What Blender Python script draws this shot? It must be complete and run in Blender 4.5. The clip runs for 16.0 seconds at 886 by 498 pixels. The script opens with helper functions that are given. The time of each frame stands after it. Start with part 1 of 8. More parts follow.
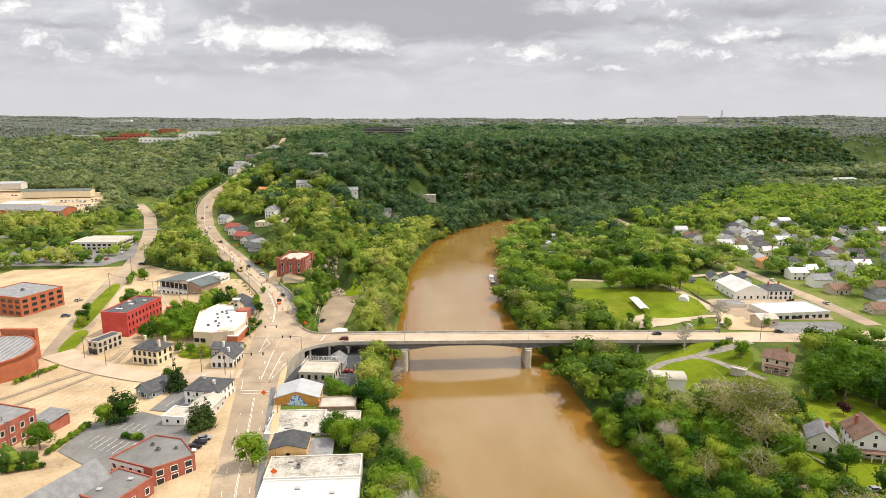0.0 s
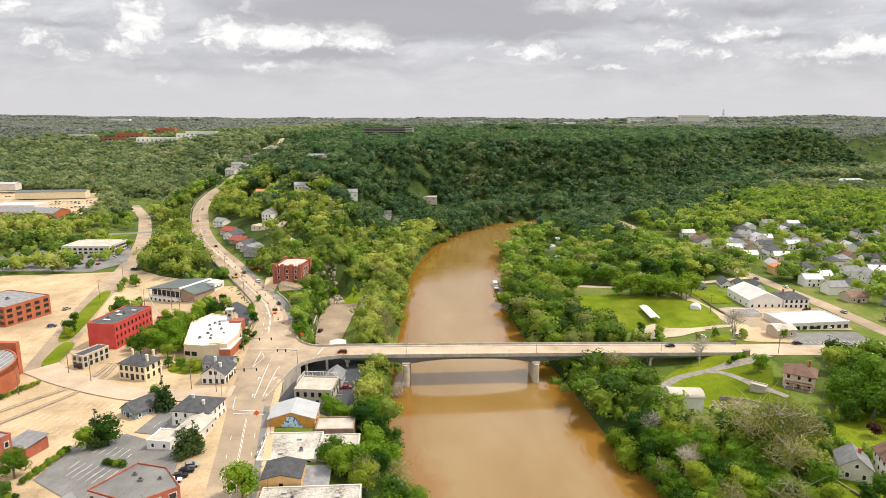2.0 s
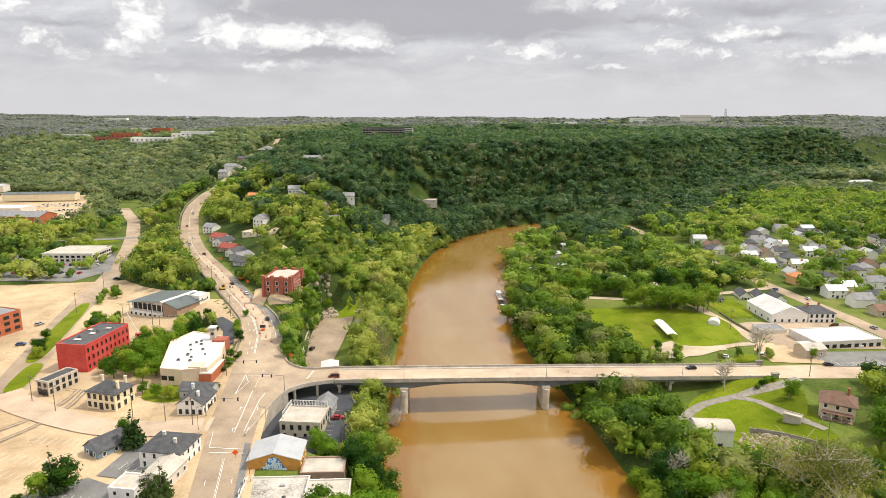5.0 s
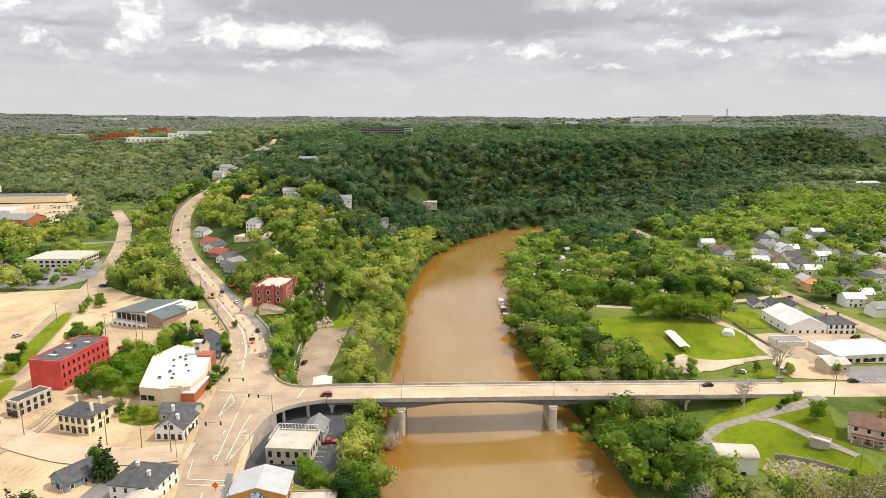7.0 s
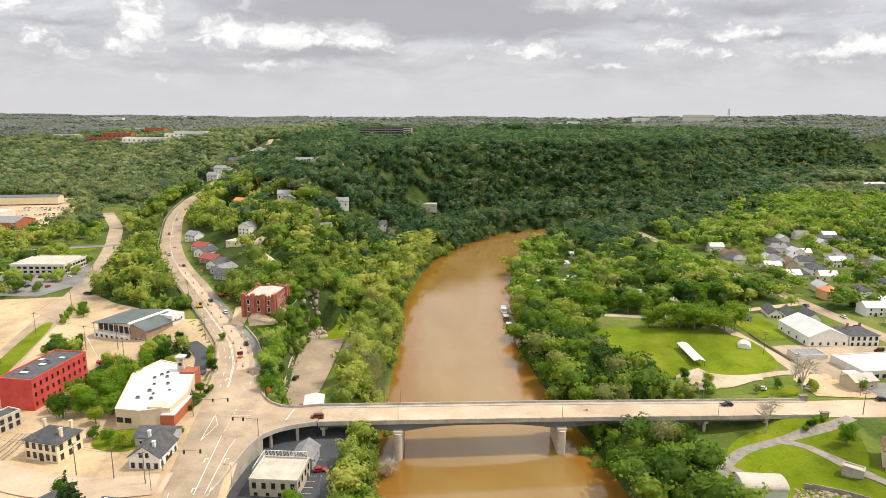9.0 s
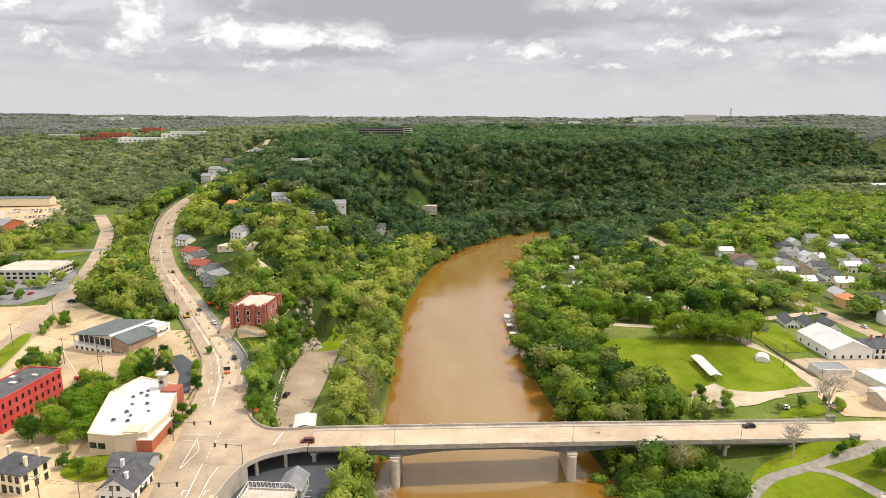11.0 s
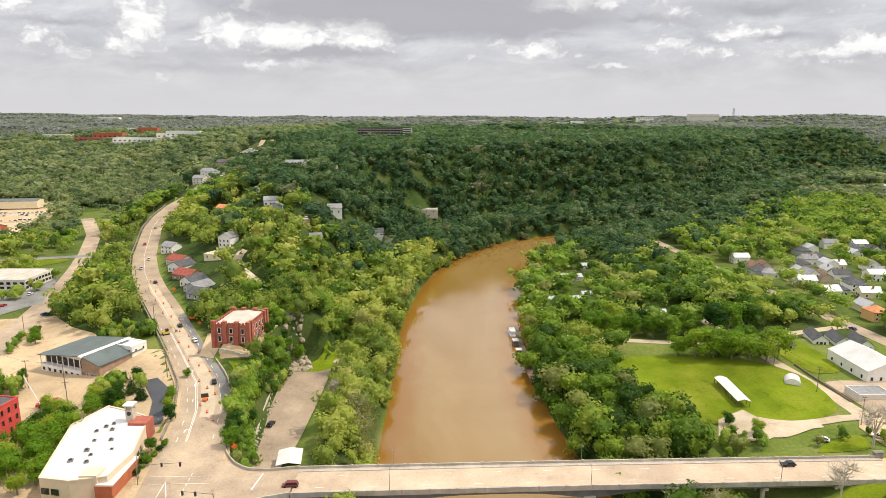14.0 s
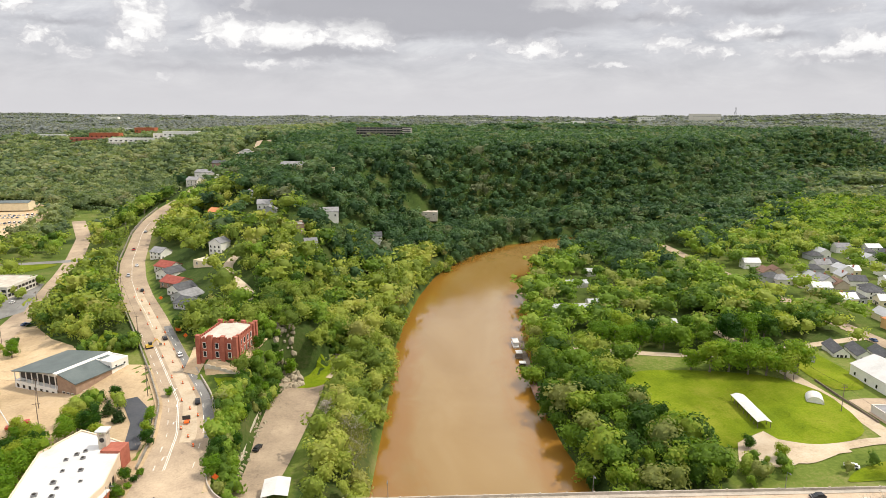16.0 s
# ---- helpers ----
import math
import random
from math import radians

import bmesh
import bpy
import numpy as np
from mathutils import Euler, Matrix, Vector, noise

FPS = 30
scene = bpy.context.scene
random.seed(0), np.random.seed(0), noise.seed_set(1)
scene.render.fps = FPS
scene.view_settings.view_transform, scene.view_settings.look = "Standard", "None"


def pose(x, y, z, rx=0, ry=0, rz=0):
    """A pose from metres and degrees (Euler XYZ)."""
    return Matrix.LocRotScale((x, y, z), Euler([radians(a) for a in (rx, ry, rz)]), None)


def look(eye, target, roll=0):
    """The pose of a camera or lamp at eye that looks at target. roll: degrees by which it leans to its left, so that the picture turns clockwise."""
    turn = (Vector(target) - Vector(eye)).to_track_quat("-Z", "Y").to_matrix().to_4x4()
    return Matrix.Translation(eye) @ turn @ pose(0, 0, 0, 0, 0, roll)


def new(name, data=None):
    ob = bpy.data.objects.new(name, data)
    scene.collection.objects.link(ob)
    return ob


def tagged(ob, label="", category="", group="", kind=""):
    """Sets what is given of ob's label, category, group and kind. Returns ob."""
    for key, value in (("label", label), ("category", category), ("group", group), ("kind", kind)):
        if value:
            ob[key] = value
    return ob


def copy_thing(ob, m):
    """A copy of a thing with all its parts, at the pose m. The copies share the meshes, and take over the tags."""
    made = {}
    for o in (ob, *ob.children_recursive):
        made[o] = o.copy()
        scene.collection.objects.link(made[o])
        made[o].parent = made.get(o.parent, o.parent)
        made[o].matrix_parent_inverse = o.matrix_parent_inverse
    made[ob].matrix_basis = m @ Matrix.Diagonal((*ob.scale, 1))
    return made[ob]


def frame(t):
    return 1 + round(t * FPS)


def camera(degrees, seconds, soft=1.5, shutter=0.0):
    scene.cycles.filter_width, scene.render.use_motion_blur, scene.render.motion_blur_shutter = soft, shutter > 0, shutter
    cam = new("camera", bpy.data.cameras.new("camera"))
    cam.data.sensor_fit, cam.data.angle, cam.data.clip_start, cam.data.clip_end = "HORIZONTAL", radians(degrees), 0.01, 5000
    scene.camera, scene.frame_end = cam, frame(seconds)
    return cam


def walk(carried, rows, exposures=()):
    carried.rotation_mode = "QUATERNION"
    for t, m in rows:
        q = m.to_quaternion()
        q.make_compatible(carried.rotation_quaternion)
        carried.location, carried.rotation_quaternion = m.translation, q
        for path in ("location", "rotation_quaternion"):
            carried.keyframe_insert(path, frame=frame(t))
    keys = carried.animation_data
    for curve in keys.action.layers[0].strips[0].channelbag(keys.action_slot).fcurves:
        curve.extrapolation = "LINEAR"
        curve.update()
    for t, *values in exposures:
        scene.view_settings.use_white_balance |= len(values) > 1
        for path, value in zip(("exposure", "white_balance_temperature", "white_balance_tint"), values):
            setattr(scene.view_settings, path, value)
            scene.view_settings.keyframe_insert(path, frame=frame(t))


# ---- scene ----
cam = camera(70.0, 16.0, soft=0.8)
PATH = [
    (0.0, 0.587, -3.194, 102.316, 0.049, -11.536, 0.214),
    (1.0, -0.431, 4.067, 103.003, 0.038, -11.579, 0.235),
    (2.0, -1.101, 11.812, 103.585, 0.028, -11.614, 0.254),
    (3.0, -1.508, 19.966, 104.062, 0.019, -11.642, 0.271),
    (4.0, -1.731, 28.449, 104.437, 0.013, -11.663, 0.287),
    (5.0, -1.833, 37.179, 104.715, 0.008, -11.68, 0.3),
    (6.0, -1.868, 46.075, 104.904, 0.006, -11.692, 0.312),
    (7.0, -1.877, 55.06, 105.014, 0.006, -11.701, 0.322),
    (8.0, -1.891, 64.066, 105.06, 0.009, -11.708, 0.33),
    (9.0, -1.928, 73.033, 105.059, 0.014, -11.713, 0.336),
    (10.0, -1.994, 81.912, 105.03, 0.023, -11.718, 0.341),
    (11.0, -2.086, 90.672, 104.995, 0.034, -11.724, 0.344),
    (12.0, -2.187, 99.3, 104.98, 0.048, -11.732, 0.344),
    (13.0, -2.268, 107.803, 105.013, 0.066, -11.742, 0.343),
    (14.0, -2.291, 116.212, 105.124, 0.088, -11.755, 0.34),
    (15.0, -2.203, 124.585, 105.347, 0.113, -11.774, 0.335),
    (16.0, -1.944, 133.01, 105.72, 0.142, -11.797, 0.329),
]


def aim(x, y, z, yaw, pitch, roll):
    yaw, pitch = radians(yaw), radians(pitch)
    way = Vector((-math.sin(yaw) * math.cos(pitch), math.cos(yaw) * math.cos(pitch), math.sin(pitch)))
    eye = Vector((x, y, z))
    return look(eye, eye + way, roll)


walk(cam, [(t, aim(*row)) for t, *row in PATH], exposures=[(0.0, 0.0), (16.0, 0.0)])

# ---- world, sun ----
SUN_ELEVATION, SUN_AZIMUTH = 57.0, 84.0   # degrees; azimuth clockwise from +y
world = bpy.data.worlds.new("sky")
scene.world = world
world.use_nodes = True


def link_nodes(tree, pairs):
    for a, b in pairs:
        tree.links.new(a, b)


def math_node(nt, op, a, b=None, c=None, clamp=False):
    n = nt.nodes.new("ShaderNodeMath")
    n.operation, n.use_clamp = op, clamp
    for k, v in enumerate((a, b, c)):
        if v is None:
            continue
        if isinstance(v, (int, float)):
            n.inputs[k].default_value = v
        else:
            nt.links.new(v, n.inputs[k])
    return n.outputs[0]


def ramp_node(nt, fac, stops, mode="LINEAR"):
    n = nt.nodes.new("ShaderNodeValToRGB")
    n.color_ramp.interpolation = mode
    while len(n.color_ramp.elements) < len(stops):
        n.color_ramp.elements.new(0.5)
    for e, (p, c) in zip(n.color_ramp.elements, stops):
        e.position, e.color = p, (*c, 1)
    nt.links.new(fac, n.inputs[0])
    return n.outputs[0]


def noise_node(nt, vec, scale, detail=5.0, rough=0.55, distortion=0.0):
    n = nt.nodes.new("ShaderNodeTexNoise")
    n.inputs["Scale"].default_value = scale
    n.inputs["Detail"].default_value = detail
    n.inputs["Roughness"].default_value = rough
    n.inputs["Distortion"].default_value = distortion
    if vec is not None:
        nt.links.new(vec, n.inputs["Vector"])
    return n.outputs["Fac"]


def mix_node(nt, fac, a, b, blend="MIX"):
    n = nt.nodes.new("ShaderNodeMix")
    n.data_type, n.blend_type = "RGBA", blend
    for sock, v in ((n.inputs[0], fac), (n.inputs[6], a), (n.inputs[7], b)):
        if isinstance(v, (int, float)):
            sock.default_value = v
        elif isinstance(v, tuple):
            sock.default_value = (*v, 1)
        else:
            nt.links.new(v, sock)
    return n.outputs[2]


# cumulus heads and grey cloud bases: across, up (as slopes from straight ahead), half width, half height, strength
CUMULUS_WEST = [(-0.461, 0.134, 0.053, 0.048, 1.0), (-0.489, 0.105, 0.039, 0.028, 0.8), (-0.317, 0.125, 0.068, 0.034, 1.0), (-0.228, 0.117, 0.103, 0.032, 1.0), (-0.138, 0.125, 0.077, 0.032, 1.0), (-0.621, 0.117, 0.06, 0.028, 0.62),
                (-0.564, 0.094, 0.034, 0.023, 0.62), (-0.268, 0.075, 0.069, 0.008, 0.65), (-0.425, 0.058, 0.038, 0.008, 0.6), (-0.306, 0.168, 0.03, 0.016, 0.9), (-0.649, 0.164, 0.042, 0.016, 0.9)]
CUMULUS_EAST = [(0.042, 0.09, 0.031, 0.011, 0.75), (0.136, 0.103, 0.081, 0.018, 0.9), (0.337, 0.111, 0.044, 0.016, 0.85), (0.402, 0.099, 0.039, 0.012, 0.75), (0.45, 0.127, 0.072, 0.016, 1.0), (0.577, 0.1, 0.094, 0.016, 1.0),
                (0.644, 0.11, 0.06, 0.023, 1.1), (0.185, 0.167, 0.101, 0.019, 0.9), (0.329, 0.159, 0.056, 0.024, 0.75), (0.603, 0.162, 0.039, 0.008, 0.7), (0.262, 0.076, 0.052, 0.007, 0.7), (-0.014, 0.086, 0.052, 0.01, 0.55)]
CLOUD_BASES = [(-0.073, 0.164, 0.24, 0.026, 1.1), (0.063, 0.142, 0.20, 0.022, 1.0), (-0.194, 0.094, 0.129, 0.008, 0.8), (-0.262, 0.104, 0.051, 0.007, 0.5), (0.476, 0.163, 0.11, 0.013, 0.6), (0.511, 0.119, 0.043, 0.007, 0.6), (-0.584, 0.138, 0.094, 0.006, 0.5),
               (-0.394, 0.07, 0.129, 0.007, 0.5), (0.165, 0.12, 0.06, 0.007, 0.5), (0.292, 0.145, 0.093, 0.01, 0.5), (0.605, 0.087, 0.094, 0.005, 0.5), (-0.461, 0.083, 0.052, 0.005, 0.3), (-0.04, 0.122, 0.06, 0.007, 0.5)]


def build_sky(nt):
    out = nt.nodes["World Output"]
    bg = nt.nodes["Background"]
    sky = nt.nodes.new("ShaderNodeTexSky")
    sky.sky_type, sky.sun_disc = "NISHITA", False
    sky.sun_elevation, sky.sun_rotation = radians(SUN_ELEVATION), radians(SUN_AZIMUTH)
    tc = nt.nodes.new("ShaderNodeTexCoord")
    sep = nt.nodes.new("ShaderNodeSeparateXYZ")
    nt.links.new(tc.outputs["Generated"], sep.inputs[0])
    x, y, z = sep.outputs
    zc = math_node(nt, "MAXIMUM", z, 0.0)
    ahead = math_node(nt, "MAXIMUM", math_node(nt, "ABSOLUTE", y), 0.03)
    u, v = math_node(nt, "DIVIDE", x, ahead), math_node(nt, "DIVIDE", zc, ahead)

    def combine(a, b, sx, sz, c=0.0):
        n = nt.nodes.new("ShaderNodeCombineXYZ")
        nt.links.new(math_node(nt, "MULTIPLY", a, sx), n.inputs[0])
        nt.links.new(math_node(nt, "MULTIPLY", b, sz), n.inputs[1])
        n.inputs[2].default_value = c
        return n.outputs[0]

    def vec_math(op, a, b=None):
        n = nt.nodes.new("ShaderNodeVectorMath")
        n.operation = op
        nt.links.new(a, n.inputs[0])
        if b is not None:
            n.inputs[1].default_value = b
        return n.outputs["Value"] if op == "LENGTH" else n.outputs[0]

    def warped(amount, scale, seed):
        """The slopes, shifted by noise, so that cloud edges billow."""
        a = noise_node(nt, combine(u, v, scale, scale * 1.5, seed), 1.0, 5.0, 0.62)
        b = noise_node(nt, combine(u, v, scale, scale * 1.5, seed + 7.3), 1.0, 5.0, 0.62)
        du = math_node(nt, "MULTIPLY", math_node(nt, "SUBTRACT", a, 0.5), amount)
        dv = math_node(nt, "MULTIPLY", math_node(nt, "SUBTRACT", b, 0.5), amount * 0.6)
        return combine(math_node(nt, "ADD", u, du), math_node(nt, "ADD", v, dv), 1.0, 1.0)

    def lobes(vec, spec):
        best = None
        for cu, cv, ru, rv, k in spec:
            d = vec_math("LENGTH", vec_math("MULTIPLY", vec_math("SUBTRACT", vec, (cu, cv, 0)), (1 / ru, 1 / rv, 0)))
            g = math_node(nt, "MULTIPLY", math_node(nt, "SUBTRACT", 1.45, d), k)
            best = g if best is None else math_node(nt, "MAXIMUM", best, g)
        return best

    rough_uv = warped(0.060, 22.0, 1.7)
    soft_uv = warped(0.085, 11.0, 4.1)
    heads = math_node(nt, "MAXIMUM", lobes(rough_uv, CUMULUS_WEST), lobes(rough_uv, CUMULUS_EAST))
    bases = lobes(soft_uv, CLOUD_BASES)
    puffs = nt.nodes.new("ShaderNodeTexVoronoi")
    puffs.feature = "SMOOTH_F1"
    puffs.inputs["Scale"].default_value = 1.0
    puffs.inputs["Detail"].default_value = 2.5
    puffs.inputs["Roughness"].default_value = 0.62
    nt.links.new(vec_math("MULTIPLY", rough_uv, (34.0, 56.0, 1.0)), puffs.inputs["Vector"])
    lump = puffs.outputs["Distance"]
    body = math_node(nt, "SUBTRACT", math_node(nt, "ADD", heads, 0.42), math_node(nt, "MULTIPLY", lump, 0.66))
    cover = ramp_node(nt, body, [(0.18, (0, 0, 0)), (0.42, (0.62, 0.62, 0.62)), (0.70, (1, 1, 1))])
    wisps = noise_node(nt, combine(u, v, 7.0, 22.0, 2.0), 1.0, 6.0, 0.62, 0.4)
    sheet = ramp_node(nt, wisps, [(0.32, (0.45, 0.445, 0.475)), (0.50, (0.575, 0.565, 0.59)), (0.68, (0.72, 0.71, 0.72))])
    grey = ramp_node(nt, math_node(nt, "ADD", bases, math_node(nt, "MULTIPLY", wisps, 0.5)), [(0.30, (0, 0, 0)), (1.0, (1, 1, 1))])
    blue = mix_node(nt, 1.0, sky.outputs[0], (0.11, 0.11, 0.11), "MULTIPLY")
    pale = mix_node(nt, 0.9, blue, sheet)
    white = ramp_node(nt, math_node(nt, "SUBTRACT", body, math_node(nt, "MULTIPLY", lump, 0.45)), [(-0.1, (0.56, 0.555, 0.58)), (0.22, (0.70, 0.69, 0.70)), (0.55, (0.90, 0.89, 0.88))])
    mixed = mix_node(nt, math_node(nt, "MULTIPLY", cover, 0.92), pale, white)
    mixed = mix_node(nt, math_node(nt, "MULTIPLY", grey, 0.92), mixed, (0.40, 0.40, 0.43))
    # higher up, out of view: one broken layer all round
    deck = noise_node(nt, combine(x, y, 3.2, 3.2), 1.0, 5.0, 0.55)
    broken = ramp_node(nt, deck, [(0.36, (0.50, 0.495, 0.52)), (0.62, (0.86, 0.85, 0.85))])
    mixed = mix_node(nt, ramp_node(nt, zc, [(0.19, (0, 0, 0)), (0.26, (1, 1, 1))]), mixed, broken)
    veil = ramp_node(nt, zc, [(0.0, (1, 1, 1)), (0.035, (0.80, 0.80, 0.80)), (0.095, (0, 0, 0))])
    colour = mix_node(nt, veil, mixed, (0.60, 0.59, 0.61))
    high = ramp_node(nt, zc, [(0.2, (1.0, 1.0, 1.0)), (0.4, (1.45, 1.45, 1.45))])
    colour = mix_node(nt, 1.0, colour, high, "MULTIPLY")
    nt.links.new(colour, bg.inputs[0])
    bg.inputs[1].default_value = 1.16
    nt.links.new(bg.outputs[0], out.inputs[0])


build_sky(world.node_tree)
sun = new("sun", bpy.data.lights.new("sun", "SUN"))
sun.data.energy, sun.data.angle, sun.data.color = 3.45, radians(0.6), (1.0, 0.91, 0.76)
_e, _a = radians(SUN_ELEVATION), radians(SUN_AZIMUTH)
sun.matrix_world = look((0, 0, 400), Vector((0, 0, 400)) - Vector((math.sin(_a) * math.cos(_e), math.cos(_a) * math.cos(_e), math.sin(_e))))


# ---- materials ----
def surface(name, colours, rough=0.8, size=3.0, bump=0.0, metal=0.0, fine=12.0, spec=0.3, coords="Object", per_piece=0.0, blotch=0.0):
    """Two or three colours mixed by noise at two scales; size: metres of the large patches."""
    m = bpy.data.materials.new(name)
    m.use_nodes = True
    nt = m.node_tree
    b = nt.nodes["Principled BSDF"]
    tc = nt.nodes.new("ShaderNodeTexCoord")
    vec = tc.outputs[coords]
    n1 = noise_node(nt, vec, 1.0 / size, 4.0, 0.6)
    n2 = noise_node(nt, vec, fine / size, 4.0, 0.65)
    f = math_node(nt, "ADD", math_node(nt, "MULTIPLY", n1, 0.62), math_node(nt, "MULTIPLY", n2, 0.38))
    k = len(colours)
    col = ramp_node(nt, f, [(0.34 + 0.32 * i / max(1, k - 1), c) for i, c in enumerate(colours)])
    if blotch:
        n3 = noise_node(nt, vec, 0.22 / size, 6.0, 0.62, 0.8)
        n4 = noise_node(nt, vec, 2.6 / size, 3.0, 0.7, 1.5)
        k3 = ramp_node(nt, n3, [(0.32, (1 - blotch,) * 3), (0.62, (1 + 0.35 * blotch,) * 3)])
        k4 = ramp_node(nt, n4, [(0.30, (1 - 0.7 * blotch,) * 3), (0.42, (1.0, 1.0, 1.0))])
        col = mix_node(nt, 1.0, mix_node(nt, 1.0, col, k3, "MULTIPLY"), k4, "MULTIPLY")
    if per_piece:
        info = nt.nodes.new("ShaderNodeObjectInfo")
        hsv = nt.nodes.new("ShaderNodeHueSaturation")
        nt.links.new(math_node(nt, "ADD", math_node(nt, "MULTIPLY", info.outputs["Random"], per_piece), 1 - per_piece / 2), hsv.inputs["Value"])
        nt.links.new(col, hsv.inputs["Color"])
        col = hsv.outputs[0]
    nt.links.new(col, b.inputs["Base Color"])
    b.inputs["Roughness"].default_value = rough
    b.inputs["Metallic"].default_value = metal
    b.inputs["Specular IOR Level"].default_value = spec
    if bump:
        bn = nt.nodes.new("ShaderNodeBump")
        bn.inputs["Strength"].default_value = bump
        bn.inputs["Distance"].default_value = size * 0.05
        nt.links.new(n2, bn.inputs["Height"])
        nt.links.new(bn.outputs[0], b.inputs["Normal"])
    return m


def tone(c, k):
    return tuple(min(1.0, v * k) for v in c)


def paint(name, c, rough=0.7, size=4.0, var=0.12, bump=0.0, metal=0.0, fine=14.0, per_piece=0.0):
    return surface(name, [tone(c, 1 - 1.6 * var), c, tone(c, 1 + var)], rough, size, bump, metal, fine, per_piece=per_piece)


def foliage(name, dark, light, yellow, tint_attr=True):
    m = bpy.data.materials.new(name)
    m.use_nodes = True
    nt = m.node_tree
    b = nt.nodes["Principled BSDF"]
    geo = nt.nodes.new("ShaderNodeNewGeometry")
    info = nt.nodes.new("ShaderNodeObjectInfo")
    att = nt.nodes.new("ShaderNodeAttribute")
    att.attribute_name = "tint"
    tc = nt.nodes.new("ShaderNodeTexCoord")
    wide = noise_node(nt, geo.outputs["Position"], 0.011, 3.0, 0.5)
    tree = att.outputs["Fac"] if tint_attr else info.outputs["Random"]
    fine = noise_node(nt, geo.outputs["Position"], 0.7, 5.0, 0.72)
    f = math_node(nt, "ADD", math_node(nt, "MULTIPLY", geo.outputs["Random Per Island"], 0.16), math_node(nt, "MULTIPLY", tree, 0.68))
    f = math_node(nt, "ADD", f, math_node(nt, "MULTIPLY", wide, 0.5), None)
    f = math_node(nt, "ADD", f, math_node(nt, "MULTIPLY", fine, 0.24), None)
    clump = noise_node(nt, geo.outputs["Position"], 0.075, 3.0, 0.6)
    f = math_node(nt, "ADD", f, math_node(nt, "MULTIPLY", clump, 0.26), None)
    col = ramp_node(nt, math_node(nt, "MULTIPLY", f, 0.8), [(0.50, dark), (0.80, light), (1.0, yellow)])
    if tint_attr:
        # a few trees still greyish, hardly in leaf
        late = ramp_node(nt, tree, [(0.92, (0, 0, 0)), (0.97, (0.45, 0.45, 0.45))])
        nt2 = nt.nodes.new("ShaderNodeMix")
        nt2.data_type = "RGBA"
        nt.links.new(late, nt2.inputs[0])
        nt.links.new(col, nt2.inputs[6])
        nt2.inputs[7].default_value = (0.21, 0.19, 0.13, 1)
        col = nt2.outputs[2]
    nt.links.new(col, b.inputs["Base Color"])
    b.inputs["Roughness"].default_value = 0.55
    b.inputs["Specular IOR Level"].default_value = 0.2
    bump = nt.nodes.new("ShaderNodeBump")
    bump.inputs["Strength"].default_value = 0.8
    bump.inputs["Distance"].default_value = 0.5
    nt.links.new(fine, bump.inputs["Height"])
    nt.links.new(bump.outputs[0], b.inputs["Normal"])
    tr = nt.nodes.new("ShaderNodeBsdfTranslucent")
    nt.links.new(mix_node(nt, 1.0, col, (1.0, 1.0, 0.55), "MULTIPLY"), tr.inputs[0])
    ms = nt.nodes.new("ShaderNodeMixShader")
    ms.inputs[0].default_value = 0.48
    nt.links.new(b.outputs[0], ms.inputs[1])
    nt.links.new(tr.outputs[0], ms.inputs[2])
    nt.links.new(ms.outputs[0], nt.nodes["Material Output"].inputs[0])
    return m


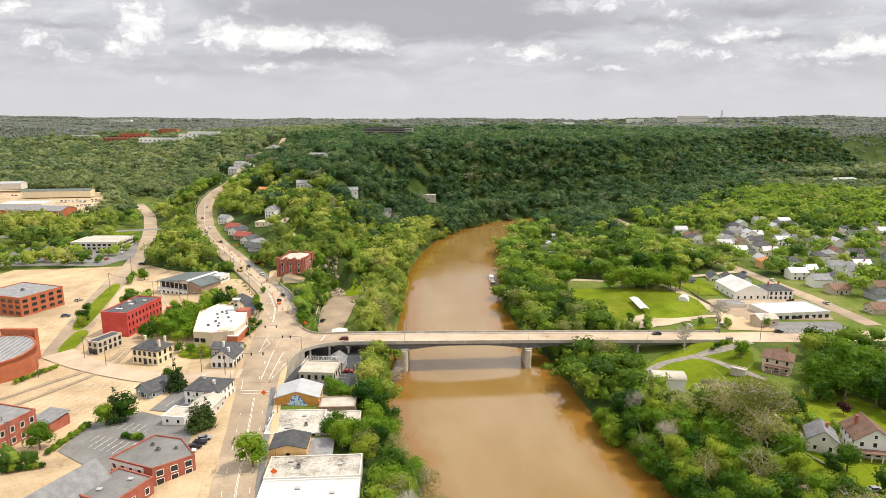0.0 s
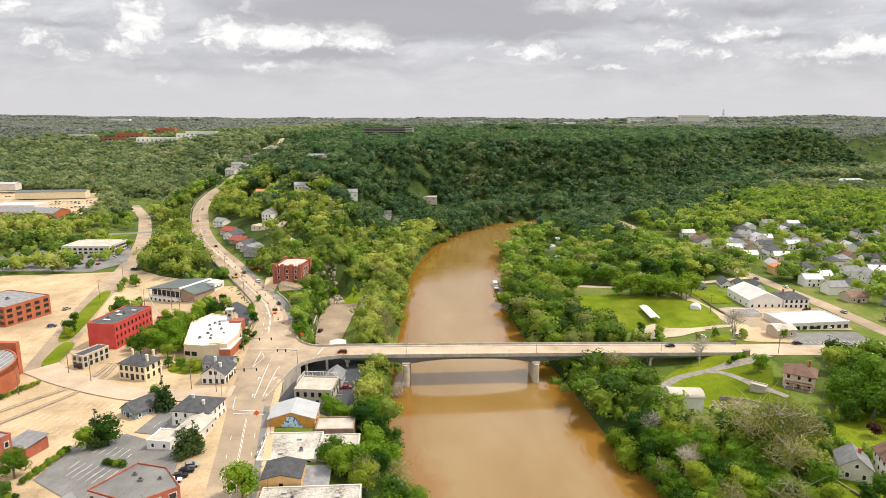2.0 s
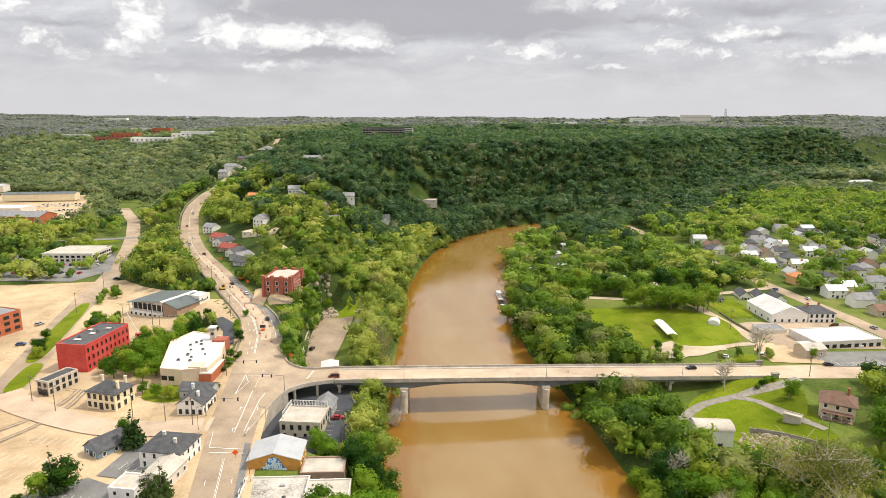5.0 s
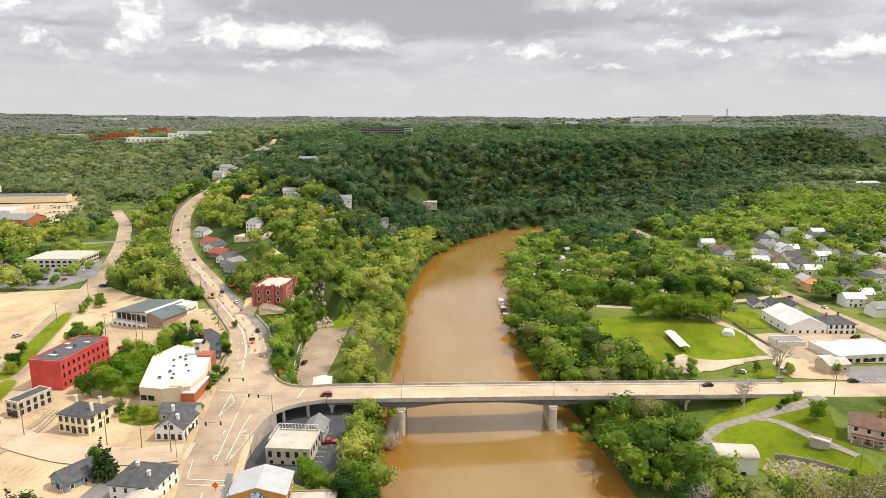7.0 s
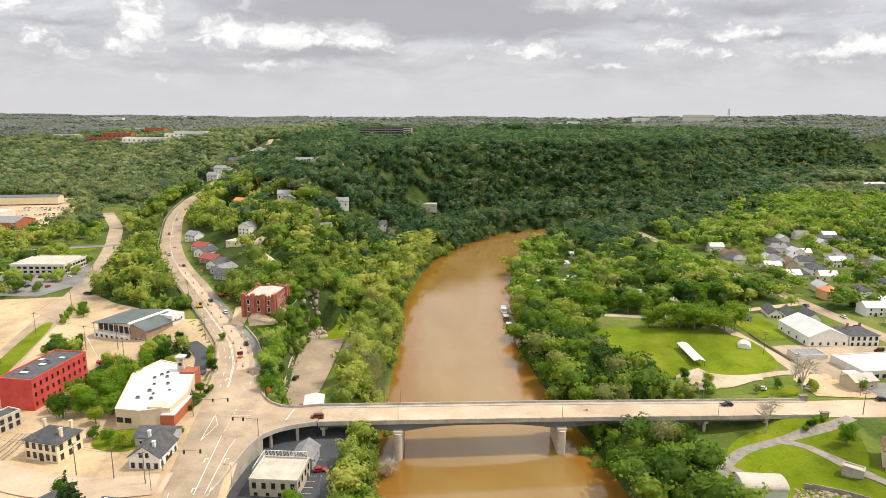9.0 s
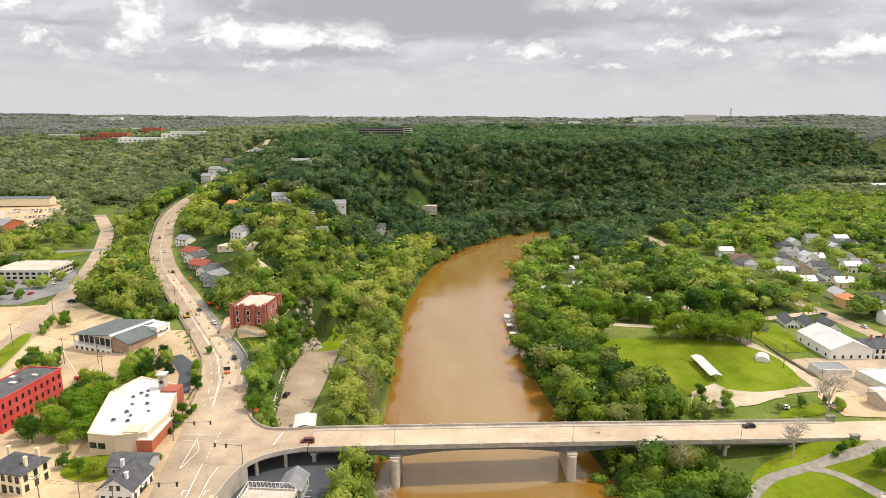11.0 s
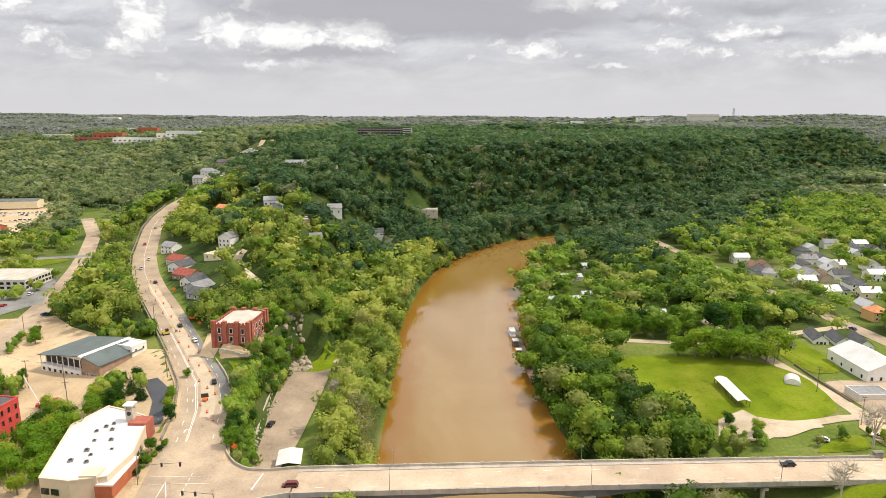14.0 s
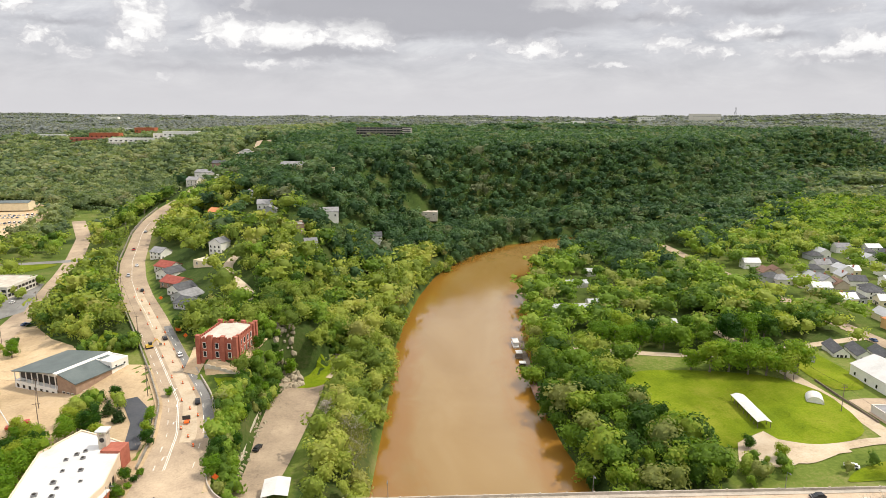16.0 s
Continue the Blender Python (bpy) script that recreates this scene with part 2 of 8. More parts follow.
M = {
    "lawn": surface("mown_lawn", [(0.102, 0.150, 0.007), (0.158, 0.212, 0.009), (0.235, 0.25, 0.028)], 0.95, 16.0, 0.25, fine=20.0, spec=0.08, blotch=0.38),
    "dirt": surface("bare_dirt", [(0.40, 0.31, 0.21), (0.52, 0.42, 0.30), (0.58, 0.50, 0.38)], 0.95, 9.0, 0.3, blotch=0.2),
    "asphalt_pale": surface("worn_pale_asphalt", [(0.315, 0.24, 0.172), (0.415, 0.32, 0.225), (0.50, 0.39, 0.272)], 0.85, 11.0, 0.15, fine=16.0, blotch=0.3),
    "asphalt_grey": surface("grey_asphalt", [(0.17, 0.165, 0.16), (0.22, 0.215, 0.205), (0.28, 0.27, 0.255)], 0.85, 9.0, 0.15, fine=16.0, blotch=0.3),
    "asphalt_dark": surface("new_dark_asphalt", [(0.05, 0.055, 0.065), (0.07, 0.075, 0.085), (0.09, 0.09, 0.10)], 0.8, 7.0, 0.1),
    "paving": surface("tan_paving", [(0.42, 0.305, 0.182), (0.54, 0.40, 0.243), (0.62, 0.475, 0.308)], 0.9, 14.0, 0.15, fine=16.0, blotch=0.3),
    "concrete": surface("weathered_concrete", [(0.34, 0.30, 0.25), (0.46, 0.41, 0.345), (0.54, 0.48, 0.41)], 0.85, 3.0, 0.2, blotch=0.22),
    "deck": surface("peach_worn_deck", [(0.44, 0.335, 0.24), (0.53, 0.41, 0.295), (0.59, 0.47, 0.35)], 0.88, 9.0, 0.12, fine=16.0, blotch=0.2),
    "concrete_dark": surface("stained_concrete", [(0.17, 0.155, 0.13), (0.27, 0.245, 0.205), (0.36, 0.33, 0.28)], 0.88, 2.5, 0.25),
    "paint_white": paint("road_paint", (0.78, 0.76, 0.70), 0.8, 1.5, 0.1),
    "paint_yellow": paint("yellow_road_paint", (0.62, 0.42, 0.08), 0.8, 1.5, 0.1),
    "brick_red": surface("red_brick", [(0.29, 0.085, 0.055), (0.38, 0.12, 0.08), (0.46, 0.165, 0.11)], 0.85, 2.4, 0.2, fine=20.0),
    "brick_paint": surface("red_painted_brick", [(0.47, 0.055, 0.045), (0.56, 0.075, 0.06), (0.60, 0.12, 0.095)], 0.75, 4.0, 0.15, fine=18.0),
    "brick_orange": surface("orange_brick", [(0.36, 0.105, 0.05), (0.44, 0.135, 0.065), (0.49, 0.17, 0.085)], 0.85, 3.0, 0.15, fine=18.0),
    "brick_brown": surface("brown_brick", [(0.25, 0.17, 0.12), (0.33, 0.23, 0.165), (0.40, 0.29, 0.21)], 0.85, 2.0, 0.2, fine=20.0),
    "cream": paint("cream_stucco", (0.78, 0.68, 0.47), 0.8, 3.0, 0.08),
    "white": paint("white_siding", (0.80, 0.78, 0.73), 0.65, 3.0, 0.07),
    "offwhite": paint("aged_white_paint", (0.66, 0.62, 0.55), 0.75, 3.0, 0.12),
    "greysiding": paint("grey_siding", (0.40, 0.41, 0.42), 0.7, 3.0, 0.1),
    "bluesiding": paint("blue_grey_siding", (0.20, 0.27, 0.33), 0.7, 3.0, 0.1),
    "tansiding": paint("tan_siding", (0.50, 0.42, 0.32), 0.75, 3.0, 0.1),
    "pink": paint("pale_pink_siding", (0.72, 0.57, 0.42), 0.7, 3.0, 0.08),
    "orange_stucco": paint("peach_stucco", (0.72, 0.45, 0.20), 0.8, 3.0, 0.08),
    "mural_ground": paint("ochre_painted_wall", (0.55, 0.27, 0.06), 0.75, 2.0, 0.15),
    "mural_blue": paint("blue_wall_paint", (0.05, 0.20, 0.55), 0.7, 1.0, 0.2),
    "mural_pale": paint("pale_blue_wall_paint", (0.60, 0.72, 0.82), 0.7, 1.0, 0.1),
    "stone": surface("limestone_block", [(0.42, 0.37, 0.29), (0.54, 0.48, 0.385), (0.62, 0.56, 0.46)], 0.85, 1.6, 0.3, fine=14.0),
    "roof_white": surface("white_membrane_roof", [(0.52, 0.51, 0.49), (0.62, 0.61, 0.59), (0.68, 0.67, 0.65)], 0.6, 7.0, 0.05),
    "roof_tan": surface("weathered_gravel_roof", [(0.38, 0.34, 0.28), (0.52, 0.47, 0.40), (0.63, 0.59, 0.52)], 0.9, 5.0, 0.2),
    "roof_stain": surface("stained_flat_roof", [(0.16, 0.145, 0.12), (0.42, 0.385, 0.33), (0.60, 0.565, 0.50), (0.66, 0.63, 0.58)], 0.9, 6.0, 0.2, fine=8.0, blotch=0.3),
    "roof_dark": surface("dark_shingle", [(0.055, 0.057, 0.062), (0.085, 0.087, 0.093), (0.125, 0.126, 0.13)], 0.85, 2.2, 0.3, fine=22.0, per_piece=0.3),
    "roof_grey": surface("grey_shingle", [(0.17, 0.17, 0.175), (0.24, 0.24, 0.245), (0.32, 0.32, 0.325)], 0.85, 2.2, 0.3, fine=22.0, per_piece=0.3),
    "roof_slate": surface("green_grey_metal_roof", [(0.085, 0.105, 0.105), (0.11, 0.135, 0.132), (0.14, 0.165, 0.16)], 0.5, 6.0, 0.1),
    "roof_brown": surface("brown_shingle", [(0.15, 0.085, 0.06), (0.21, 0.125, 0.09), (0.27, 0.17, 0.125)], 0.85, 2.2, 0.3, fine=22.0, per_piece=0.3),
    "roof_red": surface("red_roofing", [(0.22, 0.05, 0.04), (0.30, 0.075, 0.055), (0.37, 0.11, 0.08)], 0.8, 2.2, 0.2, fine=22.0),
    "roof_orange": surface("orange_tile_roof", [(0.50, 0.18, 0.07), (0.60, 0.24, 0.10), (0.66, 0.30, 0.15)], 0.8, 2.2, 0.2),
    "roof_metal": paint("pale_metal_roof", (0.46, 0.47, 0.48), 0.5, 3.0, 0.1, metal=0.1),
    "trim": paint("white_trim", (0.80, 0.78, 0.74), 0.6, 2.0, 0.05),
    "trim_dark": paint("dark_trim", (0.05, 0.045, 0.04), 0.6, 2.0, 0.15),
    "steel": paint("weathered_steel", (0.25, 0.25, 0.255), 0.5, 1.5, 0.2, metal=0.7),
    "girder": paint("grey_painted_girder", (0.16, 0.17, 0.175), 0.55, 3.0, 0.2, metal=0.2),
    "wood": surface("grey_brown_pole_wood", [(0.13, 0.10, 0.075), (0.19, 0.15, 0.115), (0.25, 0.20, 0.16)], 0.9, 1.0, 0.2),
    "bark": surface("tree_bark", [(0.13, 0.10, 0.075), (0.20, 0.165, 0.125), (0.28, 0.24, 0.19)], 0.95, 0.9, 0.5),
    "bark_pale": surface("pale_sycamore_bark", [(0.33, 0.29, 0.22), (0.46, 0.41, 0.33), (0.56, 0.52, 0.44)], 0.9, 0.9, 0.4),
    "rock": surface("limestone_cliff", [(0.24, 0.20, 0.14), (0.38, 0.32, 0.23), (0.50, 0.44, 0.33)], 0.92, 3.0, 0.6),
    "rubber": paint("black_rubber", (0.02, 0.02, 0.02), 0.8, 0.5, 0.1),
    "barrel": paint("orange_plastic", (0.80, 0.15, 0.02), 0.5, 0.6, 0.08),
    "red_gloss": paint("red_car_paint", (0.42, 0.02, 0.025), 0.3, 1.0, 0.05),
    "black_gloss": paint("black_car_paint", (0.02, 0.02, 0.024), 0.3, 1.0, 0.05),
    "white_gloss": paint("white_car_paint", (0.75, 0.75, 0.75), 0.3, 1.0, 0.04),
    "silver_gloss": paint("silver_car_paint", (0.42, 0.43, 0.45), 0.3, 1.0, 0.04, metal=0.4),
    "maroon_gloss": paint("maroon_car_paint", (0.18, 0.03, 0.025), 0.3, 1.0, 0.05),
    "blue_gloss": paint("blue_car_paint", (0.05, 0.09, 0.2), 0.3, 1.0, 0.05),
    "leaf": foliage("spring_leaves", (0.074, 0.150, 0.022), (0.255, 0.390, 0.046), (0.42, 0.48, 0.09)),
    # darker copy of the spring leaves: the near woods' lower brightness as colour
    "leaf_toned_down": foliage("toned_down_riverside_leaves", (0.044, 0.104, 0.010), (0.180, 0.300, 0.024), (0.35, 0.41, 0.055)),
    # cloud shadow and some haze over the hill, put into the leaf colours
    "leaf_cloud_shade": foliage("cloud_shaded_leaves", (0.048, 0.104, 0.044), (0.092, 0.176, 0.066), (0.17, 0.24, 0.10)),
    # greyed and blued leaves: thinner mid-distance haze as part of the colour
    "leaf_mid_haze": foliage("hazy_valley_leaves", (0.120, 0.178, 0.086), (0.225, 0.290, 0.122), (0.34, 0.375, 0.175)),
    # pale blue-grey: distance haze painted into the foliage colour
    "leaf_far_haze": foliage("hazy_far_leaves", (0.225, 0.250, 0.262), (0.265, 0.292, 0.295), (0.31, 0.33, 0.32)),
    "leaf_thing": foliage("tree_leaves", (0.026, 0.086, 0.006), (0.170, 0.315, 0.016), (0.34, 0.41, 0.040), False),
    "leaf_bank": foliage("pale_bank_leaves", (0.150, 0.222, 0.034), (0.345, 0.420, 0.068), (0.50, 0.51, 0.12)),
    "leaf_pale": foliage("pale_new_leaves", (0.15, 0.165, 0.035), (0.28, 0.285, 0.075), (0.38, 0.36, 0.12), False),
    "leaf_dark": foliage("conifer_needles", (0.022, 0.055, 0.016), (0.05, 0.10, 0.024), (0.09, 0.14, 0.035), False),
    "leaf_red": foliage("plum_leaves", (0.06, 0.018, 0.02), (0.11, 0.03, 0.03), (0.16, 0.06, 0.045), False),
}


def glass_material():
    m = bpy.data.materials.new("window_glass")
    m.use_nodes = True
    b = m.node_tree.nodes["Principled BSDF"]
    b.inputs["Base Color"].default_value = (0.018, 0.022, 0.026, 1)
    b.inputs["Roughness"].default_value = 0.08
    b.inputs["Specular IOR Level"].default_value = 0.6
    return m


def water_material():
    m = bpy.data.materials.new("muddy_river_water")
    m.use_nodes = True
    nt = m.node_tree
    b = nt.nodes["Principled BSDF"]
    tc = nt.nodes.new("ShaderNodeTexCoord")
    mp = nt.nodes.new("ShaderNodeMapping")
    mp.inputs["Scale"].default_value = (1.0, 0.45, 1.0)
    nt.links.new(tc.outputs["Object"], mp.inputs[0])
    wide = noise_node(nt, mp.outputs[0], 0.022, 4.0, 0.55, 0.6)
    col = ramp_node(nt, wide, [(0.35, (0.235, 0.136, 0.034)), (0.55, (0.270, 0.168, 0.056)), (0.72, (0.30, 0.198, 0.082))])
    att = nt.nodes.new("ShaderNodeAttribute")
    att.attribute_name = "tint"
    # orange towards the banks: tree reflections in place of sky, painted as colour
    eddy = noise_node(nt, mp.outputs[0], 0.045, 4.0, 0.6, 1.2)
    bank_reflection = math_node(nt, "ADD", att.outputs["Fac"], math_node(nt, "MULTIPLY", math_node(nt, "SUBTRACT", eddy, 0.5), 26.0))
    bank_reflection = ramp_node(nt, math_node(nt, "ADD", math_node(nt, "MULTIPLY", bank_reflection, 0.02), 0.7), [(0.42, (0, 0, 0)), (0.60, (1, 1, 1))])
    col = mix_node(nt, math_node(nt, "MULTIPLY", bank_reflection, 0.8), col, (0.245, 0.112, 0.014))
    nt.links.new(col, b.inputs["Base Color"])
    b.inputs["IOR"].default_value = 1.5
    calm = noise_node(nt, mp.outputs[0], 0.035, 3.0, 0.5, 0.8)
    rough = ramp_node(nt, calm, [(0.38, (0.04, 0.04, 0.04)), (0.62, (0.13, 0.13, 0.13))])
    nt.links.new(rough, b.inputs["Roughness"])
    rip = noise_node(nt, tc.outputs["Object"], 1.1, 4.0, 0.6, 0.4)
    swell = noise_node(nt, mp.outputs[0], 0.16, 3.0, 0.5, 0.5)
    bn = nt.nodes.new("ShaderNodeBump")
    bn.inputs["Strength"].default_value = 0.12
    bn.inputs["Distance"].default_value = 0.3
    nt.links.new(math_node(nt, "ADD", math_node(nt, "MULTIPLY", rip, 0.35), swell), bn.inputs["Height"])
    nt.links.new(bn.outputs[0], b.inputs["Normal"])
    return m


def ground_material():
    """Rough grass in the open; under the woods fallen leaves and undergrowth, tree shade in their colour."""
    m = bpy.data.materials.new("ground_grass_and_shaded_litter")
    m.use_nodes = True
    nt = m.node_tree
    b = nt.nodes["Principled BSDF"]
    geo = nt.nodes.new("ShaderNodeNewGeometry")
    att = nt.nodes.new("ShaderNodeAttribute")
    att.attribute_name = "tint"
    n1 = noise_node(nt, geo.outputs["Position"], 0.04, 5.0, 0.6)
    n2 = noise_node(nt, geo.outputs["Position"], 0.7, 4.0, 0.65)
    f = math_node(nt, "ADD", math_node(nt, "MULTIPLY", n1, 0.6), math_node(nt, "MULTIPLY", n2, 0.4))
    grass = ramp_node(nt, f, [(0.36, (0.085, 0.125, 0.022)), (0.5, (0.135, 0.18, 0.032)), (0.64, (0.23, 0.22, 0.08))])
    # forest floor, its own dark tone plus the shade of the trees
    shaded_litter = ramp_node(nt, f, [(0.36, (0.022, 0.040, 0.010)), (0.5, (0.045, 0.075, 0.016)), (0.64, (0.085, 0.095, 0.032))])
    nt.links.new(mix_node(nt, att.outputs["Fac"], grass, shaded_litter), b.inputs["Base Color"])
    b.inputs["Roughness"].default_value = 0.95
    b.inputs["Specular IOR Level"].default_value = 0.1
    bn = nt.nodes.new("ShaderNodeBump")
    bn.inputs["Strength"].default_value = 0.4
    bn.inputs["Distance"].default_value = 0.5
    nt.links.new(n2, bn.inputs["Height"])
    nt.links.new(bn.outputs[0], b.inputs["Normal"])
    return m


M["ground"] = ground_material()
M["glass"] = glass_material()
M["water"] = water_material()


# ---- the lie of the land ----
WATER = -14.6
RIVER = [(420, -1400), (230, -600), (115, -150), (58, 90), (33.6, 175.0), (19.4, 230.0), (14.3, 279.9), (8.2, 343.1), (6.1, 387.9), (7.1, 447.0), (10.2, 487.8), (16.3, 544.8), (24.5, 594.7), (43.8, 650.8), (77.4, 701.7), (121.2, 736.3), (220.1, 789.3), (336.2, 864.7), (458.4, 976.7), (560, 1120), (700, 1300), (1000, 1450), (2400, 1650)]
RIVER_HALF = [42, 42, 40, 37, 36.7, 38.7, 37.7, 31.6, 29.5, 32.6, 33.6, 33.6, 32.6, 31.6, 31.6, 29.5, 14.3, 6.1, 5.1, 5, 5, 5, 5]
# main street: x, y, z, half width
STREET = [(-8, -60, 0, 7.2), (-30, 60, 0, 7.2), (-45, 110, 0, 7.2), (-57.5, 158, 0, 7.3), (-65.3, 196, 0, 7.3), (-71.5, 225, 0, 7.6), (-76, 250, 0, 8.4), (-78.5, 272, 0, 9.5),
          (-80.5, 290, 0, 10.5), (-83.5, 308, 0.8, 10), (-87.5, 327, 2, 9.2), (-96, 349, 3.2, 8.2), (-111.5, 374, 4.6, 7.6), (-129, 402, 6, 7.6), (-148, 432, 7.8, 7.8), (-167, 461, 9.4, 7.6),
          (-184, 490, 11, 7.5), (-203, 530, 13, 7.2), (-217, 567, 15, 7), (-231, 605, 18.5, 6.8), (-240, 641, 22, 6.5), (-243, 676, 27, 6.3), (-240, 709, 32, 6), (-244, 760, 38, 6),
          (-250, 820, 45, 6), (-265, 950, 58, 6), (-270, 1050, 63, 7), (-290, 1200, 66, 7), (-300, 1500, 70, 7)]
# cross street on the far bank, and others: x, y, z, half width
EAST_STREET = [(130, 299, -3.9, 6.5), (142, 300, -4.2, 6.8), (160, 301.5, -4.7, 7.5), (185, 303, -5, 7.5), (230, 306, -5, 7.5), (330, 312, -5, 7.5), (600, 330, -5, 7)]
SIDE_STREET = [(163, 310, -5, 4.5), (158, 330, -5.2, 3.6), (158, 352, -5.6, 3.2), (155, 380, -6, 3.0), (152, 402, -6.2, 3), (147, 440, -6.2, 3), (140, 480, -6.2, 3)]
FAR_STREET = [(232, 322, -5, 5), (228, 378, -5, 5.5), (223, 415, -5, 5), (219, 449, -5, 5), (212, 500, -5, 5), (200, 600, -5, 4.5), (190, 700, -5, 4.5)]
PARK_ROAD = [(60, 432, -7, 2.6), (95, 426, -7, 2.6), (120, 423, -7, 2.6), (150, 426, -6.5, 2.6), (185, 437, -6, 2.6), (218, 446, -5, 2.6)]
VALLEY_ROAD = [(-172, 263, -2, 7), (-187, 310, -2, 7), (-203, 360, -2, 7), (-214, 400, -2, 7), (-224, 440, -2, 6.5), (-243, 500, -2, 6), (-262, 550, -2, 6), (-285, 605, -2, 6), (-320, 680, -1, 6), (-370, 760, 1, 6)]
CROSS_VALLEY = [(-420, 545, -2, 5), (-330, 578, -2, 5), (-270, 600, -2, 4.5), (-235, 618, -1, 4)]
LOT_ROAD = [(-62, 296, -7.8, 5), (-60, 320, -8, 6.5), (-62, 350, -8, 9), (-63, 380, -8, 10), (-64, 392, -8, 10)]
TRAIL = [(-54, 398, -7, 2), (-47, 445, -6, 2), (-40, 500, -5, 2), (-34, 540, -4.5, 2)]
HILL_LANE = [(-99, 440, 15, 3), (-107, 455, 17, 3), (-118, 468, 19, 3), (-127, 485, 21, 2.8), (-126, 512, 26, 2.6), (-112, 535, 31, 2.6), (-100, 560, 36, 2.5)]
# flat yards: x0, y0, x1, y1, z, soft edge
YARDS = [(-66.5, 229, -33, 291, -6.0, 5), (-97, 371, -79, 396, 10, 3.5), (84, 235, 108, 262, -9.5, 8), (136, 246, 160, 272, -5, 8), (112, 345, 126, 380, -8.3, 8),
         (112, 176, 160, 204, -5.2, 8)]


# open knolls on the wooded plateau: x, y, half width, half depth, rise
KNOLLS = [(-232, 900, 26, 30, 8), (-222, 945, 34, 36, 12), (-13, 775, 22, 8, 2), (-68, 728, 15, 7, 2), (258, 955, 40, 9, 3), (430, 1105, 50, 9, 4), (585, 1300, 45, 12, 4), (136, 1490, 75, 60, 9), (-130, 690, 26, 14, 5)]


def smooth(a, b, v):
    k = np.clip((v - a) / (b - a), 0, 1)
    return k * k * (3 - 2 * k)


def near_line(x, y, line, values):
    """Distance from a broken line, the side (left positive) and the values carried along it."""
    best = np.full(x.shape, 1e9)
    side = np.zeros(x.shape)
    vals = [np.zeros(x.shape) for _ in values]
    for i in range(len(line) - 1):
        ax, ay = line[i][:2]
        bx, by = line[i + 1][:2]
        dx, dy = bx - ax, by - ay
        k = np.clip(((x - ax) * dx + (y - ay) * dy) / (dx * dx + dy * dy), 0, 1)
        d = np.hypot(x - ax - k * dx, y - ay - k * dy)
        m = d < best
        best = np.where(m, d, best)
        side = np.where(m, np.sign(dx * (y - ay) - dy * (x - ax)), side)
        for n, v in enumerate(values):
            vals[n] = np.where(m, v[i] + k * (v[i + 1] - v[i]), vals[n])
    return best, side, vals


def waves(x, y, size, seed):
    s = np.random.RandomState(seed)
    out = np.zeros(x.shape)
    for i in range(7):
        a, p = s.uniform(0, 6.28), s.uniform(0, 6.28)
        f = 6.28 / size * s.uniform(0.6, 1.7)
        out += np.sin((x * math.cos(a) + y * math.sin(a)) * f + p)
    return out / 7


def river_at(x, y):
    d, side, (half,) = near_line(x, y, RIVER, [RIVER_HALF])
    return (d - half) , side, half


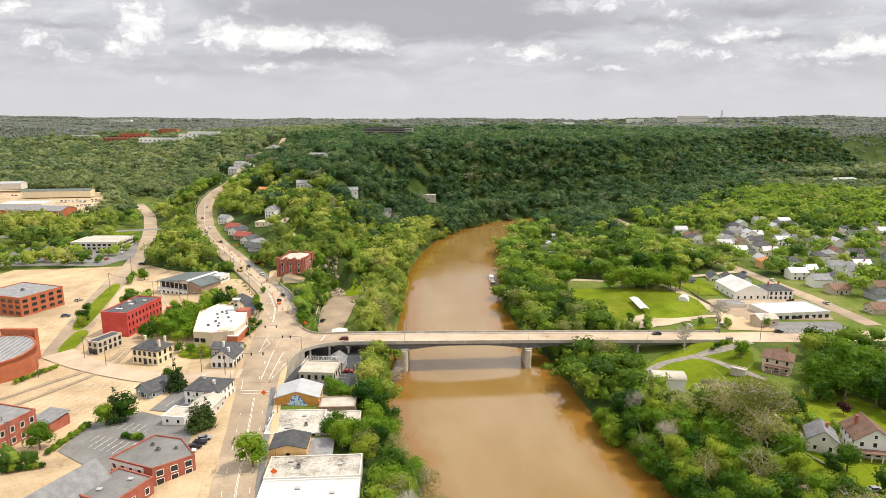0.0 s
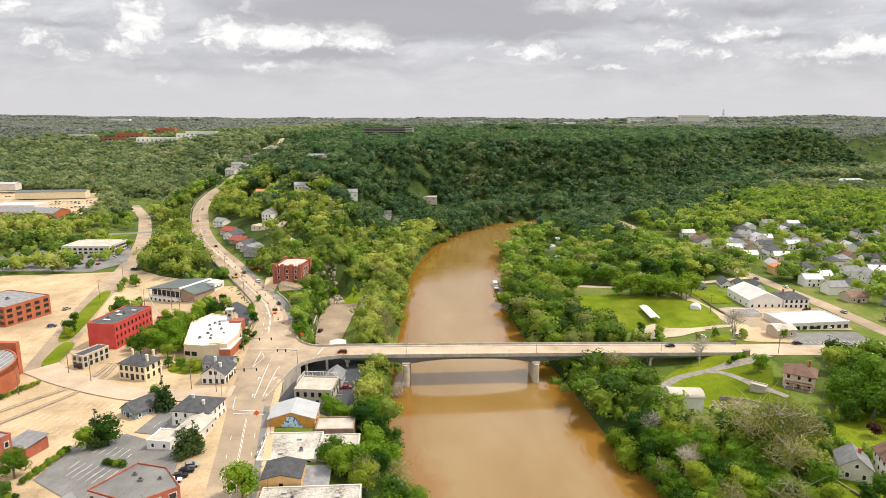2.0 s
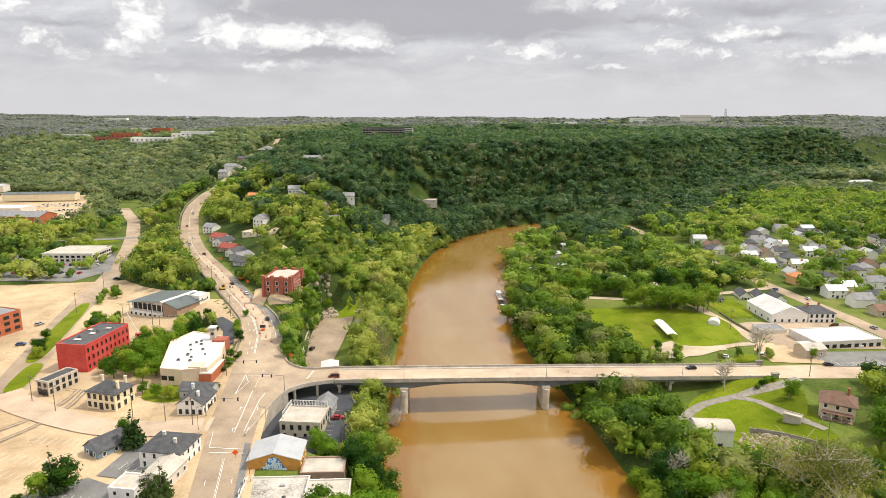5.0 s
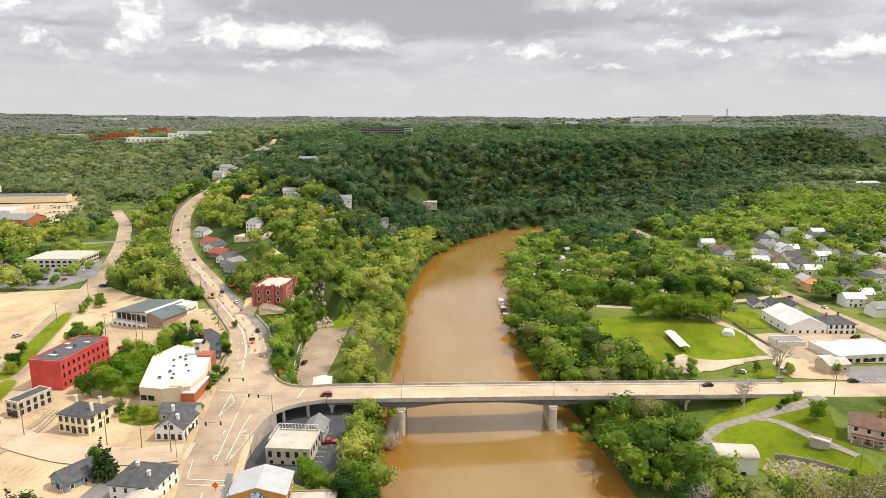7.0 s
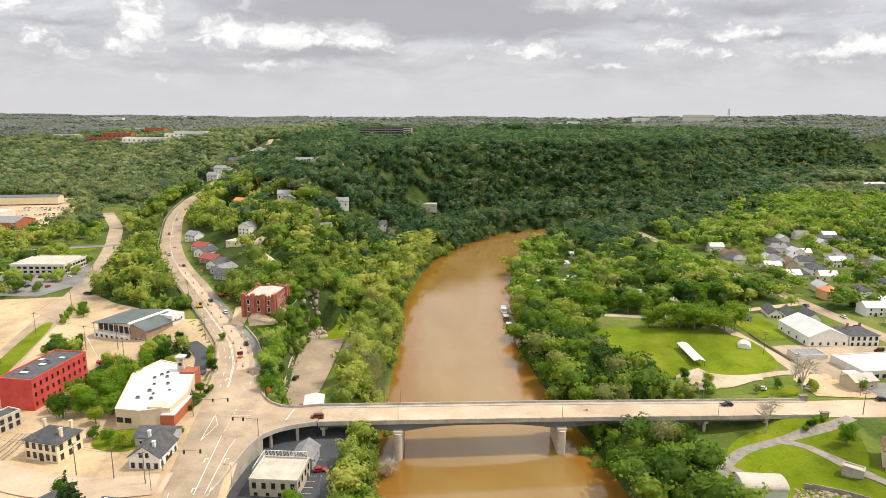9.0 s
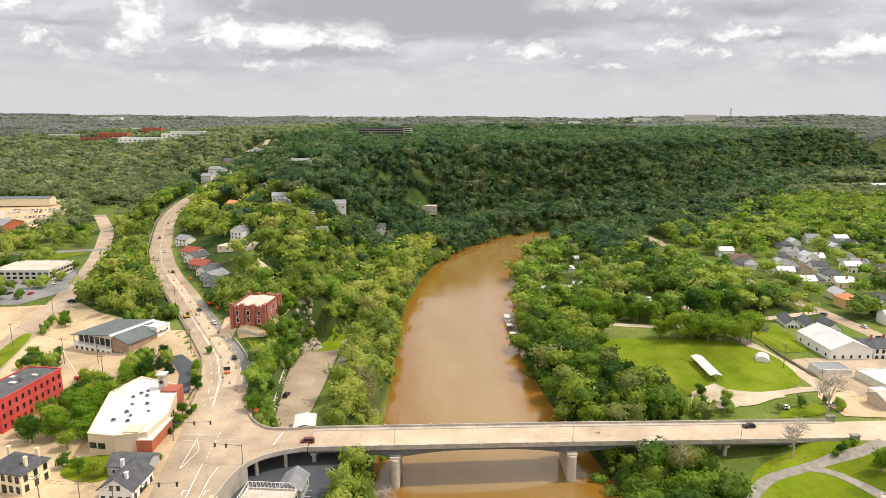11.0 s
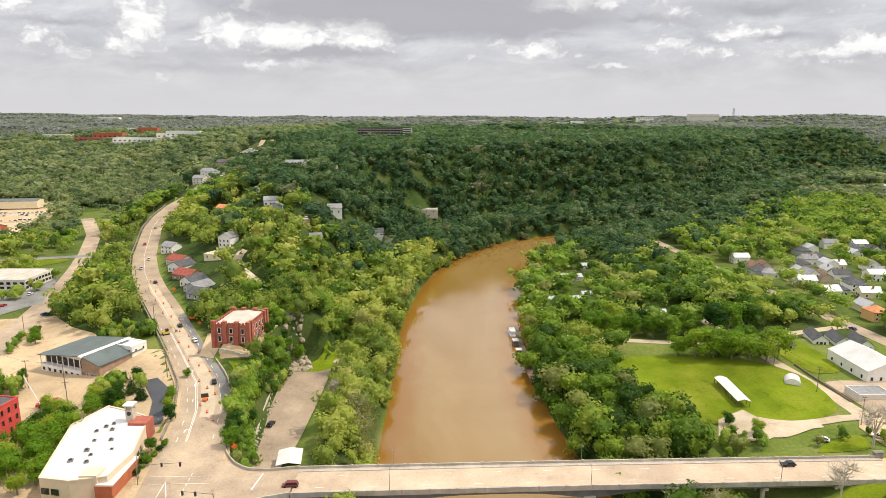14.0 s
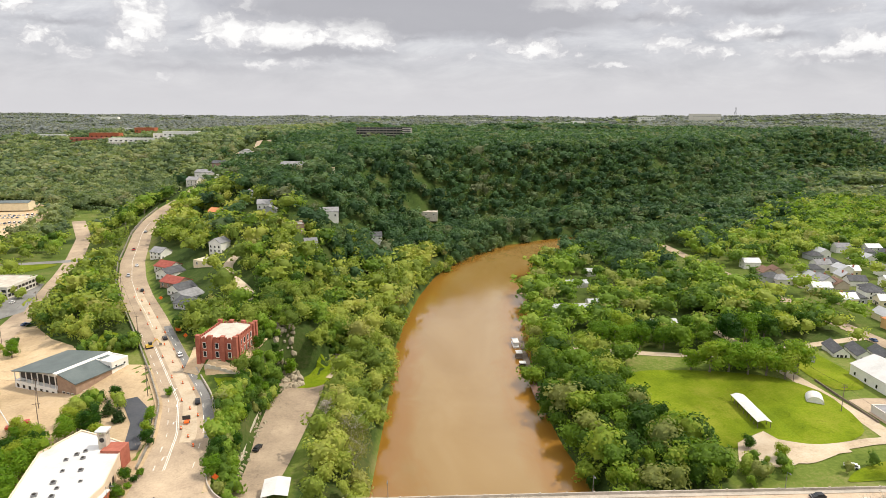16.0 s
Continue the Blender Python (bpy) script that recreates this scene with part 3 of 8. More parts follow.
def height(x, y):
    x, y = np.asarray(x, float), np.asarray(y, float)
    d, side, half = river_at(x, y)
    dist = np.hypot(x, y)
    far = 62 + np.clip(dist - 1200, 0, 4000) * 0.0108 + waves(x, y, 1000, 3) * 24 * smooth(900, 2600, dist) + waves(x, y, 340, 5) * 9 * smooth(900, 1600, dist)
    far = far + smooth(600, 2600, x) * smooth(2500, 4500, dist) * 14
    # far bank: flats, with hills a long way behind
    right = -9.5 + 4.5 * smooth(85, 160, x) + waves(x, y, 120, 8) * 0.3
    right = right + (far - right) * smooth(1350, 2000, y + 0.25 * np.abs(x - 600)) * smooth(0, 400, d)
    # town side
    road_x = np.interp(y, [p[1] for p in STREET], [p[0] for p in STREET])
    road_z = np.interp(y, [p[1] for p in STREET], [p[2] for p in STREET])
    valley = -2 + waves(x, y, 150, 4) * 0.15 + 66 * smooth(0, 720, y - np.interp(x, [-900, -450, -330, -240], [1050, 850, 760, 640])) + np.clip(dist - 1900, 0, 4000) * 0.0108
    valley = valley + (waves(x, y, 900, 3) * 14 + waves(x, y, 260, 6) * 6) * smooth(900, 1700, y)
    crest = np.interp(y, [300, 360, 400, 440, 490, 560, 650, 750, 900, 1200], [-3, 4, 12, 19, 27, 39, 54, 60, 62, 64]) + np.clip(dist - 1250, 0, 4000) * 0.0108
    crest = crest + waves(x, y, 260, 6) * 2.5 * smooth(600, 900, y) + waves(x, y, 900, 3) * 14 * smooth(1100, 2600, dist)
    k = smooth(0, 1, (x - road_x) / np.maximum(30, np.where(y > 380, 95, 40)))
    hill = road_z + (crest - road_z) * k
    west = road_z + (valley - road_z) * smooth(4, 75, road_x - x)
    town = -1.6 + 1.6 * smooth(40, 8, np.abs(x - road_x)) + np.where(y > 300, 0, 0)
    inland = np.where(x > road_x, hill, west)
    left = town + (inland - town) * smooth(300, 350, y)
    blend = smooth(1050, 1500, y)
    left = left + (np.maximum(far, left * 0 + far) - left) * blend * smooth(-700, -200, x)
    terrace = -6.2 + 1.0 * smooth(300, 560, y)
    cliff = np.interp(y, [0, 200, 290, 330, 400, 470, 560, 700], [14, 14, 20, 26, 26, 30, 34, 40])
    rise = np.interp(y, [0, 200, 290, 330, 400, 470, 560, 700], [10, 12, 12, 12, 16, 36, 60, 90])
    left = terrace + (left - terrace) * smooth(0, 1, (d - cliff) / rise)
    land = np.where(side > 0, left, right)
    bank = smooth(-3, 11, d)
    z = -19 + (land + 19) * bank
    z = np.where(d < -3, -19, z)
    for mx, my, rx, ry, up in KNOLLS:
        z = z + up * smooth(1.5, 0.55, np.hypot((x - mx) / rx, (y - my) / ry))
    for line, soft in CARVED:
        dd, _, (zz, hw) = near_line(x, y, line, [[p[2] for p in line], [p[3] for p in line]])
        w = smooth(0, 1, (hw + 1.5 + soft - dd) / soft)
        z = z + (zz - 0.12 - z) * w
    for x0, y0, x1, y1, zz, soft in YARDS:
        dd = np.hypot(np.maximum(0, np.maximum(x0 - x, x - x1)), np.maximum(0, np.maximum(y0 - y, y - y1)))
        z = z + (zz - z) * smooth(soft, 0.2, dd)
    return z


WEST_STREET = [(-82, 240, 0, 5.5), (-100, 238, -0.8, 5.5), (-120, 240, -1.6, 5.5), (-140, 248, -2, 5.5), (-160, 258, -2, 6), (-174, 268, -2, 7)]
CARVED = [(WEST_STREET, 14), (LOT_ROAD, 5), (TRAIL, 4), (HILL_LANE, 8), (VALLEY_ROAD, 20), (CROSS_VALLEY, 20), (SIDE_STREET, 8), (FAR_STREET, 12), (PARK_ROAD, 8), (EAST_STREET, 10), (STREET, 4.0)]


def h1(x, y):
    return float(height(np.array([x]), np.array([y]))[0])


# ---- building blocks ----
def mesh_object(name, bm, material, parent=None):
    me = bpy.data.meshes.new(name)
    bm.to_mesh(me)
    bm.free()
    for m in material if isinstance(material, (list, tuple)) else [material]:
        me.materials.append(M[m] if isinstance(m, str) else m)
    ob = new(name, me)
    if parent is not None:
        ob.parent = parent
    return ob


def part(name, bm, material, parent, label=""):
    return tagged(mesh_object(name, bm, material, parent), label)


def thing(name, place, label, category, group="", kind=""):
    ob = new(name)
    ob.empty_display_size = 0.5
    ob.matrix_world = place
    return tagged(ob, label, category, group, kind)


def shared(name, me, parent, m, label=""):
    ob = new(name, me)
    ob.parent = parent
    ob.matrix_basis = m
    return tagged(ob, label)


def mesh_of(name, bm, material):
    me = bpy.data.meshes.new(name)
    bm.to_mesh(me)
    bm.free()
    for m in material if isinstance(material, (list, tuple)) else [material]:
        me.materials.append(M[m])
    return me


def box(bm, x0, y0, z0, x1, y1, z1, slot=0):
    v = [bm.verts.new(p) for p in ((x0, y0, z0), (x1, y0, z0), (x1, y1, z0), (x0, y1, z0), (x0, y0, z1), (x1, y0, z1), (x1, y1, z1), (x0, y1, z1))]
    for f in ((3, 2, 1, 0), (4, 5, 6, 7), (0, 1, 5, 4), (1, 2, 6, 5), (2, 3, 7, 6), (3, 0, 4, 7)):
        bm.faces.new([v[i] for i in f]).material_index = slot
    return bm


def prism(bm, pts, z0, z1, slot=0):
    """Upright prism over a plan polygon, counter-clockwise; z1 may be a function of x, y."""
    top = (lambda x, y: z1) if not callable(z1) else z1
    lo = [bm.verts.new((x, y, z0)) for x, y in pts]
    hi = [bm.verts.new((x, y, top(x, y))) for x, y in pts]
    n = len(pts)
    bm.faces.new(hi).material_index = slot
    bm.faces.new(lo[::-1]).material_index = slot
    for i in range(n):
        bm.faces.new((lo[i], lo[(i + 1) % n], hi[(i + 1) % n], hi[i])).material_index = slot
    return bm


def rod(bm, a, b, r0, r1=None, n=6, slot=0):
    a, b = Vector(a), Vector(b)
    r1 = r0 if r1 is None else r1
    w = (b - a).normalized()
    u = w.orthogonal().normalized()
    v = w.cross(u)
    ring = []
    for c, r in ((a, r0), (b, r1)):
        ring.append([bm.verts.new(c + r * (math.cos(6.2832 * i / n) * u + math.sin(6.2832 * i / n) * v)) for i in range(n)])
    for i in range(n):
        bm.faces.new((ring[0][i], ring[0][(i + 1) % n], ring[1][(i + 1) % n], ring[1][i])).material_index = slot
    bm.faces.new(ring[0][::-1]).material_index = slot
    bm.faces.new(ring[1]).material_index = slot
    return bm


def clip_half(poly, axis, limit, keep_less):
    out = []
    for i, p in enumerate(poly):
        q = poly[(i + 1) % len(poly)]
        a, b = p[axis] - limit, q[axis] - limit
        if keep_less:
            a, b = -a, -b
        if a >= 0:
            out.append(p)
        if a * b < 0:
            k = a / (a - b)
            out.append((p[0] + k * (q[0] - p[0]), p[1] + k * (q[1] - p[1])))
    return out


import mathutils


def drape(name, poly, material, lift, step=4.0, label="", category="", kind="structure", rounded=False):
    """A plan polygon laid on the ground, cut into cells that follow its height."""
    cells = []
    if rounded:
        for _ in range(2):
            poly = [q for i in range(len(poly)) for q in ((0.78 * poly[i][0] + 0.22 * poly[(i + 1) % len(poly)][0], 0.78 * poly[i][1] + 0.22 * poly[(i + 1) % len(poly)][1]),
                                                          (0.22 * poly[i][0] + 0.78 * poly[(i + 1) % len(poly)][0], 0.22 * poly[i][1] + 0.78 * poly[(i + 1) % len(poly)][1]))]
    for ids in mathutils.geometry.tessellate_polygon([[Vector((x, y, 0)) for x, y in poly]]):
        tri = [poly[i] for i in ids]
        ys = [p[1] for p in tri]
        j = math.floor(min(ys) / step)
        while j * step < max(ys):
            row = clip_half(clip_half(tri, 1, j * step, False), 1, (j + 1) * step, True)
            if len(row) > 2:
                xs = [p[0] for p in row]
                i = math.floor(min(xs) / step)
                while i * step < max(xs):
                    c = clip_half(clip_half(row, 0, i * step, False), 0, (i + 1) * step, True)
                    if len(c) > 2:
                        cells.append(c)
                    i += 1
            j += 1
    bm = bmesh.new()
    allp = np.array([p for c in cells for p in c])
    zs = height(allp[:, 0], allp[:, 1]) + lift
    n = 0
    made = {}
    for c in cells:
        vs = []
        for p in c:
            key = (round(p[0], 2), round(p[1], 2))
            if key not in made:
                made[key] = bm.verts.new((p[0], p[1], zs[n]))
            n += 1
            if made[key] not in vs:
                vs.append(made[key])
        if len(vs) > 2:
            try:
                bm.faces.new(vs)
            except ValueError:
                pass
    bm.normal_update()
    for f in bm.faces:
        if f.normal.z < 0:
            f.normal_flip()
    return tagged(mesh_object(name, bm, material), label, category, "", kind)


def resample(line, step):
    out = []
    for i in range(len(line) - 1):
        a, b = line[i], line[i + 1]
        n = max(1, round(math.hypot(b[0] - a[0], b[1] - a[1]) / step))
        for k in range(n):
            out.append(tuple(u + (v - u) * k / n for u, v in zip(a, b)))
    out.append(tuple(line[-1]))
    # round the corners
    for _ in range(3):
        out = [out[0]] + [tuple((u + 2 * v + w) / 4 for u, v, w in zip(out[i - 1], out[i], out[i + 1])) for i in range(1, len(out) - 1)] + [out[-1]]
    return out


def offset_line(line, off):
    """Points to the left of a line (off > 0), or to the right."""
    res = []
    for i, p in enumerate(line):
        a, b = line[max(0, i - 1)], line[min(len(line) - 1, i + 1)]
        dx, dy = b[0] - a[0], b[1] - a[1]
        n = math.hypot(dx, dy)
        o = off(p) if callable(off) else off
        res.append((p[0] - dy / n * o, p[1] + dx / n * o))
    return res


def strip(bm, line, left, right, lift, cols=4, zfun=None, slot=0, thick=0.0):
    """A ribbon along a line between two offsets."""
    rows = []
    for i, p in enumerate(line):
        a, b = line[max(0, i - 1)], line[min(len(line) - 1, i + 1)]
        dx, dy = b[0] - a[0], b[1] - a[1]
        n = math.hypot(dx, dy)
        l = left(p) if callable(left) else left
        r = right(p) if callable(right) else right
        row = []
        for c in range(cols + 1):
            o = l + (r - l) * c / cols
            row.append((p[0] - dy / n * o, p[1] + dx / n * o, p[2] if zfun is None else None))
        rows.append(row)
    if zfun is not None:
        fx = np.array([q[0] for r in rows for q in r])
        fy = np.array([q[1] for r in rows for q in r])
        fz = zfun(fx, fy)
        w = cols + 1
        rows = [[(q[0], q[1], fz[i * w + c]) for c, q in enumerate(r)] for i, r in enumerate(rows)]
    grid = [[bm.verts.new((q[0], q[1], q[2] + lift)) for q in r] for r in rows]
    for i in range(len(grid) - 1):
        for c in range(cols):
            f = bm.faces.new((grid[i][c + 1], grid[i + 1][c + 1], grid[i + 1][c], grid[i][c]))
            f.material_index = slot
            if f.normal.z < 0:
                f.normal_flip()
    if thick:
        for c in (0, cols):
            low = [bm.verts.new((v.co.x, v.co.y, v.co.z - thick)) for v in (r[c] for r in grid)]
            for i in range(len(grid) - 1):
                bm.faces.new((grid[i][c], grid[i + 1][c], low[i + 1], low[i])).material_index = slot
    return bm


# ---- ground, water ----
def axis_steps(stops):
    out = [stops[0][0]]
    for (a, s), (b, _) in zip(stops, stops[1:]):
        n = max(1, round((b - a) / s))
        out += [a + (b - a) * (i + 1) / n for i in range(n)]
    return np.array(out)


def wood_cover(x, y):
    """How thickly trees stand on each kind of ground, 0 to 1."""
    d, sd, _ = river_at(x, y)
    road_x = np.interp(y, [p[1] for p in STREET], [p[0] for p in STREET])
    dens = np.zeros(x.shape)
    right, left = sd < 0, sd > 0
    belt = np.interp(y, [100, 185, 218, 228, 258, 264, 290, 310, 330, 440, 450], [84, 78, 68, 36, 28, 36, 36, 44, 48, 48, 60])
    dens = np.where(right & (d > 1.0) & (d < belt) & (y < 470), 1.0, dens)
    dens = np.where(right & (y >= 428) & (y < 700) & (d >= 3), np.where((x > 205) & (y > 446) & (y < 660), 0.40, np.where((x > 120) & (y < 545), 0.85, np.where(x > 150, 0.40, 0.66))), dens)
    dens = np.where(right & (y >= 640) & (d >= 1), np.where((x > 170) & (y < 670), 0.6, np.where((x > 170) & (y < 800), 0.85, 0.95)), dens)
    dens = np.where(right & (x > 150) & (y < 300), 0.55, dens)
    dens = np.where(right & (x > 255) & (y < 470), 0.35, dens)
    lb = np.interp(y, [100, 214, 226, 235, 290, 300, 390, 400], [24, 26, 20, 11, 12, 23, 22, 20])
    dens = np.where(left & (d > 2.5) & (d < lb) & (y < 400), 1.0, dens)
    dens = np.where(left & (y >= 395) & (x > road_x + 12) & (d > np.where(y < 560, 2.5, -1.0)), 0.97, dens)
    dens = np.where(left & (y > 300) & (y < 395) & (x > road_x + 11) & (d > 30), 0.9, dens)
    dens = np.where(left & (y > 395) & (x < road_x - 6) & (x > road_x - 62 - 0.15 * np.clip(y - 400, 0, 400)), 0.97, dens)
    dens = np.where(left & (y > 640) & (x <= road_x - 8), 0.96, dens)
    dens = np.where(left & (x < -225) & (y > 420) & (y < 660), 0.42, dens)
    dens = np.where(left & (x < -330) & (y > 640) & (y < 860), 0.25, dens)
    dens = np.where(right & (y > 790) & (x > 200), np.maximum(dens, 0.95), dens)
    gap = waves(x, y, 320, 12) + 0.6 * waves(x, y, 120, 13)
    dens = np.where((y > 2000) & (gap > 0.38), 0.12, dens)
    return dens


def build_ground():
    gx = axis_steps([(-4200, 150), (-1500, 50), (-700, 16), (-340, 4), (-220, 3), (200, 5), (330, 16), (800, 50), (1800, 150), (4200, 150)])
    gy = axis_steps([(-1400, 120), (-200, 24), (110, 4), (150, 3), (440, 5), (620, 10), (900, 24), (1500, 60), (2600, 110), (4900, 110)])
    X, Y = np.meshgrid(gx, gy)
    Z = height(X.ravel(), Y.ravel())
    co = np.stack([X.ravel(), Y.ravel(), Z], -1)
    nx, ny = len(gx), len(gy)
    i = (np.arange(ny - 1)[:, None] * nx + np.arange(nx - 1)[None]).ravel()
    quads = np.stack([i, i + 1, i + nx + 1, i + nx], -1)
    me = bpy.data.meshes.new("ground")
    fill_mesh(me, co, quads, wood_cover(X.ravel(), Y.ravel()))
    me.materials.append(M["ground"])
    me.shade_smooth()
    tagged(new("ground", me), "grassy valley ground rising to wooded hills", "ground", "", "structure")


def fill_mesh(me, co, faces, attr=None):
    co = np.asarray(co, np.float32)
    faces = np.asarray(faces, np.int32)
    k = faces.shape[1]
    me.vertices.add(len(co))
    me.vertices.foreach_set("co", co.ravel())
    me.loops.add(faces.size)
    me.loops.foreach_set("vertex_index", faces.ravel())
    me.polygons.add(len(faces))
    me.polygons.foreach_set("loop_start", np.arange(0, faces.size, k, dtype=np.int32))
    if attr is not None:
        a = me.attributes.new("tint", "FLOAT", "POINT")
        a.data.foreach_set("value", np.asarray(attr, np.float32))
    me.update(calc_edges=True)


build_ground()


def build_water():
    bm = bmesh.new()
    line = resample([(x, y, WATER) for x, y in RIVER], 20)
    strip(bm, line, 48, -48, 0.0, 24)
    ob = mesh_object("water", bm, "water")
    at = ob.data.attributes.new("tint", "FLOAT", "POINT")
    at.data.foreach_set("value", river_at(np.array([v.co.x for v in ob.data.vertices]), np.array([v.co.y for v in ob.data.vertices]))[0].astype(np.float32))
    tagged(ob, "muddy brown slow river water", "river", "", "structure")


build_water()


def road(name, line, material, label, lift=0.0, trim=0.0):
    bm = bmesh.new()
    strip(bm, resample(line, 4), lambda p: p[3] - trim, lambda p: trim - p[3], lift, 4)
    return tagged(mesh_object(name, bm, material), label, "road", "", "structure")


road("road", STREET, "asphalt_pale", "worn pale asphalt main street climbing the hill")
road("road", WEST_STREET, "deck", "worn pale cross street over the rail tracks", 0.24)
road("road", EAST_STREET, "deck", "worn pale asphalt street beyond the bridge")
road("road", SIDE_STREET, "dirt", "pale gravel side street by the field", 0.02)
road("road", FAR_STREET, "asphalt_pale", "pale residential street between houses", 0.03)
road("road", PARK_ROAD, "dirt", "pale park road behind the green field", 0.04)
road("road", VALLEY_ROAD, "asphalt_pale", "wide pale valley road", 0.05)
road("road", CROSS_VALLEY, "asphalt_grey", "grey road across the valley", 0.07)
road("road", LOT_ROAD, "asphalt_pale", "grey asphalt riverside boat ramp lot", 0.05)
road("road", TRAIL, "dirt", "narrow dirt trail on the river terrace", 0.05)
road("road", HILL_LANE, "dirt", "pale lane between hillside houses", 0.05)


def draped_road(name, pts, width, material, label, lift):
    bm = bmesh.new()
    strip(bm, resample([(x, y, 0) for x, y in pts], 2.5), width / 2, -width / 2, lift, 2, zfun=height)
    return tagged(mesh_object(name, bm, material), label, "road", "", "structure")


draped_road("lane", [(-244, 872), (-238, 888), (-232, 902), (-229, 918), (-236, 940), (-248, 960)], 7.0, "asphalt_pale", "pale upper road curving past a meadow", 0.5)
draped_road("drive", [(84, 240), (86, 252), (92, 266), (104, 276.5), (124, 282.5), (140, 286.5), (152, 293)], 4.2, "concrete_dark", "curved pale concrete drive", 0.3)
draped_road("drive", [(117, 281), (125, 277), (129, 268), (132, 258), (137, 248)], 3.4, "concrete_dark", "narrow pale drive branch", 0.33)
draped_road("drive", [(93, 267), (98, 262), (99, 254)], 3.6, "concrete_dark", "short pale drive to the pump house", 0.36)
draped_road("dirt_track", [(108, 342), (118, 343), (127, 335), (138, 335), (157, 339)], 4.5, "dirt", "bare dirt track across the field", 0.3)
draped_road("dirt_track", [(112, 342), (112, 332), (120, 327), (134, 333)], 4.0, "dirt", "bare dirt track loop", 0.32)
draped_road("path", [(112, 198), (119, 188), (128, 205), (126, 224)], 1.2, "concrete", "narrow pale garden path", 0.3)

# ---- bridge ----
def deck_z(x):
    return float(np.interp(x, [-60, -40, 40, 100, 142], [-0.05, -0.25, -1.6, -3.0, -3.95]))


def deck_y(x):
    return 284.4 + (x + 45) * 0.0826


def bridge():
    br = thing("bridge", pose(0, 0, 0), "tan concrete road bridge on grey steel girders over the muddy river", "bridge")
    xs = np.linspace(-46, 142, 48)
    half = 6.75
    piers = (-17.5, 41.5)
    post = mesh_of("parapet_post", box(bmesh.new(), -0.25, -0.24, -0.6, 0.25, 0.24, 1.18), "concrete")

    def rows(bm, prof, slot=0):
        ring = []
        for x in xs:
            ring.append([bm.verts.new((x - 0.0823 * o, deck_y(x) + 0.9966 * o, deck_z(x) + dz)) for o, dz in prof(x)])
        n = len(ring[0])
        for i in range(len(ring) - 1):
            for k in range(n):
                bm.faces.new((ring[i][k], ring[i + 1][k], ring[i + 1][(k + 1) % n], ring[i][(k + 1) % n]))
        bm.faces.new(ring[0])
        bm.faces.new(ring[-1][::-1])
        bmesh.ops.recalc_face_normals(bm, faces=bm.faces)
        return bm

    part("deck", rows(bmesh.new(), lambda x: [(-half, -0.55), (half, -0.55), (half, 0.0), (-half, 0.0)]), "deck", br, "pale worn concrete deck")
    for s in (-1, 1):
        part("sidewalk", rows(bmesh.new(), lambda x: [(s * (half - 1.5), 0.01), (s * half, 0.01), (s * half, 0.2), (s * (half - 1.5), 0.2)]), "concrete", br)
        part("parapet", rows(bmesh.new(), lambda x: [(s * half, -0.6), (s * (half + 0.35), -0.6), (s * (half + 0.35), 1.0), (s * half, 1.0)]), "concrete", br, "tan concrete parapet")
        for x in xs[::2]:
            shared("parapet_post", post, br, pose(x, deck_y(x) + s * (half + 0.18), deck_z(x)))

    def depth(x):
        d = min(abs(x - p) for p in piers)
        return 1.35 + 2.3 * max(0, 1 - d / 24) ** 2
    for o in (-5.6, -1.9, 1.9, 5.6):
        part("girder", rows(bmesh.new(), lambda x: [(o - 0.28, -0.55 - depth(x)), (o + 0.28, -0.55 - depth(x)), (o + 0.28, -0.55), (o - 0.28, -0.55)]), "girder", br, "dark grey haunched steel girder")
    for px in piers:
        bm = bmesh.new()
        y0, zt = deck_y(px), deck_z(px) - 3.9
        pts = []
        for k in range(20):
            a = 6.2832 * k / 20
            pts.append((px + 1.55 * math.cos(a), y0 + 7.2 * math.copysign(1, math.sin(a)) * (abs(math.sin(a)) > 1e-6) + 1.55 * math.sin(a)))
        prism(bm, pts, -23, zt)
        box(bm, px - 1.75, y0 - 7.9, zt, px + 1.75, y0 + 7.9, zt + 0.7)
        part("pier", bm, "stone", br, "tan stained concrete river pier")
    for px in (-44, 70, 96, 119):
        for o in (-4.6, 0, 4.6):
            bm = bmesh.new()
            y0 = deck_y(px) + o
            rod(bm, (px, y0, h1(px, y0) - 0.5), (px, y0, deck_z(px) - 1.7), 0.65, n=12)
            part("column", bm, "concrete", br, "round concrete column")
        bm = box(bmesh.new(), px - 0.8, deck_y(px) - 6.3, deck_z(px) - 2.6, px + 0.8, deck_y(px) + 6.3, deck_z(px) - 1.7)
        part("pier_cap", bm, "concrete", br)
    # abutment on the far bank
    bm = box(bmesh.new(), 139.5, deck_y(142) - 7.6, -11, 146, deck_y(142) + 7.6, deck_z(142) - 0.6)
    part("abutment", bm, "concrete_dark", br)
    for s in (-1, 1):
        bm = box(bmesh.new(), 139.8, deck_y(142) + s * 7.2 - 0.6, deck_z(142) - 0.7, 142.6, deck_y(142) + s * 7.2 + 0.6, deck_z(142) + 1.9)
        box(bm, 139.5, deck_y(142) + s * 7.2 - 0.8, deck_z(142) + 1.9, 142.9, deck_y(142) + s * 7.2 + 0.8, deck_z(142) + 2.2)
        part("end_post", bm, "concrete_dark", br)


bridge()

# flared junction slab between the street and the bridge, on a curved wall
NEAR_EDGE = [(-67.8, 232), (-66.4, 244), (-65.4, 254), (-64.4, 262), (-62.2, 268), (-58.5, 272.2), (-53, 275.2), (-46, 277.4)]
FAR_EDGE = [(-46, 291.4), (-55, 289.6), (-61.5, 290), (-66.5, 293.5), (-71, 299.5), (-74.5, 308), (-77.6, 320)]


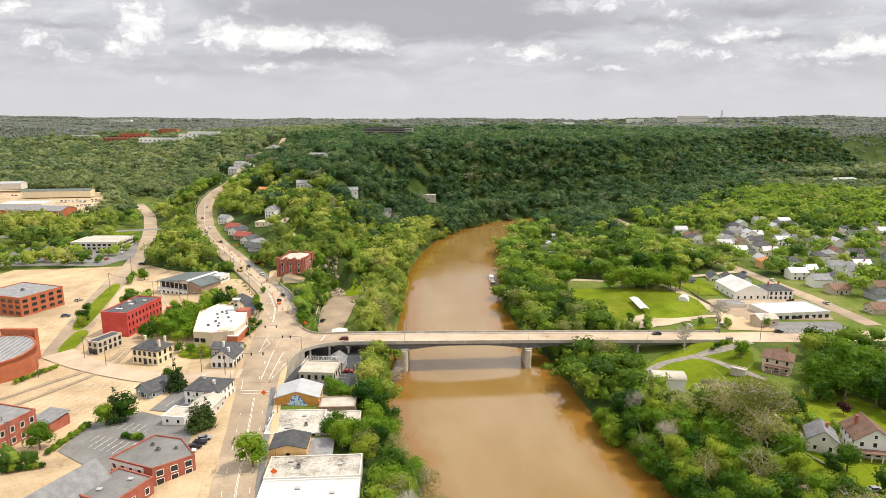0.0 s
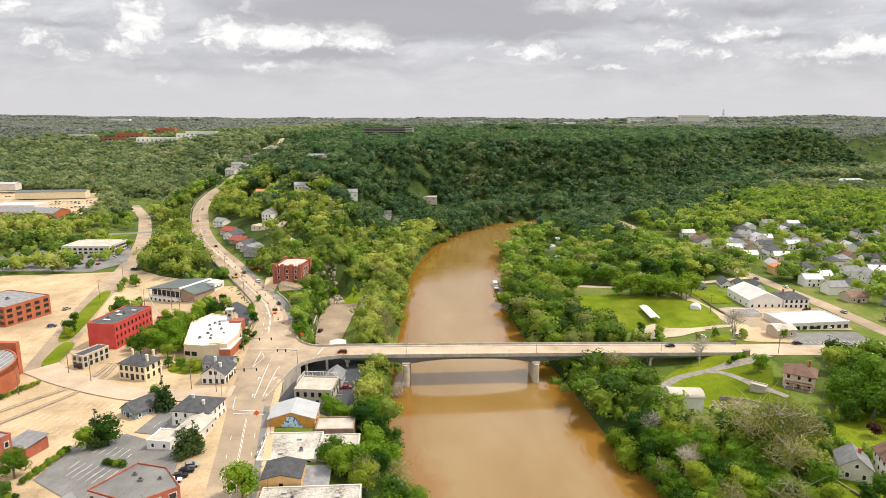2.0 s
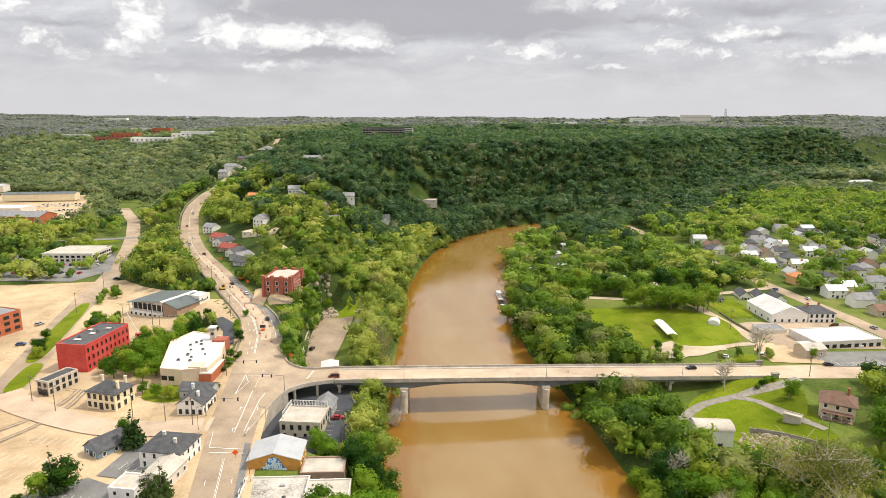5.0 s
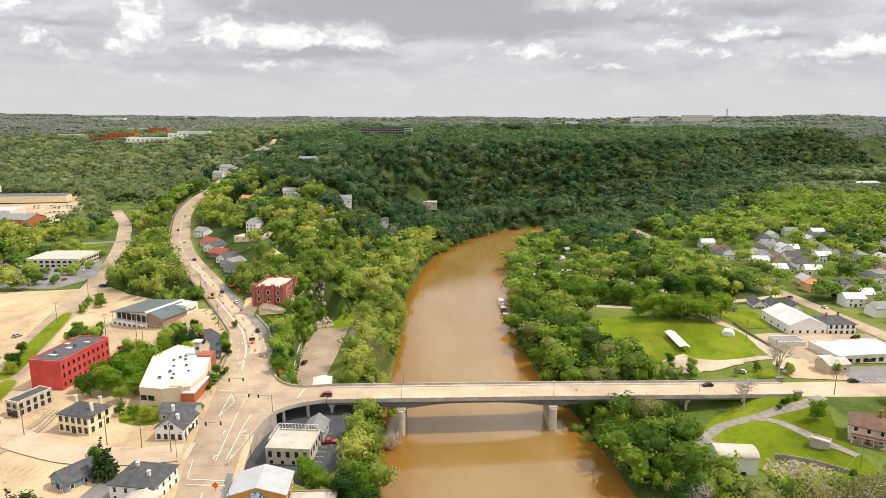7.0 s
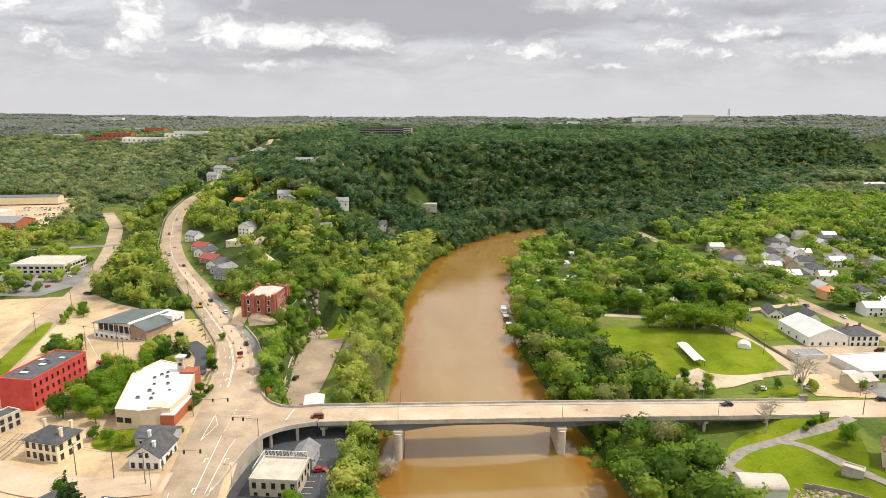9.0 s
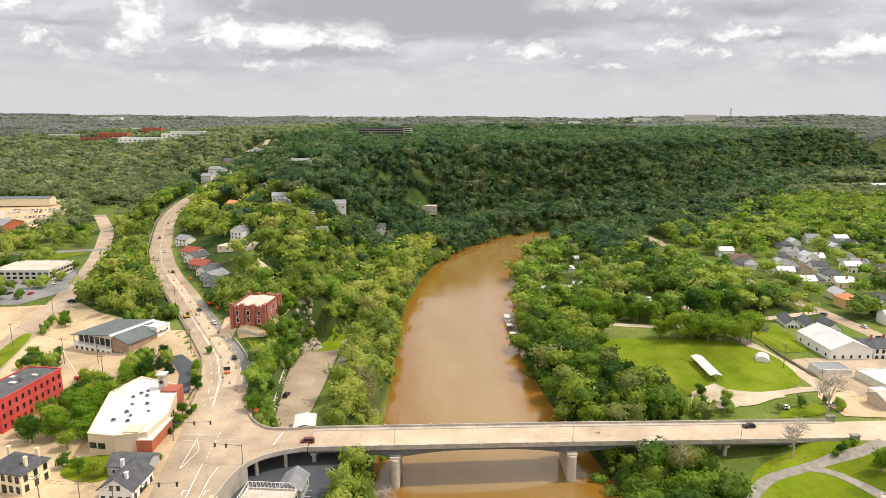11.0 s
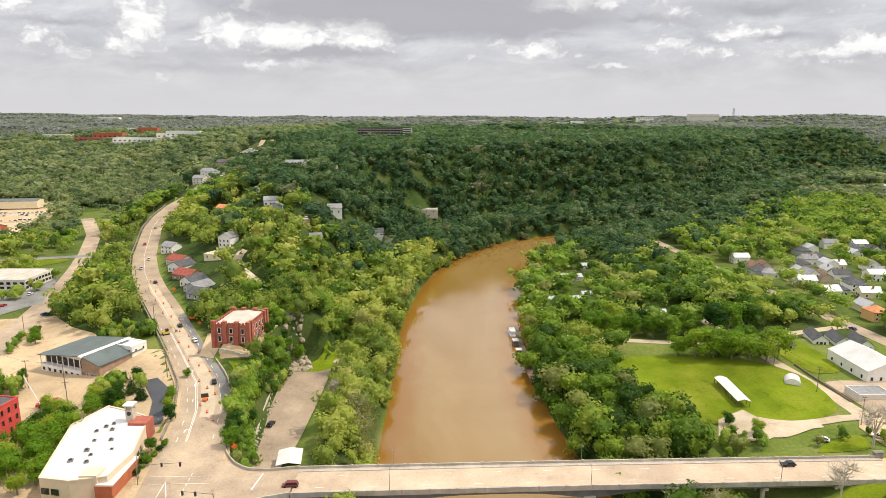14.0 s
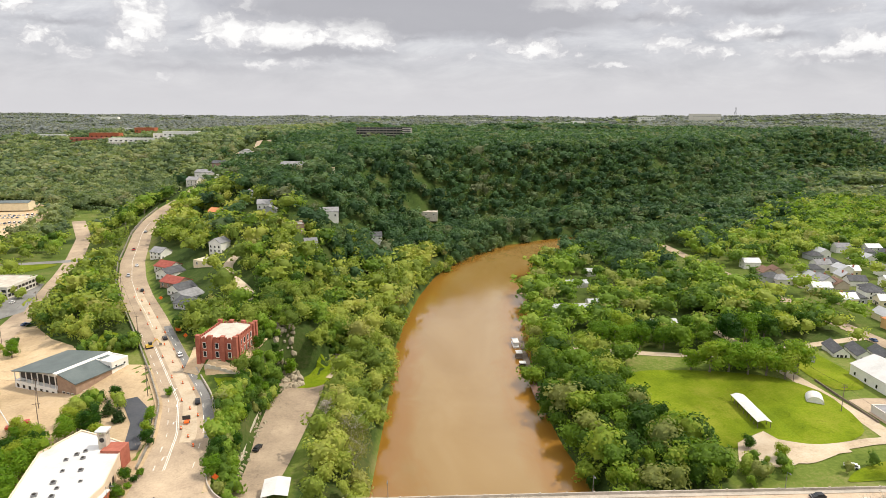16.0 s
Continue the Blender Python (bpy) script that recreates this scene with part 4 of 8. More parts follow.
def junction():
    bm = bmesh.new()
    prism(bm, NEAR_EDGE + FAR_EDGE + [(-86, 320), (-84, 300), (-82, 270), (-78, 232)], -0.7, lambda x, y: 0.05 + max(0, (y - 300)) * 0.055)
    j = tagged(mesh_object("road_junction", bm, "asphalt_pale"), "pale asphalt junction flaring into the bridge", "road", "", "structure")
    wall = thing("retaining_wall", pose(0, 0, 0), "tan concrete retaining wall curving under the street edge", "wall", "", "structure")
    for name, line, low in (("wall_face", NEAR_EDGE[:5], -6.5), ("parapet", NEAR_EDGE, -0.65), ("parapet", FAR_EDGE, -0.65)):
        bm = bmesh.new()
        l3 = resample([(x, y, 0) for x, y in line], 1.5)
        out = offset_line(l3, -0.18) if name == "parapet" else offset_line(l3, -0.05)
        inn = offset_line(l3, 0.18) if name == "parapet" else offset_line(l3, 0.5)
        top = 0.95 if name == "parapet" else -0.1
        for i in range(len(l3) - 1):
            rise = max(0, l3[i][1] - 300) * 0.055
            prism(bm, [out[i], out[i + 1], inn[i + 1], inn[i]], low, top + rise)
        bmesh.ops.recalc_face_normals(bm, faces=bm.faces)
        part(name, bm, "concrete", wall)
    for x, y in ((-60.5, 271.5), (-52.5, 276.5), (-52.5, 288)):
        bm = rod(bmesh.new(), (x, y, h1(x, y) - 0.5), (x, y, -0.6), 0.6, n=12)
        part("column", bm, "concrete", wall)


junction()

# ---- paved and grassy areas ----
TOWN = [(-150, 120), (-44, 110), (-50, 150), (-57, 190), (-63, 225), (-66, 240), (-64, 262), (-70, 300), (-80, 330), (-98, 348), (-116, 376), (-133, 380), (-165, 402), (-190, 420), (-214, 446), (-250, 436), (-300, 428), (-310, 380), (-300, 300), (-270, 250), (-230, 180)]
drape("pavement", TOWN, "paving", 0.06, 4.0, "tan concrete and worn paving of the town blocks", "pavement")
LAWNS = [
    ("lawn", [(-188, 300), (-180, 300), (-192, 345), (-206, 392), (-213, 392), (-203, 350)], "long mown grass verge beside the road"),
    ("lawn", [(-176, 268), (-168, 268), (-176, 300), (-184, 300)], "mown grass verge by the parking area"),
    ("lawn", [(88, 340), (135, 334), (155, 346), (158, 388), (120, 406), (84, 412), (74, 380)], "bright green mown riverside field"),
    ("lawn", [(90, 262), (100, 280), (112, 289), (140, 293), (150, 287), (139, 262), (138, 230), (108, 232), (104, 250), (100, 258)], "bright green lawn by the drive"),
    ("lawn", [(-70, 384), (-54, 386), (-47, 406), (-47, 420), (-52, 428), (-58, 408)], "green lawn at the foot of the cliff"),
    ("lawn", [(112, 168), (165, 160), (172, 235), (128, 236), (116, 205)], "green house lawns"),
    ("lawn", [(160, 380), (160, 432), (176, 432), (180, 400), (176, 380)], "green back garden lawn"),
    ("lawn", [(-84, 347), (-78, 346), (-80, 362), (-88, 368), (-94, 368), (-86, 357)], "grass slope below the castle-like arsenal"),
    ("lawn", [(-118, 262), (-100, 258), (-100, 276), (-120, 274)], "green garden between houses"),
    ("lawn", [(-66, 229), (-50, 229), (-50, 240), (-64, 240)], "small grass plot"),
    ("lawn", [(124, 312), (131, 320), (148, 326), (145, 313)], "dark green grass patch beside the street wall"),
    ("lawn", [(-153, 386), (-137, 385), (-149, 411), (-165, 419)], "rough grass slope beside the climbing street"),
    ("lawn", [(-330, 545), (-290, 560), (-282, 590), (-330, 575)], "green valley sports field"),
]
for nm, poly, lab in LAWNS:
    drape(nm, poly, "lawn", 0.22, 4.0, lab, "lawn", rounded=True)
LOTS = [
    ([(-122, 181), (-100, 167), (-80, 177), (-84, 197.5), (-108, 209), (-121, 200)], "asphalt_grey", "grey parking lot with worn stall lines"),
    ([(-66, 238), (-62, 231), (-33.5, 231), (-33.5, 278), (-42, 290), (-66, 290), (-66, 262)], "asphalt_dark", "new dark asphalt yard round the stone house"),
    ([(176, 308), (215, 309), (215, 328), (182, 326), (172, 320)], "asphalt_grey", "grey store parking lot"),
    ([(-106, 210), (-90, 206), (-88, 222), (-103, 228)], "asphalt_grey", "small grey parking court"),
    ([(-340, 440), (-246, 440), (-236, 470), (-262, 530), (-340, 520)], "asphalt_grey", "grey office parking lot"),
    ([(-107, 372), (-96, 368), (-80, 368), (-79, 396), (-98, 398), (-112, 396)], "paving", "tan paved yard round the arsenal"),
    ([(-105, 318), (-100, 318), (-103, 338), (-116, 352), (-121, 350), (-110, 334)], "asphalt_dark", "dark asphalt drive"),
    ([(164, 330), (216, 331), (222, 352), (221, 372), (192, 371), (162, 372)], "asphalt_pale", "pale worn paving round the store"),
    ([(150, 312), (176, 311), (172, 336), (160, 345), (150, 330)], "paving", "pale worn street corner"),
    ([(100, 166), (170, 158), (172, 166), (102, 173)], "asphalt_pale", "pale street at the house gardens"),
    ([(-54, 394), (-46, 392), (-42, 420), (-46, 436), (-53, 432), (-47, 418)], "dirt", "tan gravel and rubble at the foot of the rocky slope"),
    ([(99, 330), (104, 342), (117, 350), (122, 338), (138, 335), (138, 331), (124, 330), (112, 324)], "dirt", "bare tan dirt at the corner of the field"),
    ([(-690, 640), (-415, 640), (-392, 680), (-420, 780), (-480, 900), (-690, 940)], "paving", "tan yard of the vehicle depot"),
]
for poly, m, lab in LOTS:
    drape("pavement", poly, m, 0.28, 4.0, lab, "pavement")

# street pavements as raised strips
side = resample(STREET[2:13], 3)
bm = strip(bmesh.new(), side, lambda p: p[3] + 2.6, lambda p: p[3], 0.16, 1, thick=0.4)
tagged(mesh_object("sidewalk", bm, "paving"), "tan brick sidewalk with kerb along the street", "sidewalk", "", "structure")
bm = strip(bmesh.new(), resample(STREET[2:7], 3), lambda p: -p[3], lambda p: -p[3] - 2.4, 0.16, 1, thick=0.4)
tagged(mesh_object("sidewalk", bm, "paving"), "tan brick sidewalk with kerb along the street", "sidewalk", "", "structure")
# retaining walls beside the climbing street
up = resample(STREET[9:22], 3)
for off, nm, mt, lab, hgt in ((lambda p: p[3] + 1.0, "retaining_wall", "concrete_dark", "dark stained retaining wall above the wooded slope", 1.3), (lambda p: -p[3] - 0.6, "retaining_wall", "concrete", "low tan concrete wall along the street", 1.0)):
    line = up if off(up[0]) > 0 else up[3:24]
    o1 = offset_line(line, lambda p: off(p))
    o2 = offset_line(line, lambda p: off(p) + 0.45)
    bm = bmesh.new()
    for i in range(len(line) - 1):
        prism(bm, [o1[i], o1[i + 1], o2[i + 1], o2[i]], line[i][2] - 3.5, line[i][2] + hgt)
    bmesh.ops.recalc_face_normals(bm, faces=bm.faces)
    tagged(mesh_object(nm, bm, mt), lab, "wall", "", "structure")


# ---- buildings ----
WINDOWS = {}
FOOT = []          # plan circles kept clear of trees


def window_mesh(w, h, trim):
    key = (round(w, 2), round(h, 2), trim)
    if key not in WINDOWS:
        t = 0.13
        bm = bmesh.new()
        ring = []
        for yy in (-0.11, 0.05):
            for e, lo in ((t, 0.1), (0.0, 0.0)):
                ring.append([bm.verts.new(q) for q in ((-w / 2 - e, yy, -h / 2 - e - lo), (w / 2 + e, yy, -h / 2 - e - lo), (w / 2 + e, yy, h / 2 + e), (-w / 2 - e, yy, h / 2 + e))])
        for i in range(4):
            j = (i + 1) % 4
            for a, b in ((0, 1), (1, 3), (3, 2), (2, 0)):
                bm.faces.new((ring[a][i], ring[a][j], ring[b][j], ring[b][i]))
        bmesh.ops.recalc_face_normals(bm, faces=bm.faces)
        pane = box(bmesh.new(), -w / 2, -0.035, -h / 2, w / 2, 0.04, h / 2)
        WINDOWS[key] = (mesh_of("window", bm, trim), mesh_of("pane", pane, "glass"))
    return WINDOWS[key]


def face_pose(face, w, d, u, z):
    """A pose on a wall face at u along it, looking out."""
    if face == "F":
        return pose(u, -d / 2, z)
    if face == "B":
        return pose(-u, d / 2, z, 0, 0, 180)
    if face == "R":
        return pose(w / 2, u, z, 0, 0, 90)
    return pose(-w / 2, -u, z, 0, 0, -90)


def add_windows(ob, w, d, face, n, zs, ww=1.0, wh=1.6, trim="trim", span=None, shift=0.0):
    run = (w if face in "FB" else d) if span is None else span
    wm, pm = window_mesh(ww, wh, trim)
    for z in zs:
        for i in range(n):
            u = shift + run * ((i + 0.5) / n - 0.5)
            win = shared("window", wm, ob, face_pose(face, w, d, u, z))
            shared("pane", pm, win, Matrix())


def add_door(ob, w, d, face, u, dw=1.1, dh=2.1, mat="trim_dark"):
    bm = box(bmesh.new(), -dw / 2, -0.06, 0, dw / 2, 0.05, dh)
    box(bm, -dw / 2 - 0.12, -0.1, 0, -dw / 2, 0.05, dh + 0.12)
    box(bm, dw / 2, -0.1, 0, dw / 2 + 0.12, 0.05, dh + 0.12)
    o = part("door", bm, mat, ob)
    o.matrix_basis = face_pose(face, w, d, u, 0.05)


def roof_slab(bm, a, b, c, d, t=0.22):
    """A slab with the corners a, b, c, d of its top."""
    top = [bm.verts.new(p) for p in (a, b, c, d)]
    low = [bm.verts.new((p[0], p[1], p[2] - t)) for p in (a, b, c, d)]
    bm.faces.new(top)
    bm.faces.new(low[::-1])
    for i in range(4):
        bm.faces.new((top[i], low[i], low[(i + 1) % 4], top[(i + 1) % 4]))


def building(x, y, z, rot, w, d, h, wall, roof, shape="gable_y", rise=2.5, eave=0.45, name="house", label="", category="house", group="",
             windows=(), doors=(), chimneys=(), trim="trim", sunk=1.5, clear=True):
    ob = thing(name, pose(x, y, z, 0, 0, rot), label, category, group)
    if clear:
        FOOT.append((x, y, 0.5 * math.hypot(w, d) + 1.0))
    bm = box(bmesh.new(), -w / 2, -d / 2, -sunk, w / 2, d / 2, h)
    if shape == "gable_y":
        for s in (-1, 1):
            pts = [(-w / 2, s * (d / 2), h), (w / 2, s * (d / 2), h), (0, s * (d / 2), h + rise)]
            inn = [(px, py - s * 0.3, pz) for px, py, pz in pts]
            a, b = [bm.verts.new(p) for p in pts], [bm.verts.new(p) for p in inn]
            bm.faces.new(a)
            bm.faces.new(b[::-1])
            for i in range(3):
                bm.faces.new((a[i], a[(i + 1) % 3], b[(i + 1) % 3], b[i]))
    elif shape == "gable_x":
        for s in (-1, 1):
            pts = [(s * (w / 2), -d / 2, h), (s * (w / 2), d / 2, h), (s * (w / 2), 0, h + rise)]
            inn = [(px - s * 0.3, py, pz) for px, py, pz in pts]
            a, b = [bm.verts.new(p) for p in pts], [bm.verts.new(p) for p in inn]
            bm.faces.new(a)
            bm.faces.new(b[::-1])
            for i in range(3):
                bm.faces.new((a[i], a[(i + 1) % 3], b[(i + 1) % 3], b[i]))
    bmesh.ops.recalc_face_normals(bm, faces=bm.faces)
    part("wall", bm, wall, ob)
    rb = bmesh.new()
    e = eave
    if shape == "gable_y":
        k = rise / (w / 2)
        for s in (-1, 1):
            roof_slab(rb, (s * (w / 2 + e), -d / 2 - e, h + 0.22 - k * e), (s * (w / 2 + e), d / 2 + e, h + 0.22 - k * e), (0, d / 2 + e, h + rise + 0.22), (0, -d / 2 - e, h + rise + 0.22))
    elif shape == "gable_x":
        k = rise / (d / 2)
        for s in (-1, 1):
            roof_slab(rb, (-w / 2 - e, s * (d / 2 + e), h + 0.22 - k * e), (w / 2 + e, s * (d / 2 + e), h + 0.22 - k * e), (w / 2 + e, 0, h + rise + 0.22), (-w / 2 - e, 0, h + rise + 0.22))
    elif shape == "hip":
        m = min(w, d) / 2
        lx, ly = max(0.01, w / 2 - m), max(0.01, d / 2 - m)
        k = rise / m
        lo = [(-w / 2 - e, -d / 2 - e), (w / 2 + e, -d / 2 - e), (w / 2 + e, d / 2 + e), (-w / 2 - e, d / 2 + e)]
        zl = h + 0.2 - k * e
        L = [rb.verts.new((px, py, zl)) for px, py in lo]
        U = [rb.verts.new((px, py, zl - 0.2)) for px, py in lo]
        T = [rb.verts.new((sx * lx, sy * ly, h + rise + 0.2)) for sx, sy in ((-1, -1), (1, -1), (1, 1), (-1, 1))]
        for i in range(4):
            j = (i + 1) % 4
            rb.faces.new((L[i], L[j], T[j], T[i]))
            rb.faces.new((L[i], U[i], U[j], L[j]))
        rb.faces.new(T)
        rb.faces.new(U[::-1])
    elif shape == "shed":
        roof_slab(rb, (-w / 2 - e, -d / 2 - e, h + 0.25), (w / 2 + e, -d / 2 - e, h + 0.25), (w / 2 + e, d / 2 + e, h + rise + 0.25), (-w / 2 - e, d / 2 + e, h + rise + 0.25))
    elif shape == "barrel_x":
        n = 12
        for i in range(n):
            a0, a1 = math.pi * i / n, math.pi * (i + 1) / n
            q = lambda a, sx: (sx * (w / 2 + e), -math.cos(a) * (d / 2 + e), h + rise * math.sin(a) + 0.05)
            roof_slab(rb, q(a0, -1), q(a0, 1), q(a1, 1), q(a1, -1), 0.1)
        bmesh.ops.remove_doubles(rb, verts=rb.verts, dist=0.01)
    elif shape == "flat":
        box(rb, -w / 2 + 0.35, -d / 2 + 0.35, h - 0.3, w / 2 - 0.35, d / 2 - 0.35, h + 0.06)
    bmesh.ops.recalc_face_normals(rb, faces=rb.faces)
    part("roof", rb, roof, ob)
    if shape == "flat":
        for a in ((-w / 2 - 0.08, -d / 2 - 0.08, w / 2 + 0.08, -d / 2 + 0.35), (-w / 2 - 0.08, d / 2 - 0.35, w / 2 + 0.08, d / 2 + 0.08), (-w / 2 - 0.08, -d / 2 + 0.35, -w / 2 + 0.35, d / 2 - 0.35), (w / 2 - 0.35, -d / 2 + 0.35, w / 2 + 0.08, d / 2 - 0.35)):
            part("parapet", box(bmesh.new(), a[0], a[1], h - 0.02, a[2], a[3], h + 0.45), wall, ob)
    if shape == "barrel_x":
        for s in (-1, 1):
            eb = bmesh.new()
            pts = [(s * w / 2, -math.cos(math.pi * i / 10) * d / 2, h + rise * math.sin(math.pi * i / 10)) for i in range(11)]
            a = [eb.verts.new(p) for p in pts]
            b = [eb.verts.new((p[0] - s * 0.15, p[1], p[2])) for p in pts]
            eb.faces.new(a)
            eb.faces.new(b[::-1])
            for i in range(11):
                eb.faces.new((a[i], b[i], b[(i + 1) % 11], a[(i + 1) % 11]))
            bmesh.ops.recalc_face_normals(eb, faces=eb.faces)
            part("gable_end", eb, wall, ob)
    for args in windows:
        if isinstance(args[-1], dict):
            add_windows(ob, w, d, *args[:-1], **args[-1])
        else:
            add_windows(ob, w, d, *args)
    for args in doors:
        add_door(ob, w, d, *args)
    for cx, cy, cz, mt in chimneys:
        cb = box(bmesh.new(), cx - 0.4, cy - 0.4, h - 0.5, cx + 0.4, cy + 0.4, cz)
        box(cb, cx - 0.5, cy - 0.5, cz, cx + 0.5, cy + 0.5, cz + 0.2)
        part("chimney", cb, mt, ob)
    return ob


def corner(cx, cy, w, d, rot, sx, sy):
    """The middle of a plan whose corner (sx, sy) lies at cx, cy."""
    a = radians(rot)
    ux, uy = -sx * w / 2, -sy * d / 2
    return cx + ux * math.cos(a) - uy * math.sin(a), cy + ux * math.sin(a) + uy * math.cos(a)

# town side of the river
x, y = corner(-152, 289, 13.7, 29, -8, 1, -1)
building(x, y, -2, -8, 13.7, 29, 12.2, "brick_paint", "roof_dark", "flat", name="commercial_building", label="three-storey red painted brick building with dark flat roof", category="building",
         windows=[("R", 10, [2.6, 6.2, 9.8], 1.0, 1.9, "brick_paint"), ("B", 4, [2.6, 6.2, 9.8], 1.0, 1.9, "brick_paint"), ("L", 9, [6.2, 9.8], 1.0, 1.9, "brick_paint")], doors=[("R", -6)])
x, y = corner(-154.5, 266, 6, 13.5, -20, 1, -1)
building(x, y, -2, -20, 6, 13.5, 5.8, "stone", "roof_dark", "flat", name="shop", label="small stone shop with dark flat roof", category="shop",
         windows=[("F", 2, [1.6], 1.7, 2.2, "trim_dark"), ("F", 2, [4.5], 1.1, 1.3, "trim_dark"), ("R", 5, [1.8, 4.4], 1.1, 1.5, "trim_dark")], doors=[("F", 0, 1.2, 2.3)])
x, y = corner(-122, 253.3, 12.8, 9.8, -15, 1, -1)
building(x, y, -2, -15, 12.8, 9.8, 6.8, "cream", "roof_dark", "hip", 2.8, label="two-storey cream house with dark hipped roof and dark shutters",
         windows=[("F", 5, [1.9, 5.1], 1.0, 1.7, "trim_dark"), ("R", 3, [1.9, 5.1], 1.0, 1.7, "trim_dark")], doors=[("F", 0, 1.4, 2.6)],
         chimneys=[(-5, 2, 10.4, "cream"), (5, -1.5, 10.4, "cream"), (4, 3.5, 10.4, "cream")])
building(-92.2, 254, -1, -3, 9.6, 11.5, 4.6, "white", "roof_dark", "gable_y", 3.4, label="white gabled house with dark shingle roof",
         windows=[("F", 4, [1.8], 0.9, 1.5, "trim_dark"), ("F", 2, [5.2], 0.8, 1.2, "trim_dark", 4.0), ("R", 4, [2.0], 0.9, 1.5, "trim_dark")], doors=[("R", 0)], chimneys=[(-2.5, 3, 8.6, "white"), (2.0, -3, 8.4, "white")])
building(-96, 266, -1, -3, 12, 8, 3.6, "greysiding", "roof_dark", "gable_x", 1.8, label="low grey house with dark shingle roof behind the white house", windows=[("F", 3, [1.8], 0.9, 1.3)])
building(-110.5, 226.5, -2, -32, 8, 12, 3.0, "bluesiding", "roof_dark", "gable_y", 3.0, label="small blue-grey cottage with dark gabled roof", windows=[("F", 2, [1.6], 0.9, 1.3), ("R", 3, [1.6], 0.9, 1.3), ("L", 3, [1.6], 0.9, 1.3)], doors=[("F", 0)])
building(-86.8, 218.5, -1, -8, 13.5, 12, 6.0, "white", "roof_dark", "hip", 1.8, label="white two-storey building with dark low hipped roof",
         windows=[("F", 4, [1.9, 4.6], 0.9, 1.5), ("R", 4, [1.9, 4.6], 0.9, 1.5), ("L", 3, [1.9, 4.6], 0.9, 1.5)], chimneys=[(3, -2, 8.6, "offwhite"), (-3, 2, 8.4, "offwhite")])
building(-83.5, 206.5, -1, -8, 8, 11, 4.8, "offwhite", "roof_tan", "gable_y", 1.2, label="aged white annex with weathered low roof", windows=[("R", 3, [2.6], 0.9, 1.3), ("F", 2, [2.6], 0.9, 1.3)])
building(-91.5, 201.5, -1, -8, 8, 8, 3.0, "white", "roof_tan", "flat", label="low white flat-roofed annex", windows=[("F", 2, [1.7], 0.9, 1.2)])

# brick corner building with a splayed front
R1 = [(-97, 166), (-82, 160.2), (-72.8, 168), (-80.5, 177.5), (-90, 180)]


def plan_building(name, pts, z0, z1, wall, roof, label, sill=0.5):
    cx, cy = sum(p[0] for p in pts) / len(pts), sum(p[1] for p in pts) / len(pts)
    ob = thing(name, pose(cx, cy, z0), label, "building")
    loc = [(px - cx, py - cy) for px, py in pts]
    FOOT.append((cx, cy, max(math.hypot(*p) for p in loc)))
    part("wall", prism(bmesh.new(), loc, -1.5, z1 - z0), wall, ob)
    ins = [(px * 0.975, py * 0.975) for px, py in loc]
    part("roof", prism(bmesh.new(), ins, z1 - z0 - 0.2, z1 - z0 + 0.05), roof, ob)
    for i in range(len(loc)):
        pb = bmesh.new()
        j = (i + 1) % len(loc)
        o = [(loc[i][0] * 1.006, loc[i][1] * 1.006), (loc[j][0] * 1.006, loc[j][1] * 1.006), ins[j], ins[i]]
        prism(pb, o, z1 - z0 - 0.02, z1 - z0 + sill)
        bmesh.ops.recalc_face_normals(pb, faces=pb.faces)
        part("parapet", pb, wall, ob)
    return ob, loc


def edge_windows(ob, a, b, n, zs, ww, wh, trim="trim", skip=()):
    wm, pm = window_mesh(ww, wh, trim)
    ang = math.degrees(math.atan2(b[1] - a[1], b[0] - a[0]))
    for z in zs:
        for i in range(n):
            if i in skip:
                continue
            k = (i + 0.5) / n
            win = shared("window", wm, ob, pose(a[0] + (b[0] - a[0]) * k, a[1] + (b[1] - a[1]) * k, z, 0, 0, ang))
            shared("pane", pm, win, Matrix())


ob, L = plan_building("commercial_building", R1, -1.5, 4.6, "brick_red", "asphalt_grey", "red brick corner building with splayed front and stained roof")
edge_windows(ob, L[1], L[2], 3, [1.7, 4.4], 1.9, 1.7)
pb = prism(bmesh.new(), [(L[0][0] + 0.01, L[0][1] - 0.07), (L[0][0] * 0.2 + L[1][0] * 0.8 + 0.01, L[0][1] * 0.2 + L[1][1] * 0.8 - 0.07), (L[0][0] * 0.2 + L[1][0] * 0.8 + 0.1, L[0][1] * 0.2 + L[1][1] * 0.8 + 0.2), (L[0][0] + 0.1, L[0][1] + 0.2)], 3.0, 6.0)
part("painted_wall", pb, "white", ob, "upper wall painted white")
edge_windows(ob, (L[0][0], L[0][1] - 0.07), (L[1][0], L[1][1] - 0.07), 5, [4.4], 1.3, 1.4, "trim", (4,))
building(-101.5, 149, -1.5, -22, 11, 22, 5.5, "brick_red", "roof_grey", "gable_y", 4.4, name="commercial_building", label="red brick gabled building with grey metal roof", category="building", windows=[("R", 4, [2.8], 1.2, 1.8)])
building(-89, 153, -1.5, -22, 13, 14, 5.5, "brick_red", "asphalt_grey", "flat", name="commercial_building", label="red brick building with dark grey flat roof", category="building", windows=[("R", 3, [2.8], 1.3, 1.8), ("F", 3, [2.8], 1.3, 1.8)])
x, y = corner(-139.8, 180, 28, 14, -16, 1, -1)
